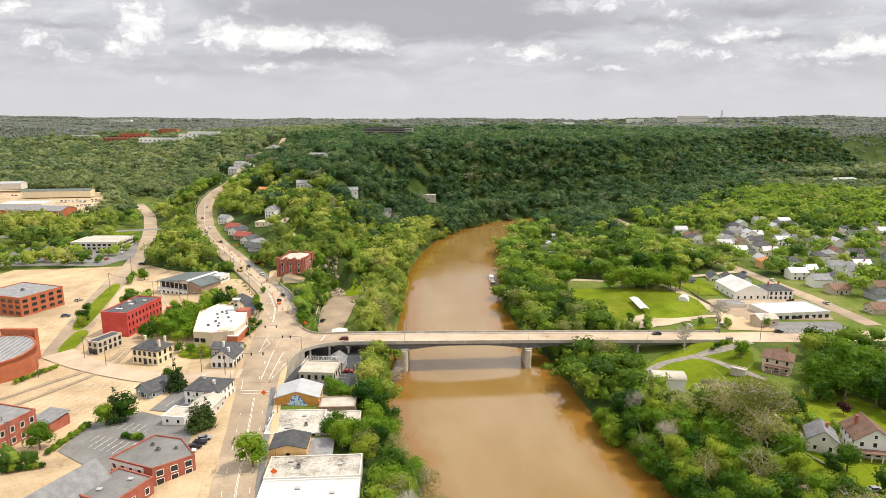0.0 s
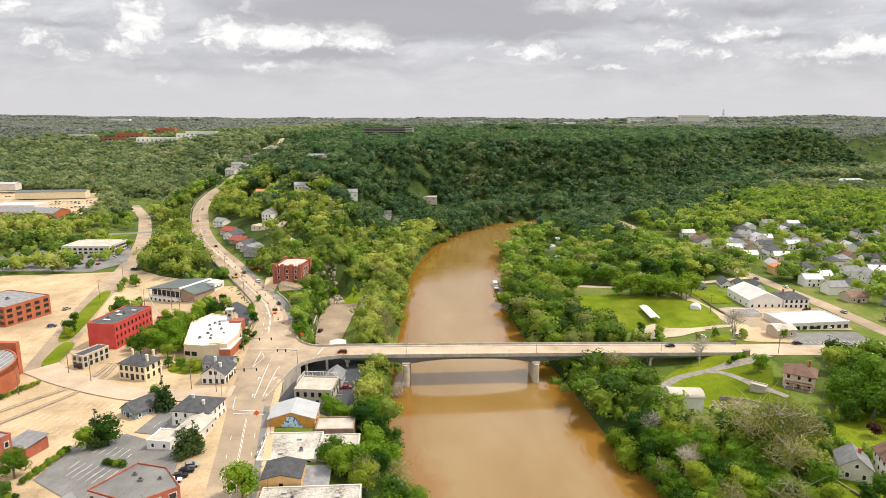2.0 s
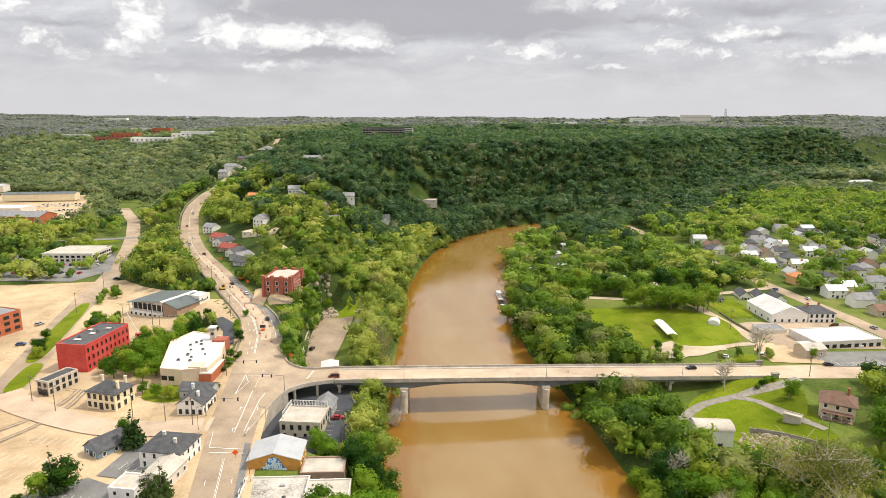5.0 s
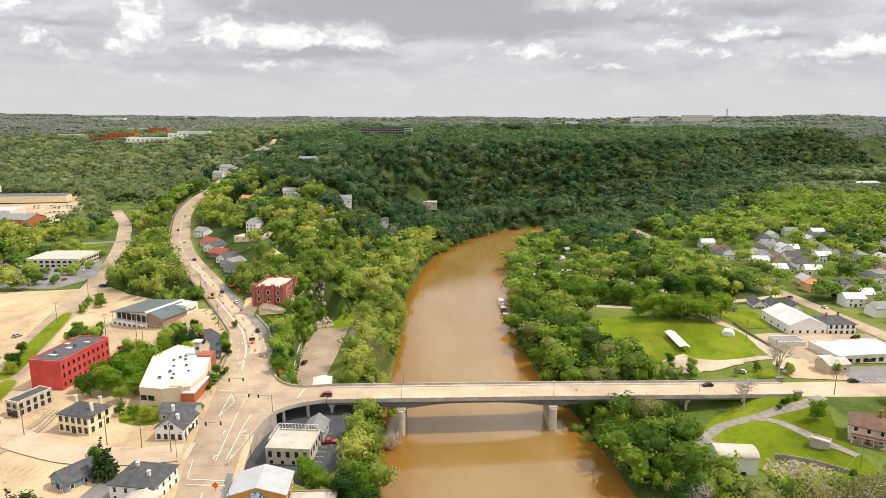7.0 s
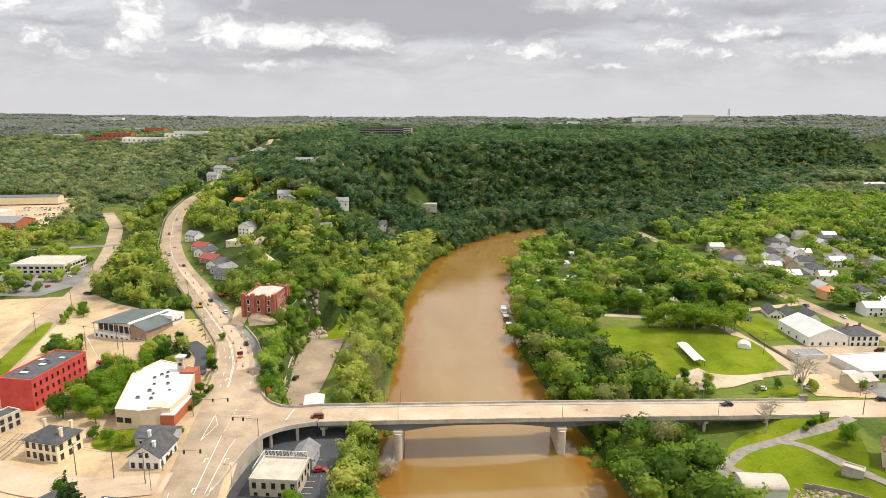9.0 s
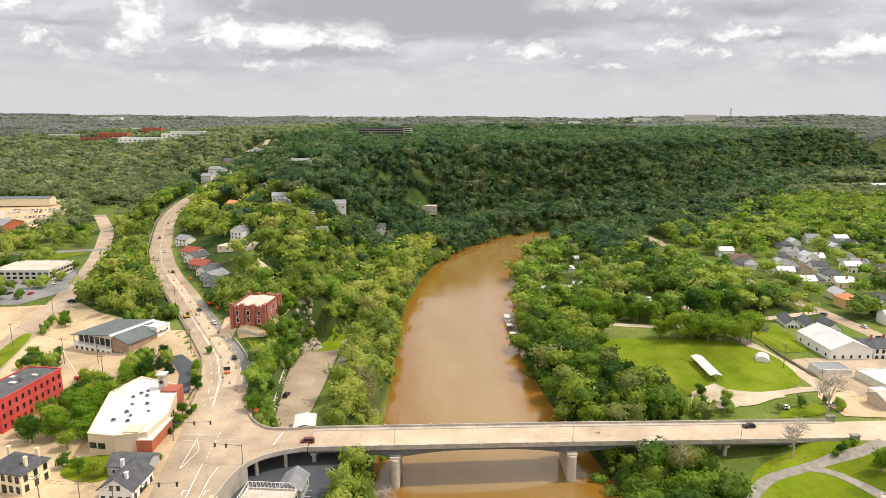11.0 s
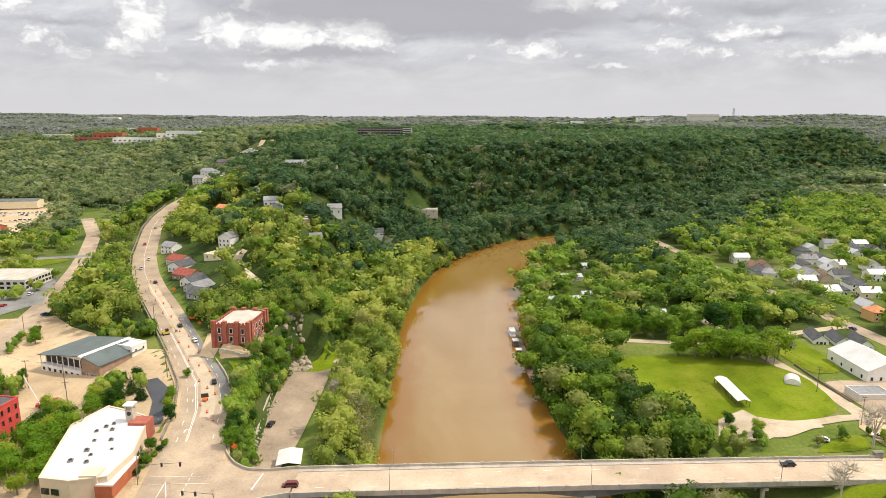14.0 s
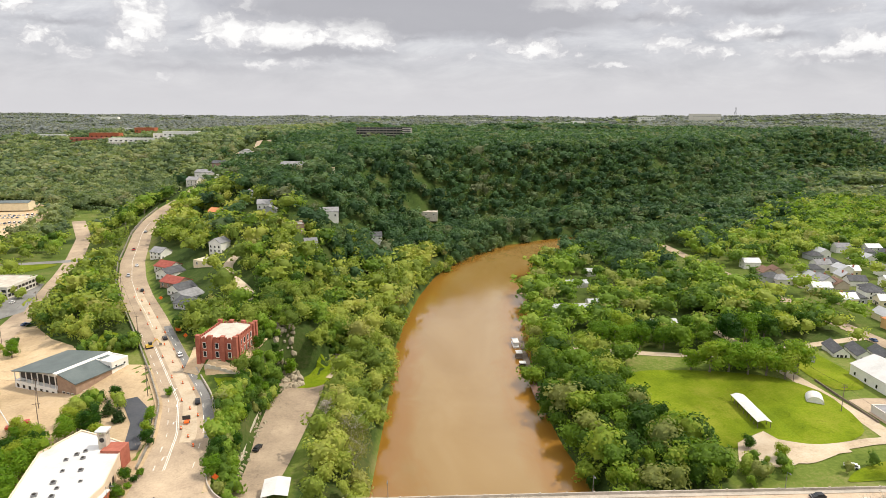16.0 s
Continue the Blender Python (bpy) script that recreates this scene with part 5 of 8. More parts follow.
building(x, y, -2, -16, 28, 14, 8.6, "brick_red", "roof_grey", "flat", name="commercial_building", label="two-storey red brick building with white cornice and grey flat roof", category="building",
         windows=[("R", 4, [2.2, 6.0], 1.3, 1.8), ("F", 8, [2.2, 6.0], 1.3, 1.8)])
building(-134, 197.5, -2, -16, 8, 8, 4.2, "brick_red", "roof_grey", "shed", 0.8, name="shed", label="low red brick annex with grey shed roof", category="building")
# orange brick drum with a slanted ribbed roof and a tall fin wall
def drum_building():
    cx, cy, r = -187.0, 245.0, 16.0
    ob = thing("office_building", pose(cx, cy, -2), "round orange brick building with slanted grey ribbed roof", "building")
    FOOT.append((cx, cy, 18))
    ring = [(r * math.cos(6.2832 * k / 48), r * math.sin(6.2832 * k / 48)) for k in range(48)]
    slope = lambda x, y: 8.2 + 0.085 * (y + r)
    part("wall", prism(bmesh.new(), ring, -1.5, slope), "brick_orange", ob)
    part("roof", prism(bmesh.new(), [(u * 0.965, v * 0.965) for u, v in ring], 7.0, lambda x, y: slope(x, y) + 0.08), "roof_grey", ob)
    for k in range(13):
        u = -13.2 + k * 2.2
        v = math.sqrt(max(0.1, (r * 0.95) ** 2 - u * u))
        bm = bmesh.new()
        rod(bm, (u, -v, slope(u, -v) + 0.2), (u, v, slope(u, v) + 0.2), 0.16, n=6)
        part("roof_rib", bm, "roof_metal", ob)
    lip = bmesh.new()
    for k in range(48):
        a, b = ring[k], ring[(k + 1) % 48]
        prism(lip, [a, b, (b[0] * 0.965, b[1] * 0.965), (a[0] * 0.965, a[1] * 0.965)], 7.5, lambda x, y: slope(x, y) + 0.5)
    bmesh.ops.remove_doubles(lip, verts=lip.verts, dist=0.01)
    part("parapet", lip, "brick_orange", ob)
    part("fin_wall", box(bmesh.new(), -6, 15.2, -1.5, 9, 17.5, 14.0), "brick_orange", ob, "tall brick fin wall")
    part("rear_wing", box(bmesh.new(), -34, -12, -1.5, -14, 16, 8.5), "brick_orange", ob)


drum_building()
x, y = corner(-224, 320, 30, 26, -18, 1, -1)
building(x, y, -2, -18, 30, 26, 10.5, "brick_orange", "roof_grey", "flat", name="office_building", label="orange brick office block with grey flat roof and dark window bands", category="building",
         windows=[("R", 5, [2.3, 5.6, 8.6], 2.6, 1.4, "trim_dark"), ("F", 6, [2.3, 5.6, 8.6], 2.6, 1.4, "trim_dark")])

# civic building with white roof and clock tower
CIV = [(-115.2, 276), (-106, 274.5), (-96.6, 277), (-95.5, 290), (-98, 300), (-101, 313), (-109, 317), (-119, 321), (-124, 307)]
ob, L = plan_building("civic_building", CIV, -0.5, 5.6, "pink", "roof_white", "civic building with white membrane roof and pale brick walls", 0.4)
edge_windows(ob, L[0], L[1], 3, [2.4], 2.2, 1.6, "trim_dark", (2,))
edge_windows(ob, L[2], L[3], 4, [2.6], 1.6, 1.8, "trim_dark")
edge_windows(ob, L[3], L[4], 3, [2.6], 1.6, 1.8, "trim_dark")
edge_windows(ob, L[8], L[0], 5, [2.6], 1.8, 1.6, "trim_dark")
cx, cy = sum(p[0] for p in CIV) / 9, sum(p[1] for p in CIV) / 9
bm = box(bmesh.new(), -99.5 - cx, 275.2 - cy, -1, -94.6 - cx, 291 - cy, 4.2)
part("side_wing", bm, "brick_orange", ob, "orange brick side wing")
bm = box(bmesh.new(), -99.3 - cx, 275.4 - cy, 4.2, -94.4 - cx, 291 - cy, 4.5)
part("wing_roof", bm, "roof_white", ob)
bm = box(bmesh.new(), -104 - cx, 276 - cy, 4, -99 - cx, 281 - cy, 7.0)
part("roof_block", bm, "pink", ob)
bm = box(bmesh.new(), -105.5 - cx, 307 - cy, -1, -99.5 - cx, 312.5 - cy, 7.0)
part("stair_block", bm, "brick_red", ob, "red brick stair block")
bm = box(bmesh.new(), -107.2 - cx, 309.4 - cy, 4, -104.8 - cx, 311.8 - cy, 10.4)
tower = part("clock_tower", bm, "stone", ob, "cream square clock tower")
for sx, sy in ((-1.0, -1.0), (1.0, -1.0), (1.0, 1.0), (-1.0, 1.0)):
    bm = box(bmesh.new(), -106 - cx + sx - 0.25, 310.6 - cy + sy - 0.25, 10.4, -106 - cx + sx + 0.25, 310.6 - cy + sy + 0.25, 11.8)
    part("tower_post", bm, "stone", tower)
part("tower_cap", box(bmesh.new(), -107.7 - cx, 308.9 - cy, 11.8, -104.3 - cx, 312.3 - cy, 12.3), "roof_white", tower)
cl = rod(bmesh.new(), (-106 - cx, 309.42 - cy, 9.2), (-106 - cx, 309.32 - cy, 9.2), 0.75, n=16)
part("clock_face", cl, "trim_dark", tower)


def rooftop_unit(x, y, z, s, rot):
    ob = thing("rooftop_unit", pose(x, y, z, 0, 0, rot), "small grey rooftop ventilation unit on a flat roof", "vent", "rooftop units")
    bm = box(bmesh.new(), -0.5 * s, -0.5 * s, 0, 0.5 * s, 0.5 * s, 0.75 * s)
    part("casing", bm, "steel", ob)
    part("fan_hood", rod(bmesh.new(), (0, 0, 0.75 * s), (0, 0, 0.95 * s), 0.36 * s, 0.3 * s, 10), "trim_dark", ob)


for ux, uy, s in ((-112, 306, 1.3), (-110.5, 308, 1.2), (-113.5, 303, 1.2), (-109, 304, 1.3), (-111, 297, 1.1), (-106, 297.5, 1.3), (-110, 291, 1.4), (-107.5, 288.5, 1.1), (-111.5, 285, 1.4), (-106.5, 284.5, 1.3), (-103, 292, 1.0)):
    rooftop_unit(ux, uy, 5.15, s, 20)
for ux, uy, s in ((-85, 171, 1.3), (-88, 174, 1.1), (-80, 172, 1.0), (-46, 196, 1.2), (-34, 198, 1.3), (-42, 167, 1.2), (-156, 306, 1.4), (-160, 299, 1.2), (-233, 336, 1.5), (-240, 325, 1.5)):
    zz = {-85: 4.45, -88: 4.45, -80: 4.45, -46: 0.1, -34: 1.1, -42: 1.6, -156: 10.2, -160: 10.2, -233: 8.5, -240: 8.5}[ux]
    rooftop_unit(ux, uy, zz, s, 10)

def roof_hatch(x, y, z, w, d, rot, mat, label):
    ob = thing("roof_hatch", pose(x, y, z, 0, 0, rot), label, "roof hatch", "roof hatches")
    part("kerb", box(bmesh.new(), -w / 2, -d / 2, -0.1, w / 2, d / 2, 0.35), "concrete_dark", ob)
    part("lid", box(bmesh.new(), -w / 2 - 0.08, -d / 2 - 0.08, 0.35, w / 2 + 0.08, d / 2 + 0.08, 0.45), mat, ob)


for hx, hy, w, d in ((-159, 296, 3.0, 1.4), (-157, 304, 2.4, 1.6), (-153.5, 311, 2.0, 1.2), (-160.5, 309, 1.6, 1.6)):
    roof_hatch(hx, hy, 10.3, w, d, -8, "roof_white", "white skylight hatch on the dark flat roof")
for hx, hy, zz in ((-52, 194, 0.1), (-48, 203, 0.1), (-30, 169, 1.35), (-45, 170.5, 1.35), (-40, 157, 0.9), (-30, 155, 0.9), (-92, 151, 4.1), (-86, 156, 4.1)):
    roof_hatch(hx, hy, zz, 1.3, 1.0, 4, "roof_metal", "small grey metal hatch on a flat roof")

# large hall under repair: two slate roof planes meeting at a white band
def repair_hall():
    ob = thing("warehouse", pose(-174, 370, -2, 0, 0, -22), "large hall with green-grey roof and white porch under repair", "building")
    FOOT.append((-157, 375, 21))
    W, D, hl, hr, hw, hx = 24.0, 24.0, 7.4, 10.2, 7.4, 34.0

    def section(pts, y0, y1):
        bm = bmesh.new()
        a = [bm.verts.new((u, y0, v)) for u, v in pts]
        b = [bm.verts.new((u, y1, v)) for u, v in pts]
        bm.faces.new(a)
        bm.faces.new(b[::-1])
        for i in range(len(pts)):
            j = (i + 1) % len(pts)
            bm.faces.new((a[i], b[i], b[j], a[j]))
        bmesh.ops.recalc_face_normals(bm, faces=bm.faces)
        return bm

    part("wall", section([(0, -3), (W, -3), (W, hr), (0, hl)], 2.6, D), "white", ob, "white painted wall")
    part("wing_wall", section([(W + 0.02, -3), (hx, -3), (hx, hw), (W + 0.02, hr)], 0.6, D - 2), "brick_brown", ob, "brown brick wing wall")
    rb = bmesh.new()
    roof_slab(rb, (-0.7, -0.6, hl + 0.15), (W, -0.6, hr + 0.3), (W, D + 0.5, hr + 0.3), (-0.7, D + 0.5, hl + 0.15), 0.3)
    part("roof", rb, "roof_slate", ob)
    rb = bmesh.new()
    roof_slab(rb, (W + 1.6, 0.0, hr - 0.05), (hx + 0.7, 0.0, hw + 0.1), (hx + 0.7, D - 1.5, hw + 0.1), (W + 1.6, D - 1.5, hr - 0.05), 0.3)
    bmesh.ops.recalc_face_normals(rb, faces=rb.faces)
    part("wing_roof", rb, "roof_slate", ob)
    part("roof_band", section([(W + 0.02, hr - 0.2), (W + 1.6, hr - 0.45), (W + 1.6, hr + 0.15), (W + 0.02, hr + 0.42)], -0.7, D + 0.6), "trim", ob, "white roof band")
    for i in range(8):
        u = 0.3 + i * (W - 0.6) / 7
        part("post", box(bmesh.new(), u - 0.14, 0.0, -2.5, u + 0.14, 0.28, hl - 0.2 + (hr - hl) * u / W), "trim", ob)
    part("gallery_floor", box(bmesh.new(), 0, 0.0, 3.3, W, 2.6, 3.6), "trim", ob)
    part("gallery_wall", box(bmesh.new(), 0, 0.02, 0.0, W, 0.25, 3.3), "white", ob)
    # added dark sheet: the shade under the gallery roof as a surface colour
    part("gallery_shade", box(bmesh.new(), 0.4, 2.5, 3.6, W - 0.4, 2.62, hl - 0.4), "trim_dark", ob, "dark sheet standing for shade in the upper gallery")
    wm, pm = window_mesh(1.5, 1.5, "trim")
    for i in range(7):
        win = shared("window", wm, ob, pose(1.9 + i * 3.35, 0.02, 1.6))
        shared("pane", pm, win, Matrix())
    wm, pm = window_mesh(1.2, 1.4, "trim")
    for u in (27.2, 29.6, 32.0):
        win = shared("window", wm, ob, pose(u, 0.6, 2.4))
        shared("pane", pm, win, Matrix())
    for v in (4, 8, 12):
        win = shared("window", wm, ob, pose(hx, v, 2.6, 0, 0, 90))
        shared("pane", pm, win, Matrix())


repair_hall()
building(-139.5, 378.5, -0.5, -22, 11, 8, 8.2, "white", "roof_white", "flat", name="annex", label="white flat-roofed annex with small square windows", category="building", windows=[("R", 2, [6.4], 0.9, 0.9), ("F", 4, [6.6], 0.9, 0.9)])

# castle-like brick arsenal
def arsenal():
    w, d, h = 15.5, 20.0, 8.4
    x, y = corner(-84.8, 371, w, d, -6, 1, -1)
    ob = thing("arsenal", pose(x, y, 10, 0, 0, -6), "red brick castle-like arsenal with battlements and pale roof", "building")
    FOOT.append((x, y, 14))
    part("wall", box(bmesh.new(), -w / 2, -d / 2, -2, w / 2, d / 2, h), "brick_red", ob)
    rb = bmesh.new()
    roof_slab(rb, (-w / 2 + 0.5, -d / 2 + 0.5, h + 0.1), (0, -d / 2 + 0.5, h + 0.75), (0, d / 2 - 0.5, h + 0.75), (-w / 2 + 0.5, d / 2 - 0.5, h + 0.1))
    roof_slab(rb, (0, -d / 2 + 0.5, h + 0.75), (w / 2 - 0.5, -d / 2 + 0.5, h + 0.1), (w / 2 - 0.5, d / 2 - 0.5, h + 0.1), (0, d / 2 - 0.5, h + 0.75))
    bmesh.ops.recalc_face_normals(rb, faces=rb.faces)
    part("roof", rb, "roof_tan", ob)
    for i in range(26):
        for face, run in (("F", w), ("B", w), ("R", d), ("L", d)):
            n = round(run / 1.5)
            if i < n:
                bm = box(bmesh.new(), -0.42, -0.05, 0, 0.42, 0.5, 0.95)
                o = part("merlon", bm, "brick_red", ob)
                o.matrix_basis = face_pose(face, w, d, run * ((i + 0.5) / n - 0.5), h)
    for sx in (-1, -0.34, 0.34, 1):
        for sy in (-1, 1):
            tall = h + 1.35
            bm = box(bmesh.new(), sx * w / 2 - 0.78, sy * d / 2 - 0.78, -2, sx * w / 2 + 0.78, sy * d / 2 + 0.78, tall)
            box(bm, sx * w / 2 - 0.9, sy * d / 2 - 0.9, tall, sx * w / 2 + 0.9, sy * d / 2 + 0.9, tall + 0.3)
            part("turret", bm, "brick_red", ob)
    for sy in (-0.36, 0.36):
        part("turret", box(bmesh.new(), w / 2 - 0.6, sy * d - 0.8, -2, w / 2 + 0.8, sy * d + 0.8, h + 1.6), "brick_red", ob)
    add_windows(ob, w, d, "F", 3, [2.2, 5.8], 1.2, 2.2, "trim")
    add_windows(ob, w, d, "R", 4, [2.2, 5.8], 1.2, 2.2, "trim", 13)
    add_windows(ob, w, d, "L", 4, [2.2, 5.8], 1.2, 2.2, "trim", 13)


arsenal()

# stone house with a railed flat roof, below the street
x, y = corner(-44.6, 241.8, 14.6, 13, -4, 1, -1)
ob = building(x, y, -6, -4, 14.6, 13, 5.7, "stone", "roof_tan", "flat", name="stone_building", label="limestone two-storey building with tan flat roof and railing", category="building",
              windows=[("F", 5, [3.9], 1.0, 1.6, "trim_dark"), ("F", 4, [1.1], 0.8, 0.8, "trim_dark"), ("R", 4, [3.9], 1.0, 1.6, "trim_dark"), ("L", 4, [3.9], 1.0, 1.6, "trim_dark")], doors=[("R", 4)])
rb = bmesh.new()
for i in range(13):
    u = -6.8 + i * 13.6 / 12
    rod(rb, (u, 6.1, 5.7), (u, 6.1, 8.2), 0.07)
    if i < 12:
        rod(rb, (u, 6.1, 6.3), (u + 13.6 / 12, 6.1, 8.2), 0.05)
    rod(rb, (-6.9, -4 + i * 0.84, 5.7), (-6.9, -4 + i * 0.84, 8.2), 0.07)
for zz in (6.3, 8.2):
    rod(rb, (-6.9, 6.1, zz), (6.9, 6.1, zz), 0.09)
    rod(rb, (-6.9, -4, zz), (-6.9, 6.1, zz), 0.09)
part("railing", rb, "trim", ob, "white lattice roof railing")
building(-46.5, 261.5, -6, -4, 7, 9, 4.2, "greysiding", "roof_grey", "gable_y", 2.4, label="grey gabled outbuilding behind the stone building", windows=[("R", 2, [2.5], 0.9, 1.3)])

# gabled building with a painted wall
ob = building(-53.2, 217.8, -3.2, 3, 15.8, 11.5, 6.0, "mural_ground", "roof_metal", "gable_y", 2.4, 0.4, name="mural_building", label="gabled building with blue painted wall on ochre ground", category="building", windows=[("R", 3, [3.0], 1.0, 1.4)])
rnd = random.Random(7)
blue, pale = bmesh.new(), bmesh.new()
blue.faces.new([blue.verts.new((u, -5.77, v)) for u, v in ((-7.4, 0.2), (7.2, 0.2), (6.4, 1.6), (4.2, 2.4), (2.6, 4.6), (1.4, 6.6), (-0.4, 7.2), (-1.9, 6.2), (-2.8, 4.0), (-4.6, 2.6), (-6.8, 1.3))])
for i in range(170):
    u, v = rnd.gauss(0, 3.0), rnd.uniform(0.5, 6.8)
    if abs(u) > 7.0 or abs(u) > 6.6 - v * 0.86:
        continue
    r = rnd.uniform(0.22, 0.62)
    n = rnd.randint(5, 8)
    ph, st = rnd.uniform(0, 6), rnd.uniform(0.6, 1.8)
    tgt, yy = (pale, -5.785 - i * 0.0006)
    tgt.faces.new([tgt.verts.new((u + r * st * math.cos(ph + 6.2832 * j / n) * rnd.uniform(0.6, 1.2), yy, v + r / st * math.sin(ph + 6.2832 * j / n) * rnd.uniform(0.6, 1.2))) for j in range(n)])
part("mural_patch", blue, "mural_blue", ob, "blue painted mural shapes")
part("mural_patch", pale, "mural_pale", ob, "pale blue and white mural shapes")
building(-49.8, 198.6, -3, 3, 18.5, 17.5, 3.0, "offwhite", "roof_stain", "flat", name="commercial_building", label="low building with weathered tan flat roof", category="building", windows=[("F", 4, [2.6], 1.2, 1.4), ("L", 3, [3.6], 1.3, 1.8)])
building(-34.2, 198, -5, 3, 12.5, 13, 6.0, "offwhite", "roof_tan", "flat", name="commercial_building", label="lower rear wing with weathered flat roof", category="building", windows=[("F", 3, [3.0], 1.0, 1.3)])
building(-38, 213.5, -5, 3, 13, 9, 5.4, "brick_brown", "roof_tan", "flat", name="commercial_building", label="brown rear wing with flat roof and deck", category="building", windows=[("F", 3, [3.0], 1.0, 1.3)])
building(-47.2, 179, -3, 4, 11.2, 9.8, 6.4, "orange_stucco", "roof_dark", "gable_y", 1.3, 0.25, name="commercial_building", label="peach stucco building with dark low roof", category="building", windows=[("F", 1, [4.4], 0.9, 1.2, "trim_dark", 1), ("L", 3, [4.6], 1.0, 1.5)])
building(-38, 181, -4, 4, 7, 9, 4.0, "offwhite", "roof_grey", "shed", 0.8, name="annex", label="low annex with grey shed roof", category="building")
building(-37.4, 167.8, -4.5, 4, 27.5, 12, 5.8, "offwhite", "roof_stain", "flat", name="commercial_building", label="long low building with stained grey flat roof", category="building", windows=[("L", 3, [3.6], 1.3, 1.8)])
building(-36.6, 156.6, -4.5, 4, 27.5, 10.2, 5.3, "white", "roof_white", "flat", name="commercial_building", label="long white building with clean white flat roof", category="building", windows=[("F", 7, [3.0], 1.2, 1.6), ("L", 3, [3.4], 1.3, 1.8)])

# far bank
building(95.5, 248, -10.5, -4, 13, 8, 7.0, "white", "roof_tan", "barrel_x", 2.0, 0.3, name="pump_house", label="white metal pump house with pale barrel roof", category="building", doors=[("F", 2, 1.4, 2.2)])
building(129.6, 256.8, -5.4, -40, 6, 3.4, 2.0, "concrete", "roof_tan", "flat", name="utility_box", label="low concrete utility hut with pale flat top", category="hut")
ob = building(148.5, 261, -5, -32, 11.5, 10.5, 6.2, "pink", "roof_brown", "hip", 3.0, 0.7, label="two-storey pale pink house with brown hipped roof and porch",
              windows=[("F", 3, [1.8, 4.7], 1.1, 1.6), ("L", 3, [1.8, 4.7], 1.1, 1.6), ("R", 3, [1.8, 4.7], 1.0, 1.6)], doors=[("F", 0)], chimneys=[(3, 1, 10.6, "brick_red")])
part("porch_roof", box(bmesh.new(), -5, -7.9, 2.7, 5, -5.3, 2.95), "roof_brown", ob)
for u in (-4.7, -1.6, 1.6, 4.7):
    part("porch_post", box(bmesh.new(), u - 0.12, -7.7, 0, u + 0.12, -7.46, 2.7), "trim", ob)
part("porch_floor", box(bmesh.new(), -5.2, -8.0, -0.8, 5.2, -5.3, 0.3), "brick_brown", ob)
building(127.5, 192.5, -5, -22, 9, 9.5, 4.4, "offwhite", "roof_grey", "gable_y", 3.4, label="pale gabled house with grey shingle roof", windows=[("F", 2, [1.8], 1.0, 1.5), ("L", 3, [1.8], 1.0, 1.5), ("F", 1, [5.0], 0.9, 1.2)], chimneys=[(1.5, 1, 8.4, "brick_red")])
ob = building(141.5, 190.5, -5, -12, 11.5, 12, 6.2, "white", "roof_brown", "gable_y", 4.2, 0.6, label="large white gabled house with brown roof and sun porch",
              windows=[("F", 4, [1.7], 1.3, 1.7), ("F", 3, [4.8], 1.1, 1.5), ("F", 1, [7.6], 0.9, 1.2), ("L", 4, [1.8, 4.8], 1.0, 1.5)], chimneys=[(-3, 2, 11.0, "brick_red")])
part("porch_roof", box(bmesh.new(), -5, -9.2, 2.9, 5, -6.05, 3.2), "roof_brown", ob)
for u in (-4.7, -1.6, 1.6, 4.7):
    part("porch_post", box(bmesh.new(), u - 0.14, -9.0, 0, u + 0.14, -8.7, 2.9), "trim", ob)
# open shed in the field
ob = thing("picnic_shelter", pose(118.6, 364, -8.3, 0, 0, -1), "long open shelter with pale metal roof in the field", "shelter")
rb = bmesh.new()
roof_slab(rb, (-2.7, -12, 2.9), (0, -12, 3.7), (0, 12, 3.7), (-2.7, 12, 2.9), 0.12)
roof_slab(rb, (0, -12, 3.7), (2.7, -12, 2.9), (2.7, 12, 2.9), (0, 12, 3.7), 0.12)
bmesh.ops.recalc_face_normals(rb, faces=rb.faces)
part("roof", rb, "roof_white", ob)
for i in range(9):
    for s in (-1, 1):
        part("post", box(bmesh.new(), s * 2.4 - 0.09, -11.6 + i * 2.9 - 0.09, -0.5, s * 2.4 + 0.09, -11.6 + i * 2.9 + 0.09, 3.0), "wood", ob)
part("floor_slab", box(bmesh.new(), -3.0, -12.6, -0.4, 3.0, 12.4, 0.12), "dirt", ob)
FOOT.append((118.6, 364, 13))
building(148, 371.5, -6.2, 65, 6.5, 6, 0.6, "white", "roof_white", "barrel_x", 2.7, 0.2, name="quonset_hut", label="small white arched metal hut", category="hut", doors=[("R", 0, 1.6, 2.0)])
building(188.5, 384, -6, 2, 20, 27, 6.0, "white", "roof_white", "gable_y", 4.2, 0.3, name="church_hall", label="large white hall with white gabled roof", category="building", windows=[("F", 5, [2.6], 1.2, 1.6), ("L", 4, [2.6], 1.2, 1.6)])
building(207.5, 379, -6, 2, 15, 14, 6.4, "white", "roof_dark", "hip", 2.6, label="two-storey white house with dark hipped roof", windows=[("F", 5, [1.9, 4.9], 1.0, 1.6, "trim_dark"), ("R", 4, [1.9, 4.9], 1.0, 1.6)], chimneys=[(3, 2, 10, "brick_red"), (-4, 1, 10, "brick_red")])
building(171, 357, -6, 2, 14, 9, 3.2, "offwhite", "roof_grey", "flat", name="annex", label="low annex with grey flat roof", category="building")
building(196.5, 342, -5.5, 8, 36, 20, 4.2, "offwhite", "roof_white", "flat", name="store", label="single-storey store with bright white flat roof", category="store", windows=[("F", 9, [1.9], 2.0, 1.6, "trim_dark")], doors=[("F", -2, 2.0, 2.3)])
ob = thing("awning", pose(178, 331.5, -5.2, 0, 0, 8), "pale flat awning on thin posts beside the store", "awning")
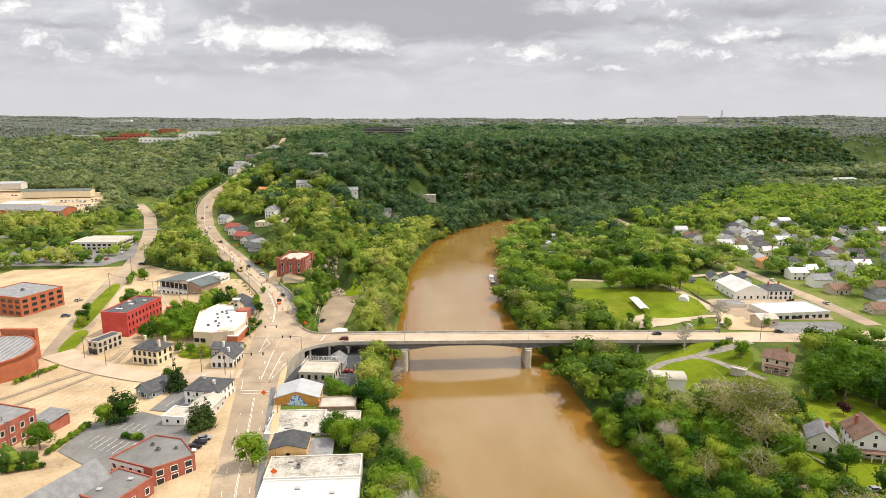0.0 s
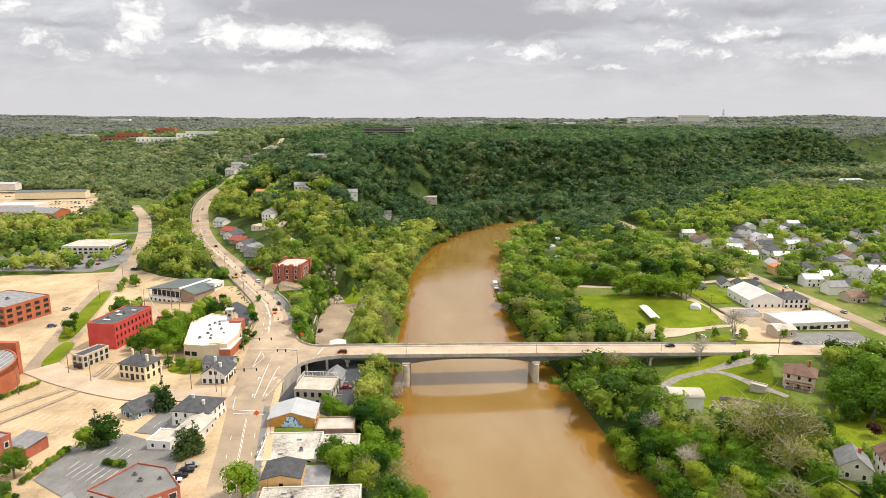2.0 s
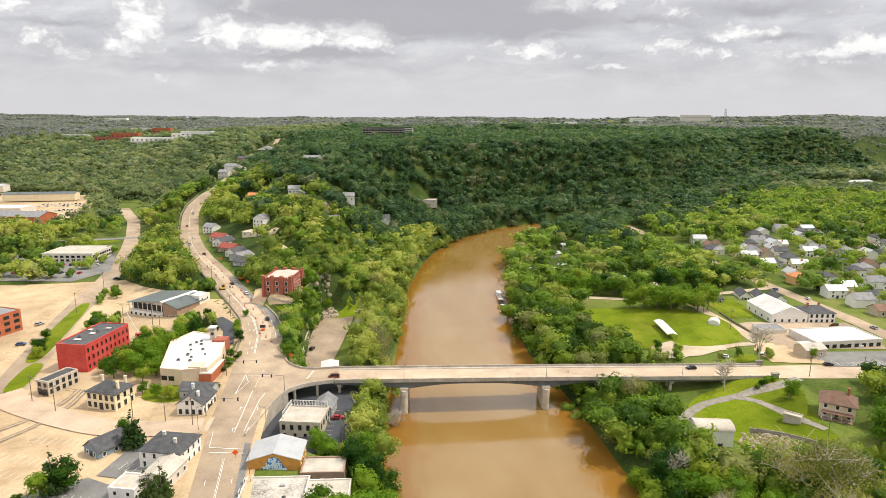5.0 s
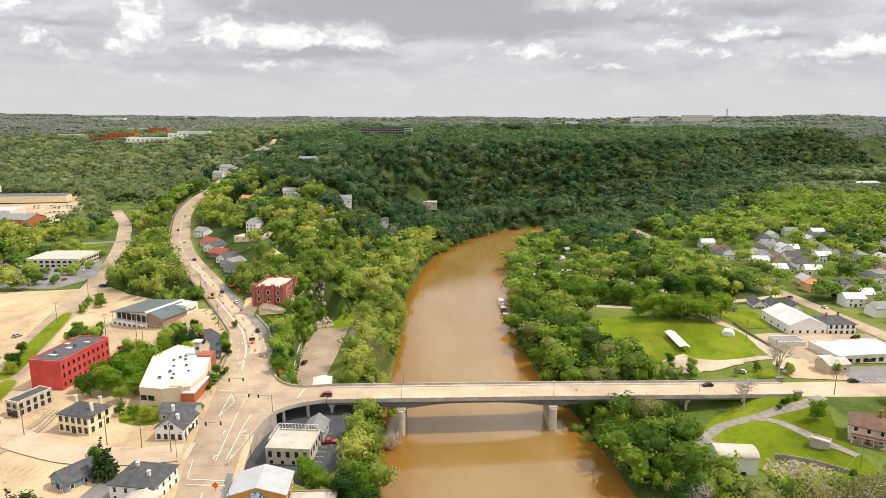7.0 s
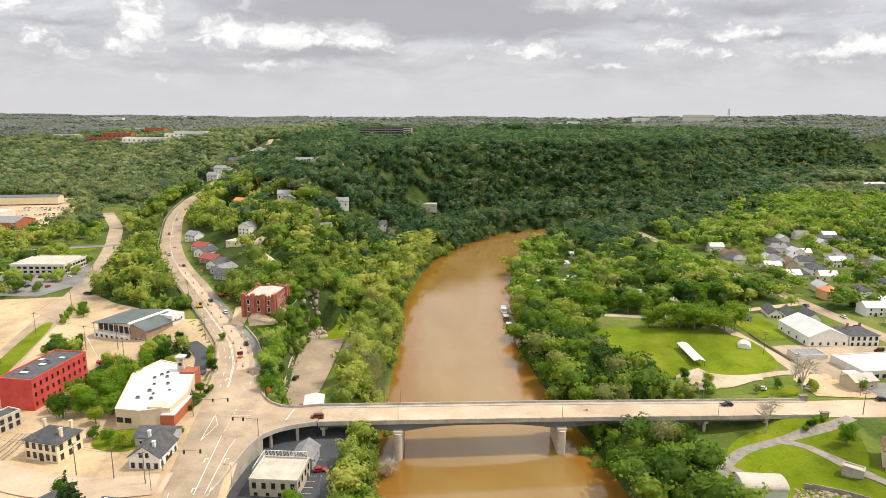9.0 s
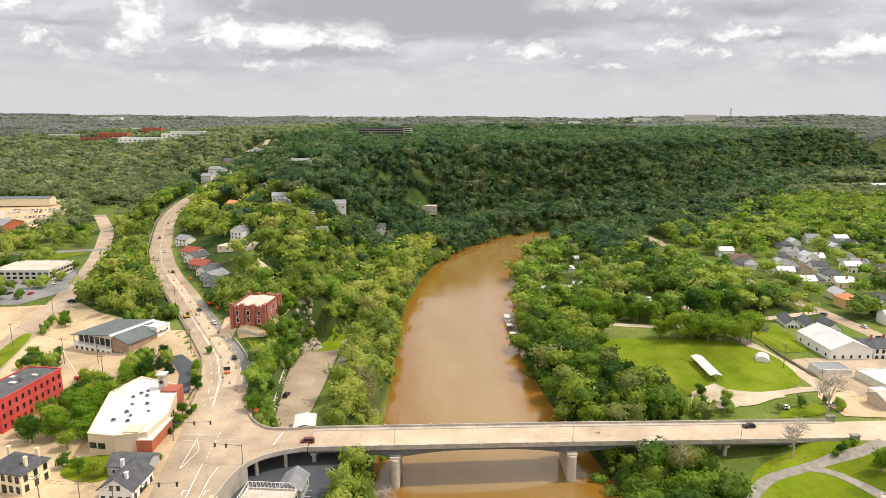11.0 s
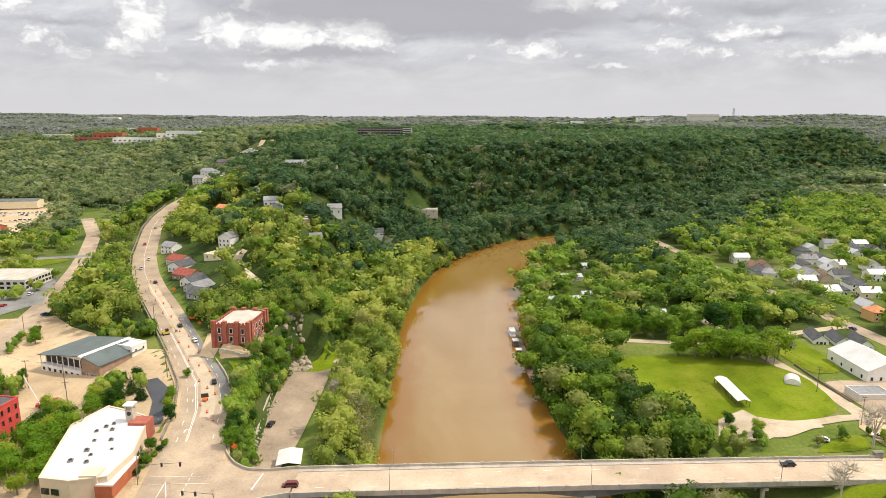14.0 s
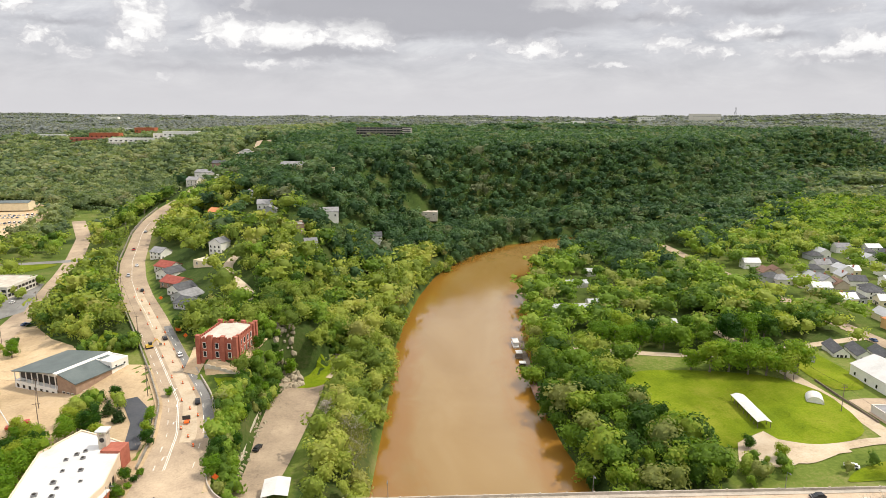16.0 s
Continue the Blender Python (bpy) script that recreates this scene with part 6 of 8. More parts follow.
part("cover", box(bmesh.new(), -5.5, -2.6, 2.9, 5.5, 2.6, 3.1), "roof_white", ob)
for u in (-5.2, 0.0, 5.2):
    for v in (-2.4, 2.4):
        part("post", rod(bmesh.new(), (u, v, -0.6), (u, v, 2.9), 0.07), "steel", ob)
building(173, 322.5, -5, 12, 11, 8, 4.2, "tansiding", "roof_tan", "gable_x", 1.8, 0.4, name="shed", label="tan building with weathered gabled roof", category="building", windows=[("F", 2, [2.0], 1.0, 1.2)])
building(165.5, 416, -6, -15, 12, 9, 3.2, "greysiding", "roof_dark", "hip", 2.4, label="grey single-storey house with dark hipped roof", windows=[("F", 3, [1.7], 1.0, 1.3)])
for i in range(3):
    building(188 + i * 9, 424 - i * 3.5, -6, -10, 7, 14, 3.0, "white", "roof_dark", "gable_y", 2.6, label="white cottage with dark gabled roof", group="row of white cottages", windows=[("F", 2, [1.6], 0.9, 1.3)], doors=[("F", 0)])
building(241, 458, -5, 6, 10, 10, 5.6, "orange_stucco", "roof_orange", "hip", 2.6, label="peach house with orange tile roof", windows=[("F", 3, [1.8, 4.4], 1.0, 1.4)])
building(712, 1150, -5, 14, 78, 22, 5, "roof_metal", "roof_metal", "gable_x", 2, name="warehouse", label="long pale metal warehouse among far trees", category="building")

# valley and hillside
building(-280, 509, -2, 1, 37, 30, 7.0, "offwhite", "roof_tan", "flat", name="office_building", label="long pale low office block with tan flat roof", category="building", windows=[("F", 9, [2.2, 5.0], 2.2, 1.3, "trim_dark"), ("R", 9, [2.2, 5.0], 2.2, 1.3, "trim_dark")])
building(-446, 678, -2, -7, 86, 26, 8, "brick_orange", "roof_grey", "gable_x", 4, name="depot_building", label="long depot hall with orange wall and grey roof", category="building", windows=[("F", 12, [3.0], 2.6, 1.6, "trim_dark")])
building(-492, 740, -1, 4, 48, 30, 6, "offwhite", "roof_white", "flat", name="depot_building", label="large depot hall with white roof", category="building")
building(-515, 842, 1, 10, 84, 18, 7, "cream", "roof_slate", "gable_x", 2, name="depot_building", label="long cream depot shed with green-grey roof", category="building")
building(-622, 826, 2, 10, 60, 24, 7, "tansiding", "roof_tan", "flat", name="depot_building", label="wide tan depot building", category="building")
building(-640, 905, 4, 8, 70, 18, 7, "offwhite", "roof_metal", "gable_x", 2, name="depot_building", label="pale depot shed under the wooded hill", category="building")
HILLSIDE = [(-187, 536, 13.5, -25, 10, 9, 5.6, "white", "roof_grey"), (-170, 508, 14.0, -28, 13, 11, 3.6, "offwhite", "roof_red"), (-163, 494, 14.0, -28, 11, 12, 4.2, "white", "roof_dark"),
            (-153, 478, 14.0, -28, 14, 11, 3.6, "brick_brown", "roof_red"), (-145, 466, 13.5, -28, 9, 12, 3.8, "white", "roof_dark"), (-138, 456, 13.0, -28, 12, 12, 3.4, "greysiding", "roof_grey"), (-132, 445, 12.5, -25, 13, 11, 3.4, "greysiding", "roof_dark"),
            (-141, 516, 24, -20, 9, 9, 7.5, "white", "roof_grey"), (-141, 499, 20, -24, 17, 10, 3.4, "cream", "roof_tan"), (-99, 541, 29, 20, 9, 9, 5.4, "brick_brown", "roof_white"), (-123, 566, 35, 5, 9, 9, 4.6, "greysiding", "roof_grey"), (-130, 580, 40, 10, 10, 8, 4.6, "white", "roof_grey"), (-168, 590, 24, -20, 10, 9, 4.4, "white", "roof_orange"),
            (-150, 610, 30, 10, 9, 10, 4.6, "white", "roof_grey"), (-90, 606, 42, 12, 15, 10, 5.2, "white", "roof_grey"), (-88, 531, 30, 20, 8, 7, 3.6, "offwhite", "roof_grey"), (-249, 792, 44, -10, 22, 12, 9, "white", "roof_grey"), (-252, 764, 40, -10, 12, 10, 7, "offwhite", "roof_grey"), (-212, 760, 44, 5, 14, 10, 7, "offwhite", "roof_dark"), (-105, 690, 58, 8, 12, 9, 4, "cream", "roof_tan"), (-190, 650, 30, 0, 10, 10, 5, "white", "roof_grey"),
            (-205, 720, 37, 5, 10, 12, 5.5, "white", "roof_dark"), (-225, 790, 46, 5, 12, 12, 6, "white", "roof_grey"), (-215, 800, 46, 0, 10, 10, 6, "offwhite", "roof_dark"), (-190, 780, 46, 0, 11, 10, 5, "white", "roof_grey"),
            (-255, 850, 49, 0, 16, 12, 8, "brick_brown", "roof_dark"), (-235, 880, 52, 0, 12, 12, 7, "white", "roof_grey"), (-160, 700, 44, 12, 10, 10, 4, "white", "roof_dark"), (-132, 690, 60, 4, 26, 9, 4.5, "cream", "roof_grey"), (-60, 640, 51, 10, 13, 10, 4, "white", "roof_dark"), (-20, 742, 58, 0, 22, 12, 4, "stone", "roof_tan")]
for hx, hy, hz, hr, hw, hd, hh, wm, rm in HILLSIDE:
    zz = h1(hx, hy) - 1.4
    hh = 0.9 * hh
    flat = rm in ("roof_tan", "roof_white")
    wl = {"white": "white", "offwhite": "aged white", "brick_brown": "brown brick", "greysiding": "grey", "cream": "cream", "stone": "stone"}[wm]
    rl = {"roof_grey": "grey shingle", "roof_dark": "dark shingle", "roof_red": "rusty red", "roof_orange": "orange tile", "roof_white": "white flat", "roof_tan": "tan flat"}[rm]
    building(hx, hy, zz, hr, hw, hd, hh, wm, rm, "flat" if flat else ("gable_x" if hw > hd else "gable_y"), 2.6, 0.4, label=f"{wl} house with {rl} roof on the wooded hillside", group="hillside houses",
             windows=[("F", 3, [1.7], 1.0, 1.4), ("R", 3, [1.7], 1.0, 1.4)] + ([("F", 3, [4.3], 1.0, 1.4)] if hh > 5 else []), sunk=5)
    FOOT[-1] = (hx + 0.012 * hx, hy - 7, FOOT[-1][2] + 4.5)

# suburb on the far bank: rows of houses, copied from a few built once
proto = []
for k, (wm, rm, sh, w, d, h, r) in enumerate((("white", "roof_dark", "gable_y", 8, 12, 4.2, 3.0), ("offwhite", "roof_grey", "hip", 10, 11, 4.0, 2.8), ("tansiding", "roof_brown", "gable_x", 12, 9, 3.6, 2.8), ("white", "roof_grey", "gable_y", 9, 12, 5.4, 3.0),
                                               ("white", "roof_metal", "gable_x", 12, 9, 5.4, 2.6), ("white", "roof_dark", "hip", 11, 10, 5.2, 2.6), ("cream", "roof_metal", "gable_y", 8, 12, 4.0, 3.0), ("greysiding", "roof_dark", "hip", 10, 12, 4.2, 2.8))):
    wl = ("white", "aged white", "tan", "two-storey white", "white", "broad white", "cream", "grey")[k]
    rl = ("dark", "grey", "brown", "grey", "pale metal", "dark", "pale metal", "dark")[k]
    sp = ((262, 330), (262, 352), (252, 388), (250, 405), (246, 425), (268, 415), (262, 440), (270, 375))[k]
    proto.append(building(sp[0], sp[1], -5.2, (90, 85, 4, 92, 0, 88, 90, 95)[k], w, d, h, wm, rm, sh, r, 0.45, label=f"{wl} suburban house with {rl} roof", group="suburban houses",
                          windows=[("F", 2, [1.7], 1.1, 1.5), ("R", 2, [1.7], 1.1, 1.5)] + ([("F", 2, [4.2], 1.0, 1.3)] if h > 5 else []), doors=[("F", 0)], chimneys=[(1.5, 1.5, h + r + 0.5, "brick_red")] if k % 3 == 0 else []))
rnd = random.Random(21)
for row in range(13):
    for col in range(12):
        hx = 150 + col * 27 + row * 6 + rnd.uniform(-5, 5)
        hy = 452 + row * 26 + rnd.uniform(-5, 5)
        if abs(hx - np.interp(hy, [378, 500, 700], [228, 212, 190])) < 12 or hx < 212 + max(0, hy - 560) * 0.9 or hy > 668 or rnd.random() < 0.30:
            continue
        if hx > 470 or any(math.hypot(hx - f[0], hy - f[1]) < 13 for f in FOOT):
            continue
        copy_thing(proto[rnd.randrange(8)], pose(hx, hy, -5.2, 0, 0, rnd.choice((0, 90, 180, 270)) + rnd.uniform(-6, 6)))
        FOOT.append((hx, hy - 5, 10.5))
for hx, hy in ((262, 462), (246, 474), (332, 496), (320, 468), (300, 452), (344, 541), (320, 540), (278, 565), (300, 548), (262, 545), (254, 560), (268, 585), (240, 548), (225, 560), (285, 340), (290, 362), (310, 345), (285, 395), (305, 400), (290, 430), (320, 420), (250, 345), (330, 380), (345, 350), (345, 415), (229, 600), (238, 580), (241, 530), (254, 548), (280, 596), (347, 648), (293, 582), (383, 626), (388, 585), (310, 495), (252, 512), (268, 520), (330, 620), (306, 640), (410, 610), (365, 560), (345, 585), (372, 530)):
    copy_thing(proto[rnd.randrange(8)], pose(hx, hy, -5.2, 0, 0, rnd.choice((0, 90, 180, 270)) + rnd.uniform(-6, 6)))
    FOOT.append((hx, hy - 5, 11))
for hx, hy, w, d in ((75, 500, 26, 12), (92, 512, 10, 8), (88, 560, 18, 9), (110, 590, 14, 9), (118, 468, 16, 7)):
    building(hx, hy, h1(hx, hy), 4, w, d, 3.4, "offwhite", "roof_metal", "gable_x", 1.4, name="park_building", label="low pale building with metal roof among trees", category="building")

# far landmarks on the hills
ob = building(-97, 1140, h1(-97, 1140) + 7, -4, 84, 26, 18, "concrete_dark", "roof_dark", "flat", name="office_tower", label="long dark glass and concrete office block above the woods", category="building",
              windows=[("F", 16, [6, 10, 14, 18], 4.2, 2.0, "trim_dark")], sunk=8)
part("stair_tower", box(bmesh.new(), 30, -14.5, -4, 43, -12.5, 20), "offwhite", ob, "pale end bay")
for k in range(6):
    part("floor_band", box(bmesh.new(), 30, -14.9, 3 + k * 3, 43, -14.45, 4.4 + k * 3), "trim_dark", ob)
for hx, hy, w, d, h, wm, rm in ((-604, 1400, 112, 26, 9, "white", "roof_white"), (-560, 1425, 50, 24, 10, "offwhite", "roof_white"), (-528, 1416, 66, 26, 13, "white", "roof_white"), (-640, 1380, 34, 18, 7, "offwhite", "roof_tan"), (-736, 1452, 64, 24, 9, "brick_red", "roof_red"), (-722, 1496, 60, 24, 13, "brick_orange", "roof_red"),
                                (-690, 1613, 44, 24, 14, "brick_orange", "roof_tan"), (-730, 1640, 36, 20, 10, "white", "roof_grey"), (-770, 1650, 30, 20, 8, "offwhite", "roof_white"), (-858, 1535, 62, 16, 6, "white", "roof_white"),
                                (393, 2193, 74, 22, 8, "white", "roof_white"), (430, 2230, 40, 18, 12, "white", "roof_white"), (1311, 3409, 150, 40, 24, "offwhite", "roof_white"), (150, 3200, 80, 30, 9, "white", "roof_white"), (860, 2900, 70, 30, 9, "white", "roof_white"), (-1500, 3000, 90, 30, 10, "white", "roof_white"), (-300, 3300, 60, 30, 10, "white", "roof_grey")):
    building(hx, hy, h1(hx, hy) + (7.5 if hy < 2000 else 7), 5, w, d, h, wm, rm, "flat", name="institution_building", label=("red brick" if "brick" in wm else "pale") + " large institutional building on the far hills", category="building",
             windows=[("F", max(4, int(w / 9)), [h * 0.5], 3.2, 2.0, "trim_dark")], sunk=12)


def lattice_mast(x, y, z, h):
    ob = thing("radio_mast", pose(x, y, z), "tall grey lattice mast on the far ridge", "mast")
    for sx, sy in ((-1, -1), (1, -1), (1, 1), (-1, 1)):
        part("leg", rod(bmesh.new(), (sx * 7, sy * 7, 0), (sx * 1.6, sy * 1.6, h), 0.5, 0.4), "steel", ob)
    for k in range(8):
        a, b = 7 - 5.4 * k / 8, 7 - 5.4 * (k + 1) / 8
        z0, z1 = h * k / 8, h * (k + 1) / 8
        for s in (-1, 1):
            part("brace", rod(bmesh.new(), (-a, s * a, z0), (b, s * b, z1), 0.2), "steel", ob)
            part("brace", rod(bmesh.new(), (a, s * a, z0), (-b, s * b, z1), 0.2), "steel", ob)


lattice_mast(1470, 3420, h1(1470, 3420), 62)

# ---- trees ----
OPEN = [p for _, p, _ in LAWNS] + [p for p, _, _ in LOTS] + [TOWN] + [
    [(-262, 430), (-232, 430), (-236, 560), (-262, 600), (-300, 600)], [(-196, 548), (-172, 500), (-126, 434), (-112, 436), (-122, 462), (-150, 500), (-182, 556)], [(150, 300), (260, 300), (260, 318), (215, 332), (215, 360), (160, 420), (150, 420)],
    [(88, 227), (104, 227), (105, 245), (88, 245)], [(135, 240), (165, 246), (165, 300), (130, 300)], [(56, 282), (165, 286), (165, 314), (56, 309)], [(-48, 276), (-6, 277), (-6, 299), (-48, 297)],
    *[[(kx + krx * math.cos(0.785 * k), ky + kry * math.sin(0.785 * k)) for k in range(8)] for kx, ky, krx, kry, _ in KNOLLS],
    [(610, 1080), (840, 1080), (860, 1190), (620, 1200)],
    [(-300, 980), (-220, 960), (-215, 1080), (-290, 1090)], [(-120, 985), (-40, 990), (-40, 1050), (-130, 1040)], [(660, 1060), (760, 1060), (760, 1140), (640, 1130)], 
    [(200, 1500), (420, 1500), (430, 1640), (180, 1650)], [(-600, 1500), (-420, 1480), (-420, 1560), (-600, 1580)]]
LINES = [STREET, EAST_STREET, SIDE_STREET, FAR_STREET, PARK_ROAD, VALLEY_ROAD, CROSS_VALLEY, LOT_ROAD, HILL_LANE]


def inside(x, y, poly):
    r = np.zeros(x.shape, bool)
    for i, (ax, ay) in enumerate(poly):
        bx, by = poly[i - 1]
        if ay == by:
            continue
        r ^= ((ay > y) != (by > y)) & (x < (bx - ax) * (y - ay) / (by - ay) + ax)
    return r


def tree_mask(x, y, rs):
    """Where trees stand, thinned by kind of ground."""
    dens = wood_cover(x, y)
    ok = rs.rand(*x.shape) < dens
    for p in OPEN:
        ok &= ~inside(x, y, p)
    for ln in LINES:
        dd, _, (hw,) = near_line(x, y, ln, [[q[3] for q in ln]])
        ok &= dd > hw + 4.0 + 2.0 * (y > 560)
    for fx, fy, fr in FOOT:
        ok &= (x - fx) ** 2 + (y - fy) ** 2 > (fr + 1.5) ** 2
    ok &= np.abs(x) < 120 + 0.78 * y
    return ok


def leaf_cards(rs, lobes, count, size, squash=0.85, loose=0.36):
    """Many small tilted leaf clumps on the shells of several lobes: corner points and quads."""
    tot = sum(l[3] ** 2 for l in lobes)
    co = []
    for lx, ly, lz, lr in lobes:
        n = max(1, int(count * lr * lr / tot))
        v = rs.normal(size=(n, 3))
        v[:, 2] = v[:, 2] * 0.8 + 0.32
        v /= np.linalg.norm(v, axis=1)[:, None]
        c = np.array([lx, ly, lz]) + v * np.array([1, 1, squash]) * (lr * rs.uniform(0.80 - 0.14 * (loose > 0.4), 1.05, n))[:, None]
        nn = v * (1.36 - loose) + rs.normal(size=(n, 3)) * loose + np.array([0, 0, loose * 0.8])
        nn /= np.linalg.norm(nn, axis=1)[:, None]
        t = np.cross(nn, rs.normal(size=(n, 3)))
        t /= np.linalg.norm(t, axis=1)[:, None]
        b = np.cross(nn, t)
        s = size * rs.uniform(0.6, 1.25, n)[:, None]
        k = rs.uniform(0.55, 1.0, (n, 1))
        co.append(np.stack([c - t * s, c - b * s * k + nn * s * 0.15, c + t * s, c + b * s * k + nn * s * 0.15], 1))
    co = np.concatenate(co)
    return co.reshape(-1, 3), np.arange(len(co) * 4).reshape(-1, 4)


def core(rs, lobes, shrink=0.6):
    """Low inner bodies that close the crown."""
    vs, fs = [], []
    for lx, ly, lz, lr in lobes:
        r = lr * shrink
        base = len(vs)
        ring = 6
        vs.append((lx, ly, lz + r * 0.85))
        for zz, rr in ((0.45, 0.85), (-0.25, 0.95)):
            for i in range(ring):
                a = 6.2832 * (i + rs.rand() * 0.5) / ring
                vs.append((lx + r * rr * math.cos(a), ly + r * rr * math.sin(a), lz + r * zz))
        vs.append((lx, ly, lz - r * 0.7))
        for i in range(ring):
            j = (i + 1) % ring
            fs.append((base, base + 1 + i, base + 1 + j, base + 1 + j))
            fs.append((base + 1 + i, base + 7 + i, base + 7 + j, base + 1 + j))
            fs.append((base + 7 + i, base + 13, base + 13, base + 7 + j))
    return np.array(vs, float), fs


def hull(lobes, rs, around=12, rows=6, shrink=0.82, floor_=-0.62):
    """Lumpy closed crown body: the outer reach of all lobes seen from the main one."""
    cx, cy, cz, cr = lobes[0]
    rest_ = np.array(lobes, float)
    cs = rest_[:, :3] - np.array([cx, cy, cz])
    vs, fs = [(cx, cy, cz + cr * shrink)], []
    for k in range(rows):
        el = math.pi / 2 - (k + 1) / rows * (math.pi / 2 - math.asin(floor_))
        for i in range(around):
            az = 6.2832 * (i + 0.5 * (k % 2)) / around
            d = np.array([math.cos(az) * math.cos(el), math.sin(az) * math.cos(el), math.sin(el)])
            dc = cs @ d
            disc = rest_[:, 3] ** 2 - (cs ** 2).sum(1) + dc ** 2
            reach = np.where(disc > 0, dc + np.sqrt(np.maximum(disc, 0)), 0).max() * shrink * rs.uniform(0.80, 1.16)
            vs.append((cx + d[0] * reach, cy + d[1] * reach, cz + d[2] * reach * 0.95))
    top = max(v[2] for v in vs[1:1 + around])
    vs[0] = (cx, cy, max(vs[0][2], top))
    for i in range(around):
        j = (i + 1) % around
        fs.append((0, 1 + i, 1 + j, 1 + j))
        for k in range(rows - 1):
            a, b = 1 + k * around, 1 + (k + 1) * around
            fs.append((a + i, b + i, b + j, a + j))
    return np.array(vs, float), fs


def make_lobes(rs, n, radius, height_, low, heart=0.78, reach=(0.42, 0.62)):
    out = [(0, 0, low + (height_ - low) * 0.55, radius * heart)]
    for i in range(n):
        a = 6.2832 * (i + rs.rand() * 0.7) / n
        q = rs.uniform(0.35, 0.66) * radius
        out.append((q * math.cos(a), q * math.sin(a), low + (height_ - low) * rs.uniform(0.25, 0.8), radius * rs.uniform(*reach)))
    return out


def crown_mesh(name, rs, lobes, count, size, mat, solid=True):
    co, q = leaf_cards(rs, lobes, count, size)
    cv, cf = core(rs, lobes) if solid else ([], [])
    me = bpy.data.meshes.new(name)
    tri = [f for f in cf]
    bm = bmesh.new()
    vv = [bm.verts.new(p) for p in cv]
    for f in tri:
        idx = list(dict.fromkeys(f))
        bm.faces.new([vv[i] for i in idx])
    for a in range(0, len(co), 4):
        bm.faces.new([bm.verts.new(p) for p in co[a:a + 4]])
    bm.to_mesh(me)
    bm.free()
    me.materials.append(M[mat])
    return me


def trunk_mesh(rs, h, r, lobes, mat, twigs=0):
    bm = bmesh.new()
    fork = h * 0.34
    rod(bm, (0, 0, -1.5), (rs.normal() * 0.15, rs.normal() * 0.15, fork), r, r * 0.75, 8)
    for lx, ly, lz, lr in lobes[:8]:
        mid = Vector((lx * 0.45, ly * 0.45, fork + (lz - fork) * 0.55))
        rod(bm, (0, 0, fork - 0.3), mid, r * 0.55, r * 0.34, 6)
        rod(bm, mid, (lx, ly, lz), r * 0.34, r * 0.14, 5)
        for _ in range(twigs):
            v = rs.normal(size=3)
            v[2] = abs(v[2]) * 0.8
            v = v / np.linalg.norm(v) * lr * rs.uniform(0.8, 1.25)
            rod(bm, (lx, ly, lz), (lx + v[0], ly + v[1], lz + v[2]), r * 0.22, r * 0.09, 4)
            w = v * 0.6
            u = rs.normal(size=3) * lr * 0.45
            rod(bm, (lx + w[0], ly + w[1], lz + w[2]), (lx + w[0] + u[0], ly + w[1] + u[1], lz + w[2] + abs(u[2])), r * 0.14, r * 0.06, 3)
    return mesh_of("trunk", bm, mat)


def tree_kind(seed, n, radius, h, low, count, size, mat, bark, label, category="tree", twigs=0, group="riverside trees", name="tree"):
    rs = np.random.RandomState(seed)
    lobes = make_lobes(rs, n, radius, h, low)
    ob = thing(name, pose(0, 0, -400), label, category, group)
    shared("trunk", trunk_mesh(rs, h, (0.024 if twigs else 0.033) * h, lobes, bark, twigs), ob, Matrix())
    if count:
        shared("crown", crown_mesh("crown", rs, lobes, count, size, mat, twigs == 0), ob, Matrix())
    return ob


def conifer_kind(seed, radius, h, count, mat, label):
    rs = np.random.RandomState(seed)
    lobes = []
    for k in range(9):
        f = k / 8
        z, r = h * (0.12 + 0.82 * f), radius * (1 - f) ** 0.85 + 0.25
        m = max(1, int(6 * (1 - f)))
        for i in range(m):
            a = 6.2832 * (i + rs.rand()) / m
            lobes.append((0.55 * r * math.cos(a), 0.55 * r * math.sin(a), z, 0.5 * r + 0.12))
    ob = thing("tree", pose(0, 0, -400), label, "tree", "evergreen trees")
    shared("trunk", mesh_of("trunk", rod(bmesh.new(), (0, 0, -1), (0, 0, h * 0.8), 0.3, 0.08, 8), "bark"), ob, Matrix())
    shared("crown", crown_mesh("crown", rs, lobes, count, 0.42, mat), ob, Matrix())
    return ob


KINDS = [tree_kind(31 + k, 9 + k % 3, 4.6 + 0.5 * (k % 3), 12.0 + 1.4 * (k % 2), 0.6, 1500, 0.33, "leaf_thing", "bark", ("full green broadleaf tree with a rounded crown", "dense green tree with an uneven crown", "tall leafy green tree", "spreading bright green tree", "broad green bank tree")[k]) for k in range(5)]
PALE = [tree_kind(51 + k, 9, 6.8, 15.5, 3.4, 1700, 0.27, "leaf_pale", "bark_pale", "tall pale sycamore with thin new leaves and bare limbs", twigs=5) for k in range(2)]
BARE = tree_kind(61, 8, 5.0, 13.0, 4.0, 0, 0.4, "leaf_pale", "bark_pale", "almost bare tree with thin grey twigs", twigs=20)
CONIFER = [conifer_kind(71, 3.5, 15.0, 760, "leaf_dark", "dense dark green conifer"), conifer_kind(72, 2.6, 9.5, 520, "leaf_dark", "dark green pointed cedar")]
PLUM = tree_kind(81, 5, 3.0, 6.0, 1.4, 380, 0.42, "leaf_red", "bark", "small dark red plum tree", group="garden trees")
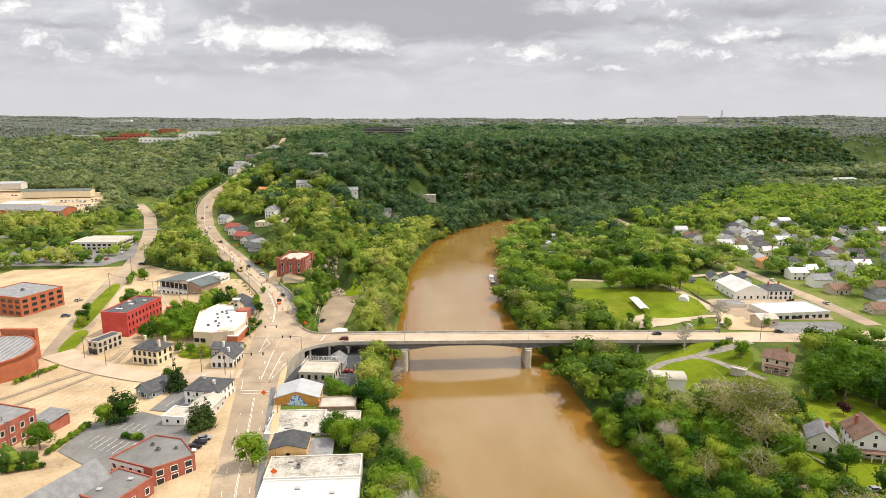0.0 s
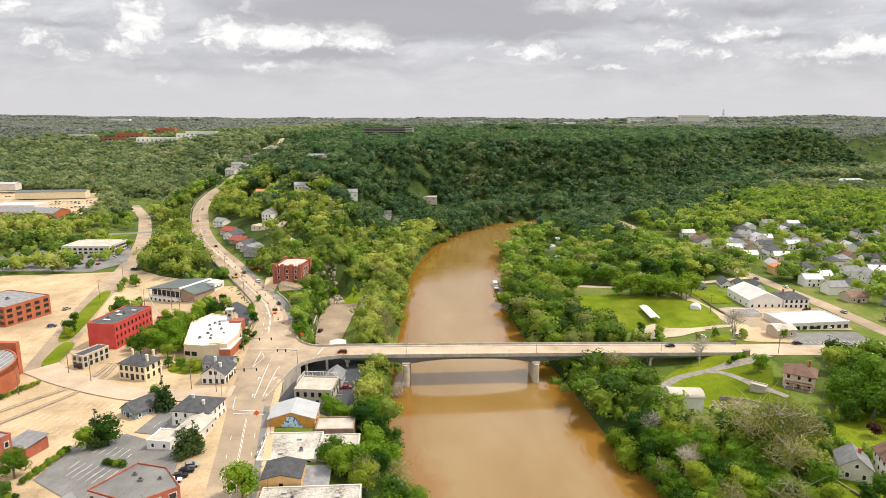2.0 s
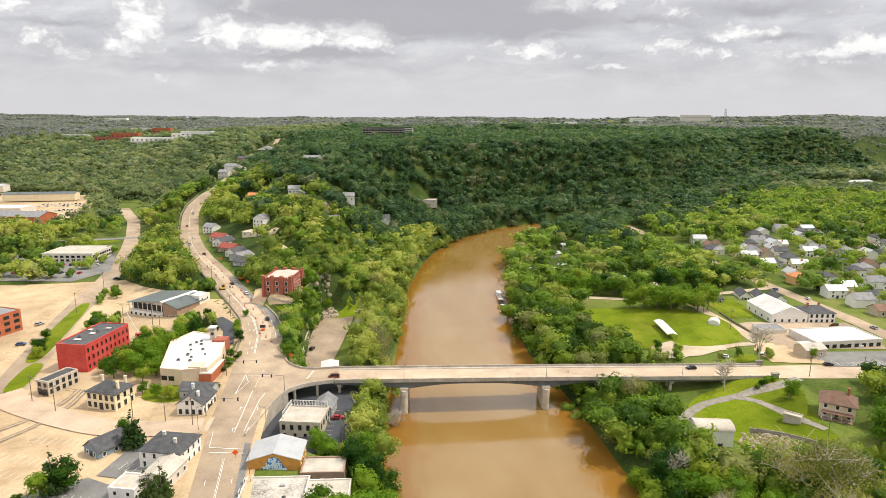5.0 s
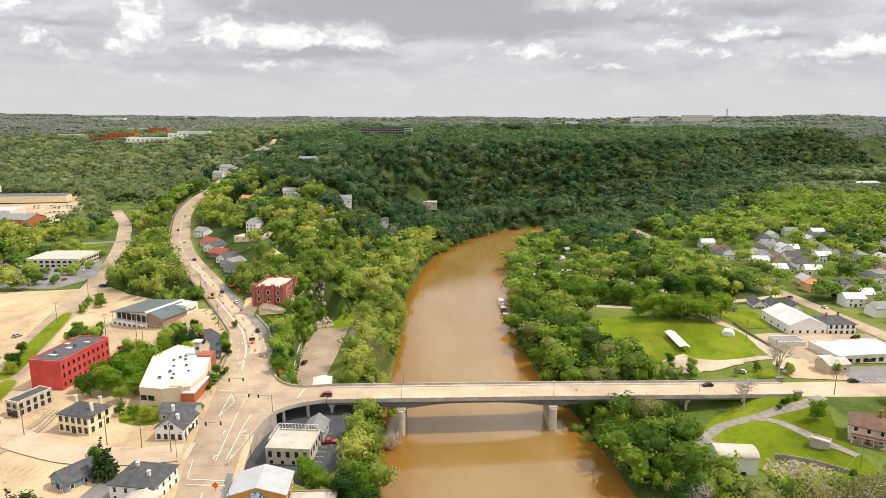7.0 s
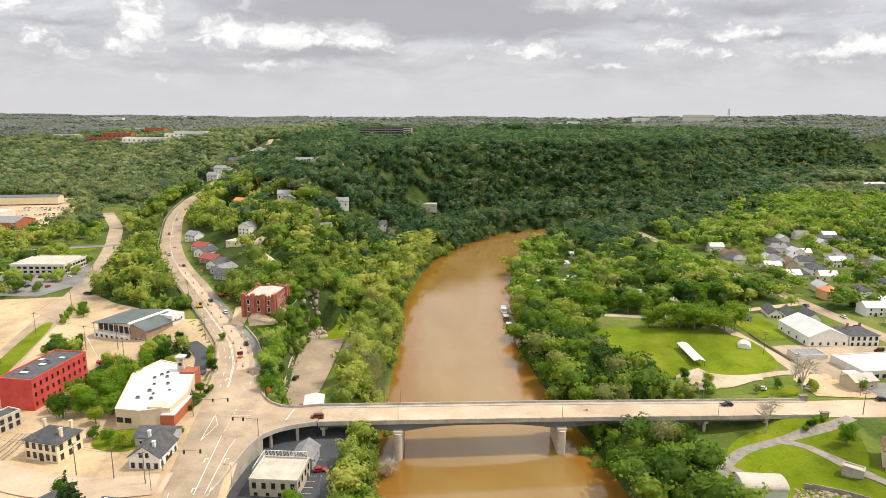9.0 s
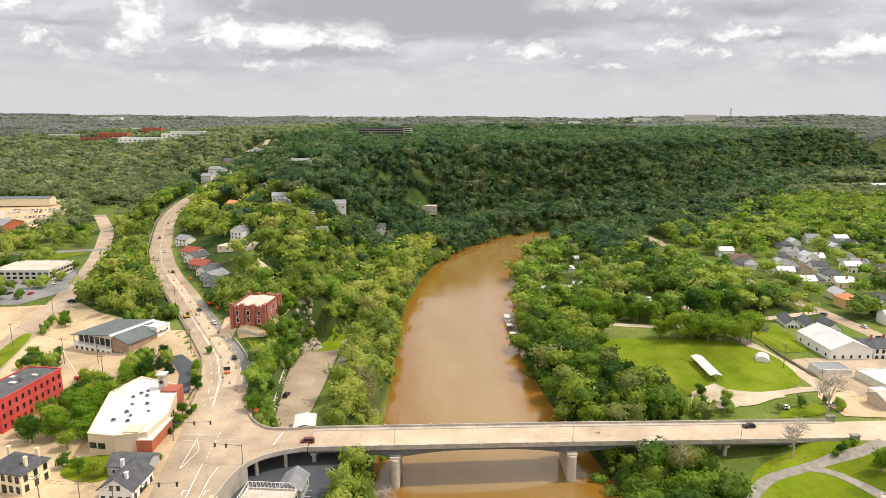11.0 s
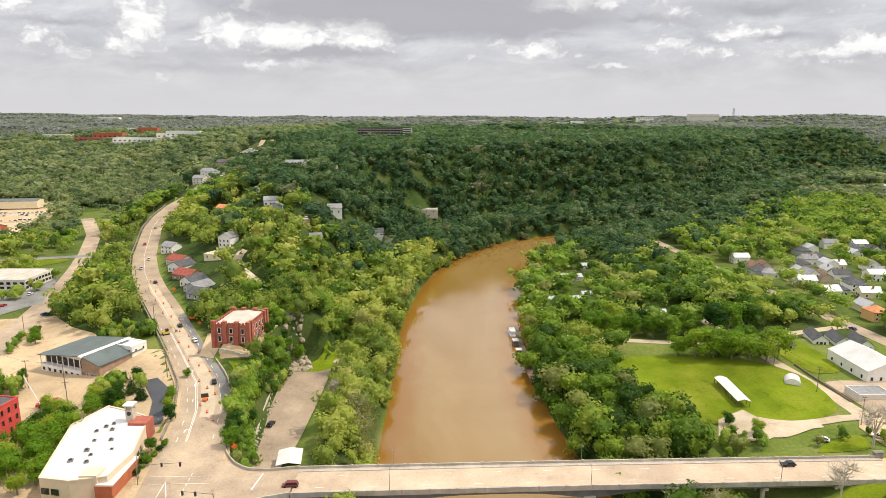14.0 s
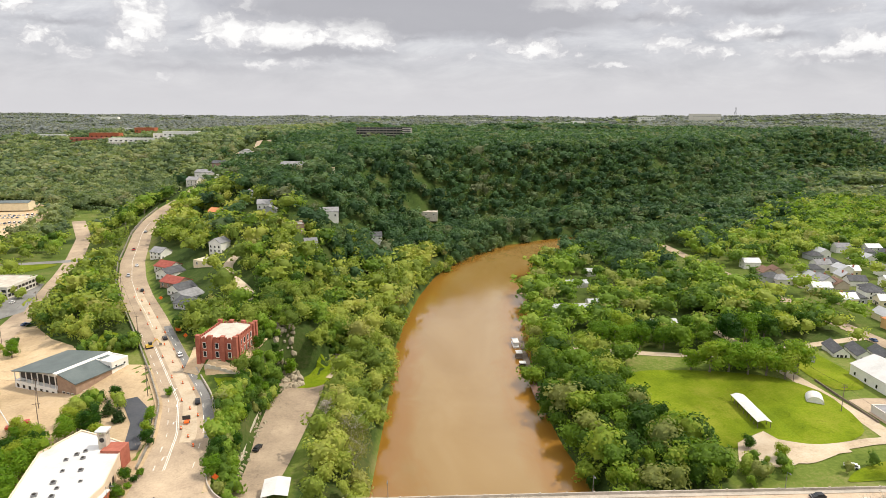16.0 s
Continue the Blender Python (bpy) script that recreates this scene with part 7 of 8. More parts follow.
SHRUB = tree_kind(91, 5, 1.9, 2.8, 0.3, 240, 0.34, "leaf_thing", "bark", "rounded green garden shrub", "shrub", group="shrubs", name="shrub")
KIND_SOURCES = KINDS + PALE + [BARE] + CONIFER + [PLUM, SHRUB]
USED = set()


def plant(src, x, y, s=1.0, rot=0.0, z=None):
    z = h1(x, y) if z is None else z
    m = Matrix.LocRotScale((x, y, z - 0.1), Euler((0, 0, radians(rot))), (s, s, s * (0.92 + 0.16 * ((x * 7.3 + y * 3.1) % 1))))
    if src.name not in USED:
        USED.add(src.name)
        src.matrix_world = m
        return src
    return copy_thing(src, Matrix.LocRotScale(m.translation, m.to_quaternion(), [a / b for a, b in zip(m.to_scale(), src.scale)]))


HAND = [(0, -56.5, 170, 1.1), (1, -111, 203, 0.9), (0, -116, 199, 0.85), ("c0", -113.5, 201, 1.05), ("c0", -82, 192.5, 0.95), ("c0", -79.5, 195, 0.95), ("c1", -102.5, 226.5, 1.4), (1, -128, 182, 0.8), (3, -108, 232, 0.6),
        (0, -136, 292, 0.95), (1, -131, 286, 0.95), (2, -126, 293, 0.9), (4, -134, 301, 0.95), (0, -128, 303, 0.9), (3, -138, 283, 0.8), (1, -122, 286, 0.8), (2, -141, 297, 0.8), (4, -124, 279, 0.6), (1, -144, 288, 0.6),
        (0, -195, 330, 0.55), (3, -186, 312, 0.6), (1, -190, 315, 0.55), (2, -184, 306, 0.5), ("c1", -121, 341, 0.8), ("c1", -115, 336, 0.8), (0, -126, 330, 0.7), (1, -132, 336, 0.65), (3, -100, 325, 0.5), (1, -97, 319, 0.5), (0, -103, 334, 0.5), (4, -95, 300, 0.45), (1, -93.5, 292, 0.4),
        (0, -128, 326, 0.85), (1, -136, 322, 0.8), (2, -122, 331, 0.8), (3, -131, 316, 0.8), (4, -139, 314, 0.75), (1, -143, 324, 0.6), (0, -117, 326, 0.6), ("c1", -124, 337, 0.8), (3, -147, 331, 0.6), (2, -127, 310, 0.9), (1, -133, 309, 0.9), (0, -140, 306, 0.8), (0, -119, 268, 0.5), (3, -112, 264, 0.5), (1, -106, 262, 0.55), (1, -104, 352, 0.35), (3, -124, 352, 0.5), (0, -130, 349, 0.45), (3, -174, 358, 0.5),
        (0, -44, 233, 0.8), (1, -39, 227, 0.75), ("p", 150, 216, 0.9), ("s", 133, 287, 0.9), ("s", 136, 289, 0.9), ("s", 139, 290, 0.8), (3, 138, 274, 0.7), (0, 142, 279, 0.55), ("s", 130, 285, 0.7),
        ("b", 145, 315, 1.4), ("w0", 111, 200, 1.55), ("w1", 103, 209, 1.35), ("w0", 119, 209, 1.2), ("w1", 106, 190, 1.2), (0, 131, 214, 0.95), (1, 128, 228, 0.6), (0, -36, 189, 0.95), (1, -32, 184, 0.85), (4, -30, 192, 0.8), (4, 127, 177, 0.8), (2, 121.5, 176, 0.6), (0, 158, 228, 1.6), (1, 166, 240, 1.7), (2, 152, 238, 1.3), (4, 166, 222, 1.5), (3, 176, 232, 1.6), (0, 172, 212, 1.4), (1, 149, 228, 0.8), (4, 160, 250, 1.2),
        ("b", -20, 268, 0.85), ("b", 117, 287, 1.05), ("w0", 75, 276, 1.0), ("b", 66, 282, 0.8), (3, 172, 318, 0.45), (1, 208, 360, 0.35), ("p", 206, 359, 0.6), ("c0", 247, 440, 1.0), (0, 106, 338, 0.5), (1, 113, 330, 0.5),
        (1, -71, 304, 0.63), (1, -73, 314, 0.58), (4, -75.5, 324, 0.60), (4, -77, 333, 0.51), (0, -79, 343, 0.70), (3, -81, 352, 0.56), (1, -80, 361, 0.54), (3, -76, 366, 0.62), (4, -76, 356, 0.60), (1, -74.5, 346, 0.55), (1, -74, 336, 0.69), (4, -71.5, 326, 0.59), (0, -69.5, 316, 0.65), (0, -68, 306, 0.54), (4, -77.5, 375, 0.51), (0, -75, 372, 0.68), (2, -79, 383, 0.60), (3, -70, 398, 0.66), (3, -76, 398, 0.59), (4, -80, 402, 0.60),
        ("w1", -33, 330, 0.95), ("w0", -31, 318, 0.9), ("w1", -15, 188, 0.75), ("w0", -14, 178, 0.7), ("b", -46, 352, 0.7), (1, -197, 402, 0.6), (0, -203, 412, 0.55), (2, -178, 350, 0.6), (3, -184, 356, 0.6)]
for i, (tx, ty) in enumerate(((112, 408), (119, 404), (127, 403), (134, 399), (141, 397), (148, 394), (130, 410), (140, 406), (150, 404), (156, 400), (146, 413), (78, 440), (88, 438), (97, 436), (108, 433), (119, 435), (130, 437), (141, 436), (152, 440), (163, 444), (175, 449), (186, 452), (103, 447), (125, 449), (147, 451), (92, 452), (168, 458))):
    HAND.append((i % 5, tx, ty, 1.0 + 0.055 * (i * 7 % 8)))
SRC = {"c0": CONIFER[0], "c1": CONIFER[1], "p": PLUM, "s": SHRUB, "b": BARE, "w0": PALE[0], "w1": PALE[1]}
rnd = random.Random(5)
for k, tx, ty, s in HAND:
    plant(KINDS[k] if isinstance(k, int) else SRC[k], tx, ty, s, rnd.uniform(0, 360))
# hedges of small shrubs
for a, b, n in (((-170, 232), (-164, 252), 8), ((-124, 178), (-121, 198), 8), ((-106, 190), (-98, 188), 4), ((-131, 168), (-120, 172), 6), ((-134, 174), (-128, 173), 3), ((-94, 286), (-92, 305), 6), ((-92, 262), (-90, 272), 3)):
    for i in range(n):
        f = (i + 0.5) / n
        plant(SHRUB, a[0] + (b[0] - a[0]) * f, a[1] + (b[1] - a[1]) * f, 0.62 + 0.2 * rnd.random(), rnd.uniform(0, 360))

# woods: jittered rows, closer near the river; the nearest are trees of their own, the rest one body
rs = np.random.RandomState(11)
spots = []
for y0, y1, step in ((120, 330, 6.2), (330, 520, 6.8), (520, 760, 7.4), (760, 1100, 8.8), (1100, 1700, 12.5), (1700, 2800, 27), (2800, 4880, 52)):
    xw = 160 + 0.8 * y1
    gx, gy = np.meshgrid(np.arange(-xw, xw, step), np.arange(y0, y1, step))
    gx = gx.ravel() + rs.uniform(-0.46, 0.46, gx.size) * step
    gy = gy.ravel() + rs.uniform(-0.46, 0.46, gy.size) * step
    m = tree_mask(gx, gy, rs)
    spots.append(np.stack([gx[m], gy[m], np.full(m.sum(), step)], -1))
spots = np.concatenate(spots)
hx = np.array([[f[1], f[2]] for f in HAND])
free = np.min(np.hypot(spots[:, 0, None] - hx[None, :, 0], spots[:, 1, None] - hx[None, :, 1]), 1) > 4.5
spots = spots[free]
order = np.argsort(np.hypot(spots[:, 0] - 20, spots[:, 1] - 130))
spots = spots[order]
NEAR_TREES = 150
near, rest = spots[:NEAR_TREES], spots[NEAR_TREES:]
for px, py, _ in near:
    pick = rnd.random()
    left_bank = px < 0
    if pick < (0.42 if left_bank and py > 290 else 0.16 if left_bank else 0.07):
        src = PALE[rnd.randrange(2)]
    elif pick < 0.26:
        src = BARE if rnd.random() < 0.1 else KINDS[2]
    else:
        src = KINDS[rnd.randrange(5)]
    plant(src, px, py, rnd.uniform(0.68, 1.08), rnd.uniform(0, 360))


def woods(name, pts, n_var, lobes_n, count, size, radius, h, label, seed, leaf="leaf", with_core=True, around=12, rows=6, sink=0.5, shrink=0.82, loose=0.36):
    rs = np.random.RandomState(seed)
    z = height(pts[:, 0], pts[:, 1])
    scale = pts[:, 2] / 6.4 * np.clip(np.exp(rs.normal(0.0, 0.30, len(pts))), 0.5, 1.8)
    tint = rs.rand(len(pts))
    COS, FS, TS, base = [], [], [], 0
    which = rs.randint(0, n_var, len(pts))
    for v in range(n_var):
        lobes = make_lobes(rs, lobes_n, radius, h, 0.2, 0.66, (0.34, 0.52))
        co, q = leaf_cards(rs, lobes, count, size, 0.85, loose)
        if with_core:
            cv, cf = hull(lobes, rs, around, rows, shrink)
            q = np.concatenate([q, np.array(cf) + len(co)])
            co = np.concatenate([co, cv])
        sel = np.where(which == v)[0]
        a = rs.uniform(0, 6.28, len(sel))
        s = scale[sel]
        hs = np.minimum(s ** 0.6, 1.8)
        c, sn = np.cos(a), np.sin(a)
        X = (co[None, :, 0] * c[:, None] - co[None, :, 1] * sn[:, None]) * s[:, None] + pts[sel, 0][:, None]
        Y = (co[None, :, 0] * sn[:, None] + co[None, :, 1] * c[:, None]) * s[:, None] + pts[sel, 1][:, None]
        Z = co[None, :, 2] * hs[:, None] + z[sel][:, None] - sink
        COS.append(np.stack([X, Y, Z], -1).reshape(-1, 3))
        FS.append((q[None] + (np.arange(len(sel)) * len(co))[:, None, None]).reshape(-1, 4) + base)
        TS.append(np.repeat(tint[sel], len(co)))
        base += len(sel) * len(co)
    me = bpy.data.meshes.new(name)
    co, fs, ts = np.concatenate(COS), np.concatenate(FS), np.concatenate(TS)
    tri = fs[:, 2] == fs[:, 3]
    tri2 = fs[:, 1] == fs[:, 2]
    quads = fs[~tri & ~tri2]
    tris = np.concatenate([fs[tri][:, :3], fs[tri2][:, [0, 1, 3]]])
    verts = co.astype(np.float32)
    me.vertices.add(len(verts))
    me.vertices.foreach_set("co", verts.ravel())
    me.loops.add(quads.size + tris.size)
    me.loops.foreach_set("vertex_index", np.concatenate([quads.ravel(), tris.ravel()]).astype(np.int32))
    me.polygons.add(len(quads) + len(tris))
    me.polygons.foreach_set("loop_start", np.concatenate([np.arange(len(quads)) * 4, quads.size + np.arange(len(tris)) * 3]).astype(np.int32))
    at = me.attributes.new("tint", "FLOAT", "POINT")
    at.data.foreach_set("value", ts.astype(np.float32))
    me.update(calc_edges=True)
    me.materials.append(M[leaf])
    return tagged(new(name, me), label, "woods", "", "stuff")


dist = np.hypot(rest[:, 0], rest[:, 1] - 130)
rd, rside, _ = river_at(rest[:, 0], rest[:, 1])
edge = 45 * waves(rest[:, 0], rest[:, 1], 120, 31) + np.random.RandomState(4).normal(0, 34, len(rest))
# near edge of the painted cloud shadow: woods behind it take the shaded leaves
CLOUD_SHADE_EDGE = [(-260, 800), (-241, 741), (-156, 600), (-122, 565), (-89, 545), (-70, 570), (-13, 584), (26, 617), (69, 650), (99, 630), (129, 605), (182, 640), (255, 690), (346, 800), (526, 1050), (760, 1345), (1000, 1450)]
bluff = (rest[:, 1] > np.interp(rest[:, 0], [p[0] for p in CLOUD_SHADE_EDGE], [p[1] for p in CLOUD_SHADE_EDGE]) + edge) & (rest[:, 0] > -262 + 0.5 * edge)
mid = (dist >= 330) & (dist < 640)
upper = (dist >= 640) & (dist < 1000)
bank = (rside > 0) & (rd < 27) & (rest[:, 1] < 640)
bank |= (rside > 0) & ~bluff & (rest[:, 1] < 640) & (np.random.RandomState(8).rand(len(rest)) < 0.75)
mid &= ~bank
woods("woods", rest[bank & (dist < 330)], 4, 8, 360, 0.44, 4.7, 12.0, "pale yellow-green bank trees beside the river", 109, "leaf_bank", around=12, rows=5, shrink=0.70)
woods("woods", rest[bank & (dist >= 330)], 6, 8, 120, 0.78, 5.4, 12.0, "pale yellow-green trees on the slopes", 119, "leaf_bank", around=7, rows=3, shrink=0.66, loose=0.6)
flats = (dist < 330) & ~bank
woods("woods", rest[flats & (rest[:, 0] > 0)], 5, 8, 340, 0.46, 4.9, 11.5, "green broadleaf woods along the river in toned-down leaves", 101, "leaf_toned_down", around=12, rows=5, shrink=0.70)
woods("woods", rest[flats & (rest[:, 0] <= 0)], 5, 8, 340, 0.46, 4.9, 11.5, "green broadleaf woods on the town side slopes", 121, around=12, rows=5, shrink=0.70)
woods("woods", rest[mid & ~bluff], 6, 8, 120, 0.78, 5.6, 12.5, "bright spring-green woods round houses and roads", 102, around=7, rows=3, shrink=0.66, loose=0.6)
woods("woods", rest[mid & bluff], 6, 8, 120, 0.78, 5.6, 13.0, "dense green river bluff woods, cloud shade in the leaf colour", 105, "leaf_cloud_shade", around=7, rows=3, shrink=0.66, loose=0.6)
east = rest[:, 0] > 150
woods("woods", rest[upper & ~bluff & east], 6, 7, 60, 1.0, 5.6, 12.0, "bright green woods behind the suburb", 113, around=6, rows=3, shrink=0.6, loose=0.6)
woods("woods", rest[upper & ~bluff & ~east], 6, 7, 60, 1.0, 5.6, 12.0, "mixed green valley woods, light haze in the leaf colour", 103, "leaf_mid_haze", around=6, rows=3, shrink=0.6, loose=0.6)
woods("woods", rest[upper & bluff], 6, 7, 60, 1.0, 5.6, 13.0, "green hillside woods on the bluff top, cloud shade in the leaf colour", 106, "leaf_cloud_shade", around=6, rows=3, shrink=0.6, loose=0.6)
farther = (dist >= 1000) & (dist < 1700) & bluff
woods("woods", rest[farther], 5, 6, 28, 1.25, 5.6, 13.0, "mixed woods on the plateau, cloud shade in the leaf colour", 107, "leaf_cloud_shade", around=6, rows=3, shrink=0.62, loose=0.6)
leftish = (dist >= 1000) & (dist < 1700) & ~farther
woods("woods", rest[leftish], 5, 6, 28, 1.25, 5.6, 13.0, "woods on the valley slopes, haze in the leaf colour", 108, "leaf_mid_haze", around=6, rows=3, shrink=0.62, loose=0.6)
# skyline woods, with the haze carried by their leaf colour
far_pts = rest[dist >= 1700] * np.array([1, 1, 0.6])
woods("woods", far_pts, 4, 5, 14, 1.6, 5.4, 6.5, "far wooded hills to the skyline, haze in the leaf colour", 104, "leaf_far_haze", around=5, rows=2, sink=2.0, shrink=0.6, loose=0.6)
for src in KIND_SOURCES:
    if src.name not in USED:
        plant(src, 180 + 5 * KIND_SOURCES.index(src), 470, 0.7)
# small trees and bushes: the office lot, the bank between street and ramp lot, odd corners
rs = np.random.RandomState(9)
small = [(-338 + (i % 11) * 8.4 + rs.uniform(-2, 2), 450 + (i // 11) * 24 + rs.uniform(-3, 3), rs.uniform(4.6, 7.6)) for i in range(44)]
edge = resample([(-69, 299, 0), (-73.5, 308, 0), (-77.5, 327, 0), (-83, 346, 0), (-80, 360, 0), (-77, 372, 0), (-77.5, 392, 0)], 2.6)
for i, (ex, ey, _) in enumerate(edge):
    for o in (0.8, 3.6, 6.0):
        if ex + o < -64.5 - (5 if ey > 340 else 0):
            small.append((ex + o + rs.uniform(-0.7, 0.7), ey + rs.uniform(-0.9, 0.9), rs.uniform(2.6, 4.4)))
for cx, cy, rx, ry, n in ((-150, 400, 14, 8, 40), (-133, 418, 8, 14, 26), (-205, 395, 5, 24, 22), (-176, 346, 8, 6, 16), (-126, 345, 14, 6, 16), (-92, 258, 2, 14, 0), (120, 322, 12, 5, 5), (142, 322, 12, 4, 4), (95, 322, 14, 7, 12), (-86, 404, 12, 6, 30), (-76, 424, 6, 14, 36),
                          (-52, 430, 5, 16, 20), (-30, 244, 3, 30, 30), (-28, 272, 6, 5, 16), (-27, 300, 5, 5, 14), (58, 280, 8, 6, 18), (56, 308, 6, 5, 14), (78, 282, 10, 4, 12), (140, 232, 12, 6, 14), (100, 232, 8, 4, 10), (-214, 250, 10, 20, 10), (134, 205, 10, 8, 12), (-112, 176, 6, 3, 0), (-132, 172, 8, 3, 10)):
    for _ in range(n):
        small.append((cx + rs.uniform(-rx, rx), cy + rs.uniform(-ry, ry), rs.uniform(1.6, 3.6)))
small = np.array(small)
keep = np.ones(len(small), bool)
for ln in LINES:
    dd, _, (hw,) = near_line(small[:, 0], small[:, 1], ln, [[q[3] for q in ln]])
    keep &= dd > hw + (0.6 if ln is not LOT_ROAD else -1.0)
for fx, fy, fr in FOOT:
    keep &= (small[:, 0] - fx) ** 2 + (small[:, 1] - fy) ** 2 > (fr * 0.8) ** 2
woods("bushes", small[keep], 4, 5, 150, 0.62, 4.7, 9.0, "young trees and thick green bushes on slopes and lots", 110)

# ---- street furniture, vehicles, small works ----
def line_mark(bm, line, off, width, dash=0.0, gap=0.0, lift=0.07, start=0, end=None):
    pts = line[start:end]
    a = offset_line(pts, lambda p: off + width / 2)
    b = offset_line(pts, lambda p: off - width / 2)
    run = 0.0
    for i in range(len(pts) - 1):
        if not dash or (run % (dash + gap)) < dash:
            bm.faces.new([bm.verts.new(q) for q in ((*b[i], pts[i][2] + lift), (*b[i + 1], pts[i + 1][2] + lift), (*a[i + 1], pts[i + 1][2] + lift), (*a[i], pts[i][2] + lift))])
        run += math.hypot(pts[i + 1][0] - pts[i][0], pts[i + 1][1] - pts[i][1])
    return bm


def quad_mark(bm, x, y, z, w, d, rot):
    a = radians(rot)
    c, s = math.cos(a), math.sin(a)
    bm.faces.new([bm.verts.new((x + u * c - v * s, y + u * s + v * c, z)) for u, v in ((-w / 2, -d / 2), (w / 2, -d / 2), (w / 2, d / 2), (-w / 2, d / 2))])


fine_line = resample(STREET, 1.5)
ys = [p[1] for p in fine_line]
at = lambda yy: min(range(len(ys)), key=lambda i: abs(ys[i] - yy))
bm = bmesh.new()
line_mark(bm, fine_line, 0.35, 0.13, start=at(120), end=at(219))
line_mark(bm, fine_line, -0.05, 0.13, start=at(120), end=at(219))
line_mark(bm, fine_line, 3.4, 0.2, start=at(306), end=at(400))
line_mark(bm, fine_line, 2.9, 0.2, start=at(306), end=at(400))
line_mark(bm, fine_line, 0.3, 0.15, start=at(420), end=at(640))
tagged(mesh_object("lane_marking", bm, "paint_white"), "white double centre lines on the street", "road marking", "", "structure")
bm = bmesh.new()
line_mark(bm, fine_line, -3.6, 0.15, 3.0, 9.0, start=at(120), end=at(215))
line_mark(bm, fine_line, 3.9, 0.15, 3.0, 9.0, start=at(120), end=at(215))
line_mark(bm, fine_line, -5.2, 0.18, 3.0, 6.0, start=at(306), end=at(420), lift=0.10)
line_mark(bm, fine_line, 6.2, 0.18, 3.0, 6.0, start=at(306), end=at(420), lift=0.10)
def painted_line(pts, w, z=0.12):
    for (ax, ay), (bx, by) in zip(pts, pts[1:]):
        quad_mark(bm, (ax + bx) / 2, (ay + by) / 2, z, w, math.hypot(bx - ax, by - ay) + w * 0.6, math.degrees(math.atan2(by - ay, bx - ax)) - 90)


# stop bars, turn lanes, the painted island and the crossings of the junction
for pts, w, z in (([(-90.9, 296.8), (-82.2, 297.0)], 0.55, 0.30), ([(-76.0, 268.3), (-72.3, 234.4)], 0.24, 0.12), ([(-70.5, 266.1), (-70.9, 259.9), (-69.3, 235.2)], 0.24, 0.125), ([(-83.4, 283.4), (-80.0, 275.9), (-81.8, 264.6), (-83.4, 283.4)], 0.2, 0.13),
                  ([(-77.0, 224.3), (-65.9, 223.4)], 0.35, 0.12), ([(-75.8, 221.3), (-65.0, 220.9)], 0.35, 0.12), ([(-89.4, 286.0), (-70.7, 286.8)], 0.14, 0.14), ([(-88.0, 282.1), (-70.6, 282.9)], 0.14, 0.14), ([(-79.6, 235.1), (-77.2, 224.8)], 0.2, 0.12),
                  ([(-56.2, 288.2), (-57.2, 280.0)], 0.4, 0.12)):
    painted_line(pts, w, z)
for k in range(7):
    painted_line([(-77.3 + 0.2 * k, 288 - 2.6 * k), (-77.2 + 0.2 * k, 286.9 - 2.6 * k)], 0.2, 0.135)
for x, y, r in ((-69.6, 252.7, 8), (-73.5, 236.5, 10), (-68.3, 236.6, 8), (-75.9, 252.6, 8)):
    quad_mark(bm, x, y, 0.13, 0.28, 2.4, r)
    quad_mark(bm, x + 0.5, y + 1.0, 0.135, 1.1, 0.35, r + 20)
for x, y, r in ((-92, 318, 8), (-94.5, 333, 12), (-98.5, 345, 25), (-89.2, 312, 6), (-104, 357, 30)):
    zz = float(np.interp(y, [p[1] for p in STREET], [p[2] for p in STREET])) + 0.12
    quad_mark(bm, x, y, zz, 0.35, 2.2, r)
    quad_mark(bm, x + 0.5, y + 1.2, zz + 0.01, 1.2, 0.5, r)
tagged(mesh_object("lane_marking", bm, "paint_white"), "white lane dashes, stop bars and arrows", "road marking", "", "structure")
# milled lanes under repair
bm = strip(bmesh.new(), fine_line[at(321):at(470)], lambda p: 1.6, lambda p: -3.2, 0.05, 2)
tagged(mesh_object("milled_lane", bm, "dirt"), "bare milled lane strip under repair", "road", "", "structure")
bm = strip(bmesh.new(), fine_line[at(150):at(228)], lambda p: -p[3] + 2.3, lambda p: -p[3] + 0.3, 0.05, 1)
strip(bm, fine_line[at(322):at(420)], lambda p: -p[3] + 3.6, lambda p: -p[3] + 0.2, 0.05, 1)
tagged(mesh_object("tar_patch", bm, "asphalt_grey"), "greyer newer asphalt strip along the kerb", "road", "", "structure")
# bridge deck joints and parking lanes
bm = bmesh.new()
for i in range(12):
    x = -38 + i * 15.5
    quad_mark(bm, x, deck_y(x) - 3.2, deck_z(x) + 0.04, 2.6, 0.16, 4.7)
    quad_mark(bm, x + 6, deck_y(x) + 3.4, deck_z(x + 6) + 0.04, 2.6, 0.16, 4.7)
tagged(mesh_object("lane_marking", bm, "paint_white"), "white dashes on the bridge deck", "road marking", "", "structure")


def stall_lines(x, y, n, dx, dy, length, rot, z):
    bm = bmesh.new()
    for i in range(n):
        quad_mark(bm, x + dx * i, y + dy * i, z, 0.14, length, rot)
    tagged(mesh_object("stall_marking", bm, "paint_white"), "white parking stall lines", "road marking", "", "structure")


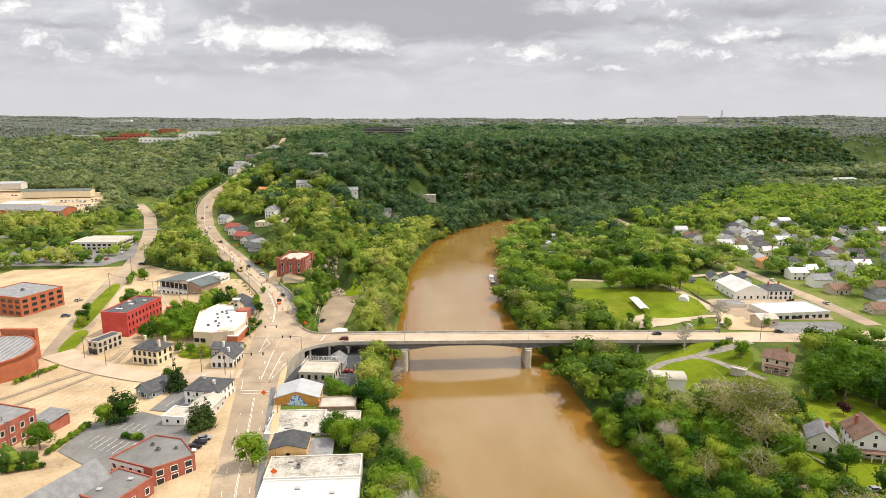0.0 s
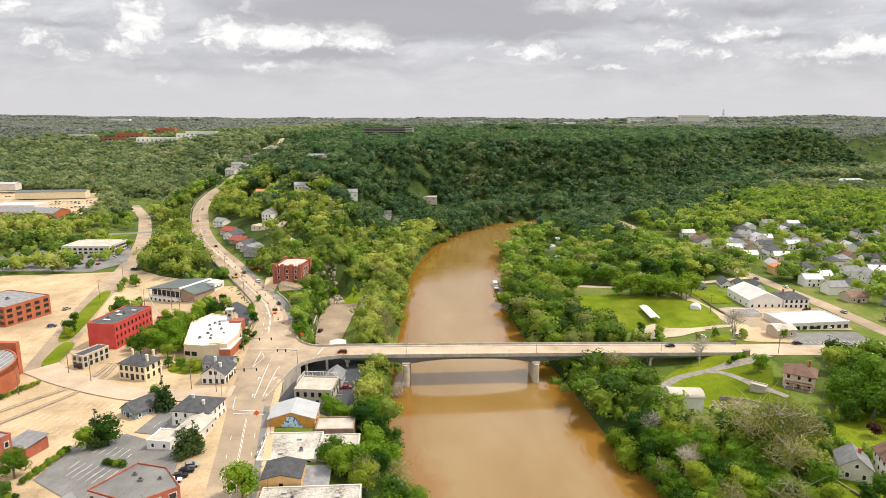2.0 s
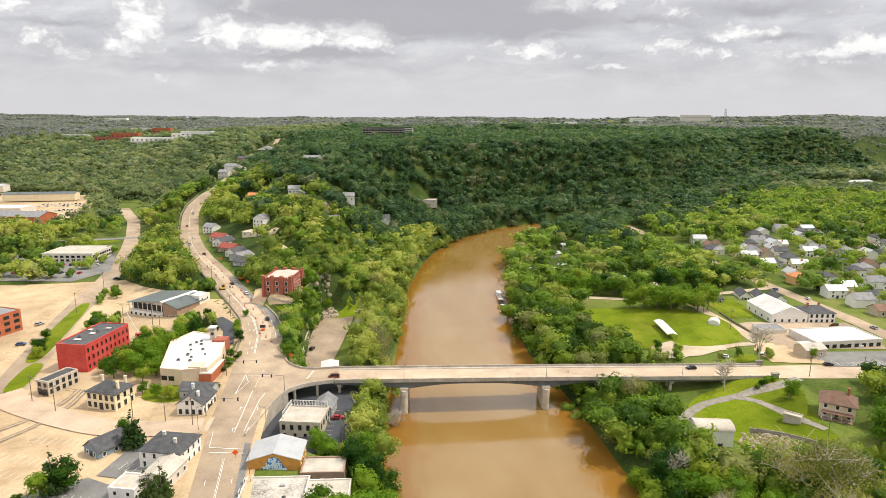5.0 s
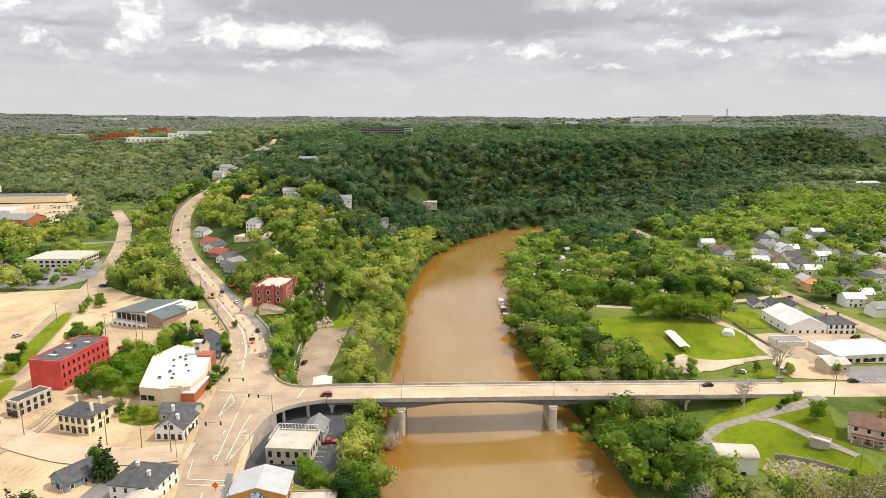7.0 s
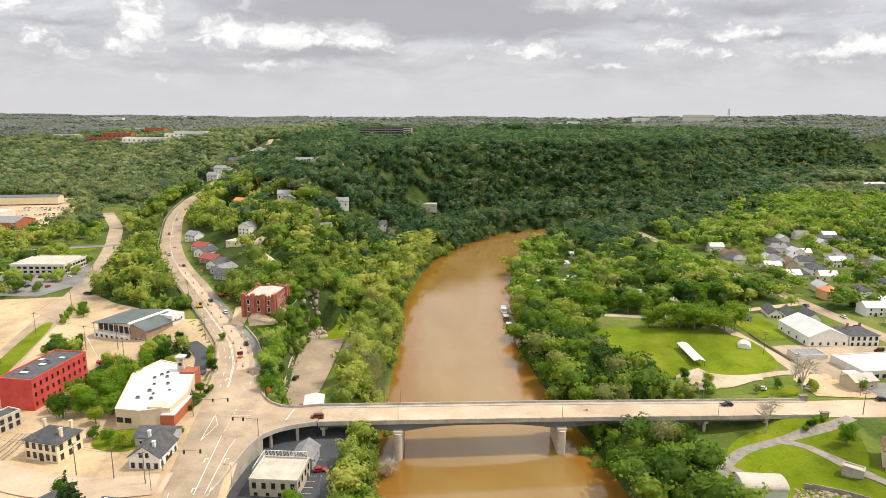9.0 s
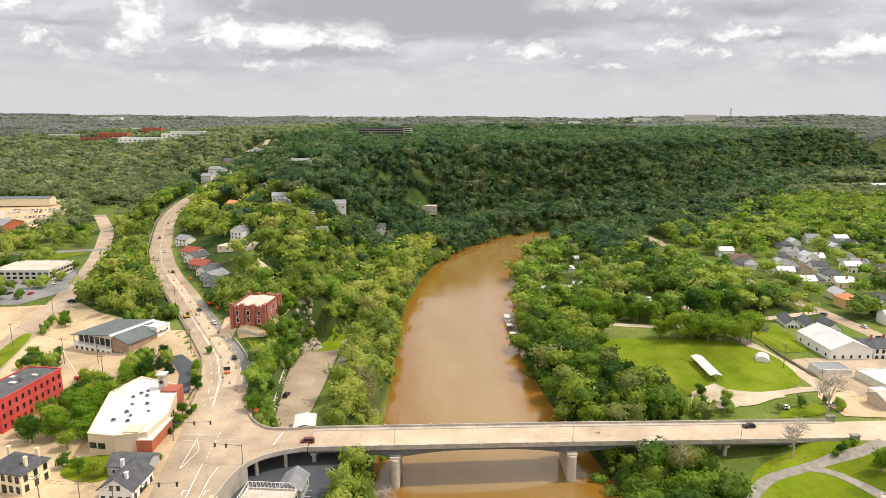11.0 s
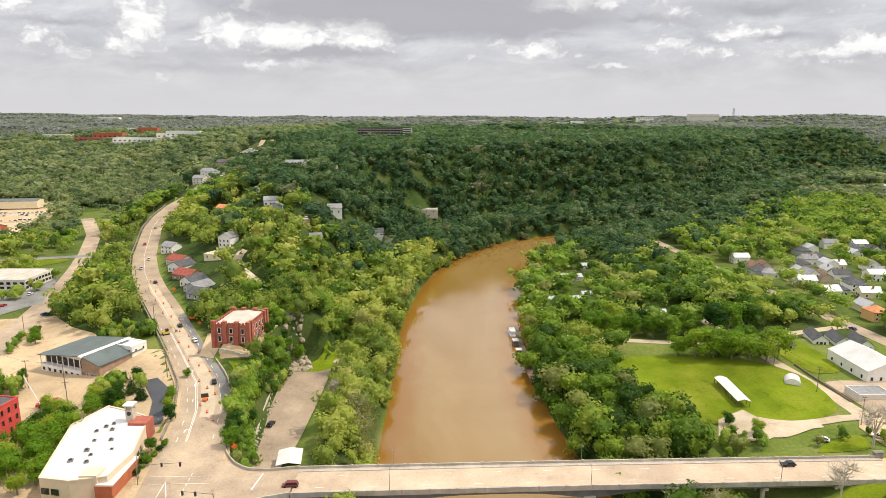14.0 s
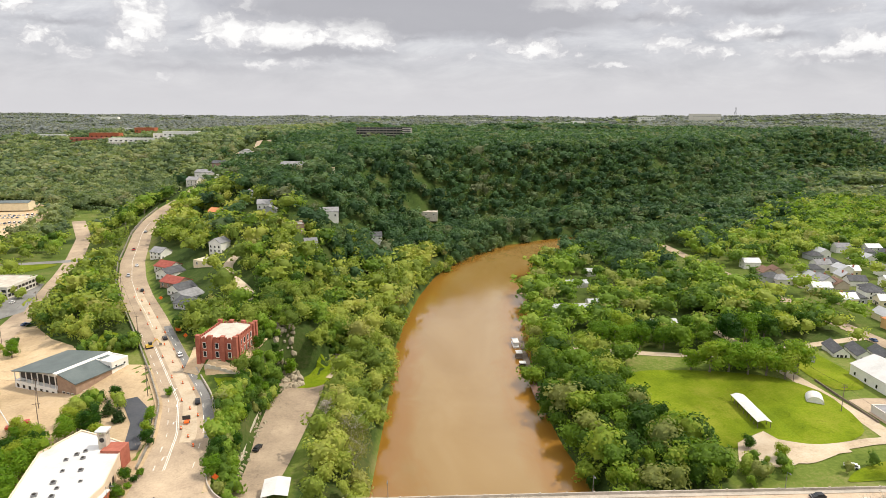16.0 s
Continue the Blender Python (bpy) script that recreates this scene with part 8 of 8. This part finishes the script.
for args in ((-117, 199.5, 12, 2.45, -0.55, 4.8, -12, -1.15), (-114.5, 189, 9, 2.45, -0.9, 4.8, -12, -1.15), (-113, 185, 8, 2.45, -0.9, 4.4, -12, -1.15), (-43, 244, 7, 0.0, 3.2, 3.6, 90, -5.68), (180, 311, 14, 2.5, 0.05, 4.6, 8, -4.65), (-100, 214, 5, 2.4, -0.9, 4.4, -14, -0.75)):
    zz = h1(args[0] + args[3] * args[2] / 2, args[1] + args[4] * args[2] / 2) + 0.36
    stall_lines(*args[:7], zz)
# faded stall rows on the tan lots
bm = bmesh.new()
for x0, y0, n, dx, dy, ln, r in ((-150, 214, 12, 2.6, -0.6, 4.5, -12), (-148, 222, 10, 2.6, -0.6, 4.5, -12), (-146, 206, 10, 2.6, -0.6, 4.5, -12), (-196, 300, 10, 0.9, 2.6, 4.5, 70), (-205, 300, 10, 0.9, 2.6, 4.5, 70), (-140, 232, 8, 2.6, -0.3, 4.5, -8)):
    for i in range(n):
        px, py = x0 + dx * i, y0 + dy * i
        quad_mark(bm, px, py, h1(px, py) + 0.22, 0.12, ln, r)
tagged(mesh_object("stall_marking", bm, "paint_white"), "faded parking stall lines on tan paving", "road marking", "", "structure")

# rail tracks across the lots
def rail_track(pts):
    ob = thing("rail_track", pose(0, 0, 0), "rusty rail track set in the paving", "rail track", "rail tracks")
    line = resample([(x, y, 0) for x, y in pts], 3)
    z = height(np.array([p[0] for p in line]), np.array([p[1] for p in line]))
    line = [(p[0], p[1], zz) for p, zz in zip(line, z)]
    bm = strip(bmesh.new(), line, 1.05, -1.05, 0.25, 1)
    part("track_bed", bm, "asphalt_pale", ob, "dark ballast strip")
    for o in (-0.75, 0.75):
        part("rail", line_mark(bmesh.new(), line, o, 0.16, lift=0.33), "trim_dark", ob)


rail_track([(-186, 176), (-170, 196), (-157, 214), (-149, 230), (-144, 244), (-141.5, 258), (-143, 272)])
rail_track([(-196, 180), (-180, 200), (-168, 216), (-158, 232), (-150, 247), (-145.5, 260), (-146, 272)])


# vehicles
def car_kind(name, paint_name, label, tall=1.45, length=4.5, van=False):
    ob = thing(name, pose(0, 0, -400), label, "car", "cars")
    w = 1.8
    body = bmesh.new()
    prof = [(-length / 2, 0.35), (length / 2, 0.35), (length / 2, 0.75), (length / 2 - 0.9, 0.92), (-length / 2 + 0.15, 0.98), (-length / 2, 0.8)]
    a = [body.verts.new((px, -w / 2, pz)) for px, pz in prof]
    b = [body.verts.new((px, w / 2, pz)) for px, pz in prof]
    body.faces.new(a)
    body.faces.new(b[::-1])
    for i in range(len(prof)):
        j = (i + 1) % len(prof)
        body.faces.new((a[i], b[i], b[j], a[j]))
    bmesh.ops.recalc_face_normals(body, faces=body.faces)
    bmesh.ops.bevel(body, geom=body.edges[:], offset=0.07, segments=1, affect="EDGES")
    part("body", body, paint_name, ob)
    cab = bmesh.new()
    f = length / 2 - (0.7 if van else 1.3)
    r = -length / 2 + (0.15 if van else 0.45)
    lo = [(f, -0.84), (f, 0.84), (r, 0.84), (r, -0.84)]
    hi = [(f - 0.7, -0.7), (f - 0.7, 0.7), (r + 0.35, 0.7), (r + 0.35, -0.7)]
    L = [cab.verts.new((*q, 0.93)) for q in lo]
    U = [cab.verts.new((*q, tall - 0.06)) for q in hi]
    for i in range(4):
        cab.faces.new((L[i], L[(i + 1) % 4], U[(i + 1) % 4], U[i]))
    cab.faces.new(U)
    bmesh.ops.recalc_face_normals(cab, faces=cab.faces)
    part("cabin_glass", cab, "glass", ob)
    part("roof_panel", box(bmesh.new(), r + 0.33, -0.72, tall - 0.07, f - 0.68, 0.72, tall), paint_name, ob)
    for sx in (-1, 1):
        for sy in (-1, 1):
            part("wheel", rod(bmesh.new(), (sx * length * 0.3, sy * 0.92, 0.33), (sx * length * 0.3, sy * 0.7, 0.33), 0.33, n=12), "rubber", ob)
    return ob


CARS = {"black": car_kind("car", "black_gloss", "black car on the asphalt", 1.5, 4.6), "red": car_kind("car", "red_gloss", "bright red car on the asphalt", 1.42, 4.4), "maroon": car_kind("car", "maroon_gloss", "dark red sport utility car on the bridge", 1.7, 4.7, True),
        "white": car_kind("car", "white_gloss", "white car on the asphalt", 1.5, 4.6), "silver": car_kind("car", "silver_gloss", "silver car on the asphalt", 1.5, 4.6), "blue": car_kind("car", "blue_gloss", "dark blue car on the asphalt", 1.5, 4.6),
        "van": car_kind("van", "white_gloss", "white van in the yard", 2.3, 5.6, True)}
PARKED = set()


def park(kind, x, y, rot, z=None):
    z = h1(x, y) + 0.3 if z is None else z
    src = CARS[kind]
    if kind in PARKED:
        copy_thing(src, pose(x, y, z, 0, 0, rot))
    else:
        PARKED.add(kind)
        src.matrix_world = pose(x, y, z, 0, 0, rot)


park("maroon", -46.5, 282.0, 185, deck_z(-46) + 0.02)
park("black", 108, deck_y(108) + 3.2, 185, deck_z(108) + 0.02)
park("red", -40.8, 256.5, 8)
park("black", -66.5, 334, 80)
for k, (kind, x, y, r) in enumerate((("black", -78.2, 180.5, 20), ("black", -77.4, 183.2, 20), ("silver", -77.0, 186, 20), ("white", -79.0, 178, 20), ("silver", -84.4, 197.5, 75), ("red", -33.5, 221, 5), ("black", -36.5, 220.5, 5),
                                     ("silver", 130.5, 168.5, 8), ("white", 205, 335, 80), ("black", 222.5, 400, 95), ("white", 226, 418, 92), ("blue", 217, 440, 95), ("silver", 230, 362, 95), ("white", 214.5, 470, 95), ("black", 211, 485, 95), ("silver", 207, 520, 95),
                                     ("white", 152, 322, 140), ("blue", -202, 322, 20), ("silver", -212, 352, 65), ("white", 132, 322, 150), ("white", -150, 372, 20), ("black", 174, 309, 3), ("blue", -220, 447, 70))):
    park(kind, x, y, r)
# vehicles in rows on the depot yard
pick = random.Random(77)
for rx, ry, n in ((-450, 716, 9), (-464, 752, 9), (-484, 786, 12), (-488, 802, 12), (-520, 866, 9), (-570, 770, 12), (-590, 860, 10), (-560, 885, 14)):
    for i in range(n):
        f = i * 4.4
        if pick.random() < 0.86:
            park(pick.choice(("van", "white", "van", "silver", "white", "blue")), rx + f * 0.97, ry + f * 0.24, 104 + pick.uniform(-4, 4))
for kind, yy, off in (("black", 404, -2.2), ("white", 386, -4.6), ("silver", 500, 2.2), ("black", 470, -3.0), ("red", 560, 2), ("black", 346, -3.4), ("white", 520, -2.5), ("silver", 605, -2)):
    i = at(yy)
    p0, p1 = fine_line[i], fine_line[i + 1]
    ang = math.degrees(math.atan2(p1[1] - p0[1], p1[0] - p0[0]))
    q = offset_line(fine_line[i - 1:i + 2], lambda p: off)[1]
    park(kind, q[0], q[1], ang + (180 if off > 0 else 0), p0[2] + 0.06)
rnd = random.Random(77)
for i in range(26):
    row, col = divmod(i, 13)
    park(rnd.choice(("white", "silver", "black", "blue", "red")), -330 + col * 6.4, 462 + row * 24, 92 + rnd.uniform(-4, 4))


# utility poles and cables
def pole_mesh(h):
    bm = bmesh.new()
    rod(bm, (0, 0, -1), (0, 0, h), 0.17, 0.11, 8)
    return mesh_of("shaft", bm, "wood")


def arm_mesh():
    return mesh_of("crossarm", box(bmesh.new(), -1.2, -0.07, -0.08, 1.2, 0.07, 0.08), "wood")


SHAFT, ARM = pole_mesh(10.5), arm_mesh()


def utility_pole(x, y, rot, h=1.0, arms=1):
    ob = thing("utility_pole", pose(x, y, h1(x, y), 0, 0, rot), "weathered wooden utility pole with crossarm", "pole", "utility poles")
    o = shared("shaft", SHAFT, ob, Matrix.Diagonal((1, 1, h, 1)))
    for k in range(arms):
        shared("crossarm", ARM, ob, pose(0, 0, 10.5 * h - 0.5 - k * 0.9))
    return Vector((x, y, h1(x, y) + 10.5 * h - 0.4))


def cable(points, sag=0.7, label="thin black overhead cable between poles"):
    cu = bpy.data.curves.new("cable", "CURVE")
    cu.dimensions, cu.bevel_depth, cu.bevel_resolution = "3D", 0.035, 0
    for a, b in zip(points, points[1:]):
        sp = cu.splines.new("POLY")
        sp.points.add(8)
        for i in range(9):
            t = i / 8
            q = a.lerp(b, t)
            sp.points[i].co = (q.x, q.y, q.z - sag * 4 * t * (1 - t), 1)
    me_ob = new("cable", cu)
    cu.materials.append(M["rubber"])
    tagged(me_ob, label, "cable", "overhead cables")


row1 = [utility_pole(x, y, r) for x, y, r in ((-158.5, 262, 70), (-144.5, 253.5, 60), (-112.5, 246.5, 80), (-99.5, 243.5, 80), (-88.5, 240, 75))]
cable(row1)
cable([p + Vector((0.8, 0, -0.9)) for p in row1])
row2 = [utility_pole(x, y, r, 1.15) for x, y, r in ((-139, 330, 20), (-152, 350, 40), (-168, 352, 40), (-204, 372, 60), (-214, 420, 60), (-228, 470, 70))]
cable(row2)
row3 = [utility_pole(x, y, r, 1.1, 2) for x, y, r in ((152, 332, 0), (153, 362, 0), (150.5, 392, 0), (146, 430, 0))]
cable(row3)
row4 = [utility_pole(x, y, r, 1.1) for x, y, r in ((-112, 352, 40), (-140, 404, 40), (-175, 460, 35), (-212, 530, 25), (-236, 590, 20), (-250, 650, 5))]
cable(row4)
for x, y in ((158, 296), (182, 297), (128, 226), (88, 330), (84, 436), (112, 446), (-165, 240), (-150, 195), (-158, 318), (-172, 305), (-142, 186), (-138, 183)):
    utility_pole(x, y, (x * 13 + y) % 180, 0.9)


# street lamps and signals
def lamp_post(x, y, rot, z, h=8.5):
    ob = thing("street_lamp", pose(x, y, z, 0, 0, rot), "slim grey street lamp with a short arm", "street lamp", "street lamps")
    part("pole", rod(bmesh.new(), (0, 0, -0.3), (0, 0, h), 0.10, 0.06, 8), "steel", ob)
    part("arm", rod(bmesh.new(), (0, 0, h - 0.1), (1.6, 0, h + 0.25), 0.05, 0.04, 6), "steel", ob)
    part("lamp_head", box(bmesh.new(), 1.3, -0.16, h + 0.15, 2.1, 0.16, h + 0.32), "steel", ob)


for x in (-17.5, 41.5, 100):
    lamp_post(x, deck_y(x) + 6.9, -90, deck_z(x) + 0.9, 5.5)
    lamp_post(x, deck_y(x) - 6.9, 90, deck_z(x) + 0.9, 5.5)
for x, y, r in ((-61.8, 236, 180), (-58, 205, 180), (-85, 236, 0), (-92, 285, 0), (-80.5, 334, 180), (-50, 172, 180), (-37, 238, 90), (190, 296.5, 90), (168, 313, -90), (134, 242, 150)):
    lamp_post(x, y, r, max(0 if x < -56 and y < 300 else -50, h1(x, y)))


def signal(x, y, rot, reach, z=0.1):
    ob = thing("traffic_signal", pose(x, y, z, 0, 0, rot), "dark mast arm with hanging traffic signals", "traffic signal", "traffic signals")
    part("pole", rod(bmesh.new(), (0, 0, -0.5), (0, 0, 6.6), 0.14, 0.11, 8), "steel", ob)
    part("arm", rod(bmesh.new(), (0, 0, 6.2), (reach, 0, 6.5), 0.10, 0.06, 8), "steel", ob)
    for k in (0.55, 0.95):
        part("signal_head", box(bmesh.new(), reach * k - 0.25, -0.2, 5.35, reach * k + 0.25, 0.2, 6.6), "trim_dark", ob)


signal(-86.2, 246.5, 5, 12)
signal(-90.8, 282, 5, 13)
signal(-63.5, 268, 175, 9)


# works: barrels, boards, machines
BARREL = [mesh_of("drum", rod(bmesh.new(), (0, 0, 0.05), (0, 0, 1.0), 0.32, 0.25, 10), "barrel"), mesh_of("band", rod(bmesh.new(), (0, 0, 0.5), (0, 0, 0.68), 0.305, 0.295, 10), "paint_white"), mesh_of("base_ring", rod(bmesh.new(), (0, 0, 0), (0, 0, 0.1), 0.42, n=10), "rubber")]


def traffic_barrel(x, y, z):
    ob = thing("traffic_barrel", pose(x, y, z), "orange and white traffic barrel on the road", "barrel", "traffic barrels")
    for nm, me in zip(("drum", "band", "base_ring"), BARREL):
        shared(nm, me, ob, Matrix())


for k in range(26):
    yy = 318 + k * 6.2
    i = at(yy)
    q = offset_line(fine_line[i - 1:i + 2], lambda p: (-3.4, -0.8, 1.9)[k % 3])[1]
    traffic_barrel(q[0], q[1], fine_line[i][2] + 0.07)


def orange_sign(x, y, rot, z):
    ob = thing("work_sign", pose(x, y, z, 0, 0, rot), "orange diamond road work sign on a stand", "sign", "road work signs")
    part("stand", rod(bmesh.new(), (0, 0, 0), (0, 0, 1.5), 0.05), "steel", ob)
    bm = box(bmesh.new(), -0.75, -0.03, -0.75, 0.75, 0.03, 0.75)
    bmesh.ops.rotate(bm, verts=bm.verts, cent=(0, 0, 0), matrix=Matrix.Rotation(radians(45), 3, "Y"))
    bmesh.ops.translate(bm, verts=bm.verts, vec=(0, 0, 1.9))
    part("panel", bm, "barrel", ob)


for x, y, r in ((-66.5, 218, 10), (-68.5, 300, 10), (-80, 345, 10), (-48.5, 164, 10), (-84, 228, 10), (-152, 455, 20), (-119, 405, 20)):
    orange_sign(x, y, r, float(np.interp(y, [p[1] for p in STREET], [p[2] for p in STREET])) + 0.15)
ob = thing("arrow_board", pose(-90, 333, 2.45, 0, 0, 15), "black arrow board on a trailer in the closed lane", "sign")
part("panel", box(bmesh.new(), -1.3, -0.1, 1.2, 1.3, 0.1, 2.7), "trim_dark", ob)
part("trailer", box(bmesh.new(), -0.8, -1.2, 0.35, 0.8, 1.0, 0.75), "barrel", ob)
for s in (-1, 1):
    part("wheel", rod(bmesh.new(), (s * 0.82, 0, 0.33), (s * 1.0, 0, 0.33), 0.33, n=10), "rubber", ob)


def digger(x, y, rot, z, paint_name, label):
    ob = thing("excavator", pose(x, y, z, 0, 0, rot), label, "machine", "work machines")
    for s in (-1, 1):
        bm = box(bmesh.new(), -1.5, s * 0.95 - 0.25, 0.0, 1.5, s * 0.95 + 0.25, 0.75)
        bmesh.ops.bevel(bm, geom=bm.edges[:], offset=0.15, segments=1, affect="EDGES")
        part("track", bm, "rubber", ob)
    part("chassis", box(bmesh.new(), -1.4, -1.1, 0.75, 1.2, 1.1, 1.7), paint_name, ob)
    part("cab", box(bmesh.new(), -0.2, -1.0, 1.7, 1.1, 0.1, 2.9), "glass", ob)
    part("boom", rod(bmesh.new(), (0.9, 0.3, 1.4), (3.4, 0.3, 3.6), 0.22, 0.18, 6), paint_name, ob)
    part("stick", rod(bmesh.new(), (3.4, 0.3, 3.6), (4.8, 0.3, 1.2), 0.16, 0.13, 6), paint_name, ob)
    part("bucket", box(bmesh.new(), 4.4, -0.2, 0.5, 5.3, 0.8, 1.3), "steel", ob)


digger(-126, 414, 120, 6.9, "barrel", "orange excavator on the closed lane")
digger(-131, 395, 40, 5.7, "paint_yellow", "yellow excavator beside the road works")
# red crane truck by the hall
ob = thing("crane_truck", pose(-150, 335, h1(-150, 335) + 0.2, 0, 0, 25), "red truck with a pale raised crane boom", "truck")
part("body", box(bmesh.new(), -3.5, -1.1, 0.6, 2.0, 1.1, 1.4), "red_gloss", ob)
part("cab", box(bmesh.new(), 2.0, -1.1, 0.6, 3.8, 1.1, 2.5), "red_gloss", ob)
part("boom", rod(bmesh.new(), (-2.2, 0, 1.5), (-6.5, 2, 12.5), 0.25, 0.16, 6), "trim", ob)
for sx in (-2.3, 2.7):
    for s in (-1, 1):
        part("wheel", rod(bmesh.new(), (sx, s * 0.8, 0.45), (sx, s * 1.12, 0.45), 0.45, n=10), "rubber", ob)

# riverside docks and boats
def dock(x, y, length, label, roofed):
    ob = thing("dock", pose(x, y, WATER, 0, 0, 3), label, "dock", "river docks")
    part("deck", box(bmesh.new(), -1.6, -length / 2, 0.15, 1.6, length / 2, 0.5), "wood", ob)
    for i in range(max(2, int(length / 4))):
        yy = -length / 2 + 0.5 + i * (length - 1) / max(1, int(length / 4) - 1)
        part("post", rod(bmesh.new(), (1.4, yy, -2), (1.4, yy, 2.6), 0.12), "wood", ob)
        if roofed:
            part("post", rod(bmesh.new(), (-1.4, yy, 0.4), (-1.4, yy, 2.6), 0.09), "wood", ob)
    if roofed:
        rb = bmesh.new()
        roof_slab(rb, (-2.4, -length / 2, 2.6), (0, -length / 2, 3.5), (0, length / 2, 3.5), (-2.4, length / 2, 2.6), 0.12)
        roof_slab(rb, (0, -length / 2, 3.5), (2.4, -length / 2, 2.6), (2.4, length / 2, 2.6), (0, length / 2, 3.5), 0.12)
        bmesh.ops.remove_doubles(rb, verts=rb.verts, dist=0.01)
        part("roof", rb, "roof_brown", ob)


dock(39.6, 393, 12, "roofed brown boat dock moored at the bank", True)
dock(41.0, 409, 12, "roofed brown boat dock moored at the bank", True)
dock(39.6, 436, 25, "long grey wooden dock on the muddy river", False)
dock(40.2, 456, 12, "grey wooden dock on the muddy river", False)


def houseboat(x, y, l, label, mat):
    ob = thing("houseboat", pose(x, y, WATER, 0, 0, 92), label, "boat", "boats")
    bm = prism(bmesh.new(), [(-l / 2, -1.6), (l / 2 - 1.6, -1.6), (l / 2, 0), (l / 2 - 1.6, 1.6), (-l / 2, 1.6)], -0.4, 0.8)
    part("hull", bm, mat, ob)
    part("cabin", box(bmesh.new(), -l / 2 + 1, -1.3, 0.8, l / 2 - 2.6, 1.3, 2.8), mat, ob)
    part("roof", box(bmesh.new(), -l / 2 + 0.5, -1.6, 2.8, l / 2 - 2.0, 1.6, 2.95), "roof_white", ob)
    for s in (-1, 1):
        part("cabin_window", box(bmesh.new(), -l / 2 + 1.6, s * 1.3 - 0.03, 1.5, l / 2 - 3.2, s * 1.3 + 0.03, 2.3), "glass", ob)


houseboat(36.4, 457, 10, "white houseboat moored at the dock", "white_gloss")
houseboat(36.4, 440, 7, "small brown boat moored at the dock", "wood")
houseboat(36.6, 426, 6, "small dark boat moored at the dock", "trim_dark")

# white canopy by the ramp lot, low walls, rubble
ob = thing("canopy", pose(-52.5, 305.5, h1(-52.5, 305.5), 0, 0, 8), "white fabric canopy at the ramp lot", "canopy")
rb = bmesh.new()
roof_slab(rb, (-4, -5, 2.6), (0, -5, 3.4), (0, 5, 3.4), (-4, 5, 2.6), 0.08)
roof_slab(rb, (0, -5, 3.4), (4, -5, 2.6), (4, 5, 2.6), (0, 5, 3.4), 0.08)
bmesh.ops.remove_doubles(rb, verts=rb.verts, dist=0.01)
part("cover", rb, "roof_white", ob)
for sx in (-3.8, 3.8):
    for sy in (-4.8, 0, 4.8):
        part("post", rod(bmesh.new(), (sx, sy, -0.5), (sx, sy, 2.65), 0.06), "steel", ob)


def low_wall(pts, h, mat, label, base=0.6):
    bm = bmesh.new()
    line = resample([(x, y, 0) for x, y in pts], 2.5)
    z = height(np.array([p[0] for p in line]), np.array([p[1] for p in line]))
    o1, o2 = offset_line(line, 0.2), offset_line(line, -0.2)
    for i in range(len(line) - 1):
        prism(bm, [o2[i], o2[i + 1], o1[i + 1], o1[i]], z[i] - base, max(z[i], z[i + 1]) + h)
    bmesh.ops.recalc_face_normals(bm, faces=bm.faces)
    tagged(mesh_object("low_wall", bm, mat), label, "wall", "", "structure")


low_wall([(112, 253), (122, 247), (129, 240)], 1.6, "concrete_dark", "dark concrete wall above the rubble slope")
low_wall([(122, 180), (117, 196), (112, 214)], 1.0, "concrete_dark", "dark low garden wall beside the lawn")
low_wall([(161, 352), (160, 392)], 0.9, "wood", "dark board fence beside the gravel street")
low_wall([(-79, 367), (-88, 368.5), (-97, 369.5)], 1.0, "stone", "low stone wall round the arsenal yard")
low_wall([(-33.6, 231), (-33.6, 262), (-38, 274)], 1.0, "concrete", "low pale concrete wall round the yard")
low_wall([(-66, 300), (-73, 350), (-76, 390)], 1.1, "stone", "low stone wall beside the ramp lot")


def rock_field(name, cx, cy, rx, ry, n, size, seed, label, rot=0.0):
    rs = np.random.RandomState(seed)
    bm = bmesh.new()
    a = radians(rot)
    for _ in range(n):
        u, v = rs.uniform(-rx, rx), rs.uniform(-ry, ry)
        x, y = cx + u * math.cos(a) - v * math.sin(a), cy + u * math.sin(a) + v * math.cos(a)
        r = size * rs.uniform(0.4, 1.2)
        m = Matrix.Translation((x, y, h1(x, y) + r * 0.15)) @ Euler(rs.uniform(0, 6, 3)).to_matrix().to_4x4() @ Matrix.Diagonal((r * rs.uniform(0.7, 1.5), r, r * rs.uniform(0.5, 0.9), 1))
        g = bmesh.ops.create_icosphere(bm, subdivisions=1, radius=1.0, matrix=m)
        for vert in g["verts"]:
            vert.co += Vector(rs.normal(size=3) * r * 0.13)
    tagged(mesh_object(name, bm, "rock"), label, "rocks", "", "stuff")


rock_field("rubble", 115.5, 244, 10, 5.5, 300, 0.75, 41, "grey rubble bank below the wall", -30)
rock_field("cliff_rocks", -73, 402, 4.5, 18, 170, 1.5, 42, "pale limestone rocks of the cliff face", 22)
rock_field("riprap", -50, 412, 5, 9, 70, 0.9, 43, "pale broken rocks beside the lawn", 20)
rock_field("bank_rocks", -71, 350, 2, 34, 70, 0.9, 44, "pale rocks along the slope by the ramp lot", 4)
for k in CARS:
    if k not in PARKED:
        park(k, 200, 480, 0)
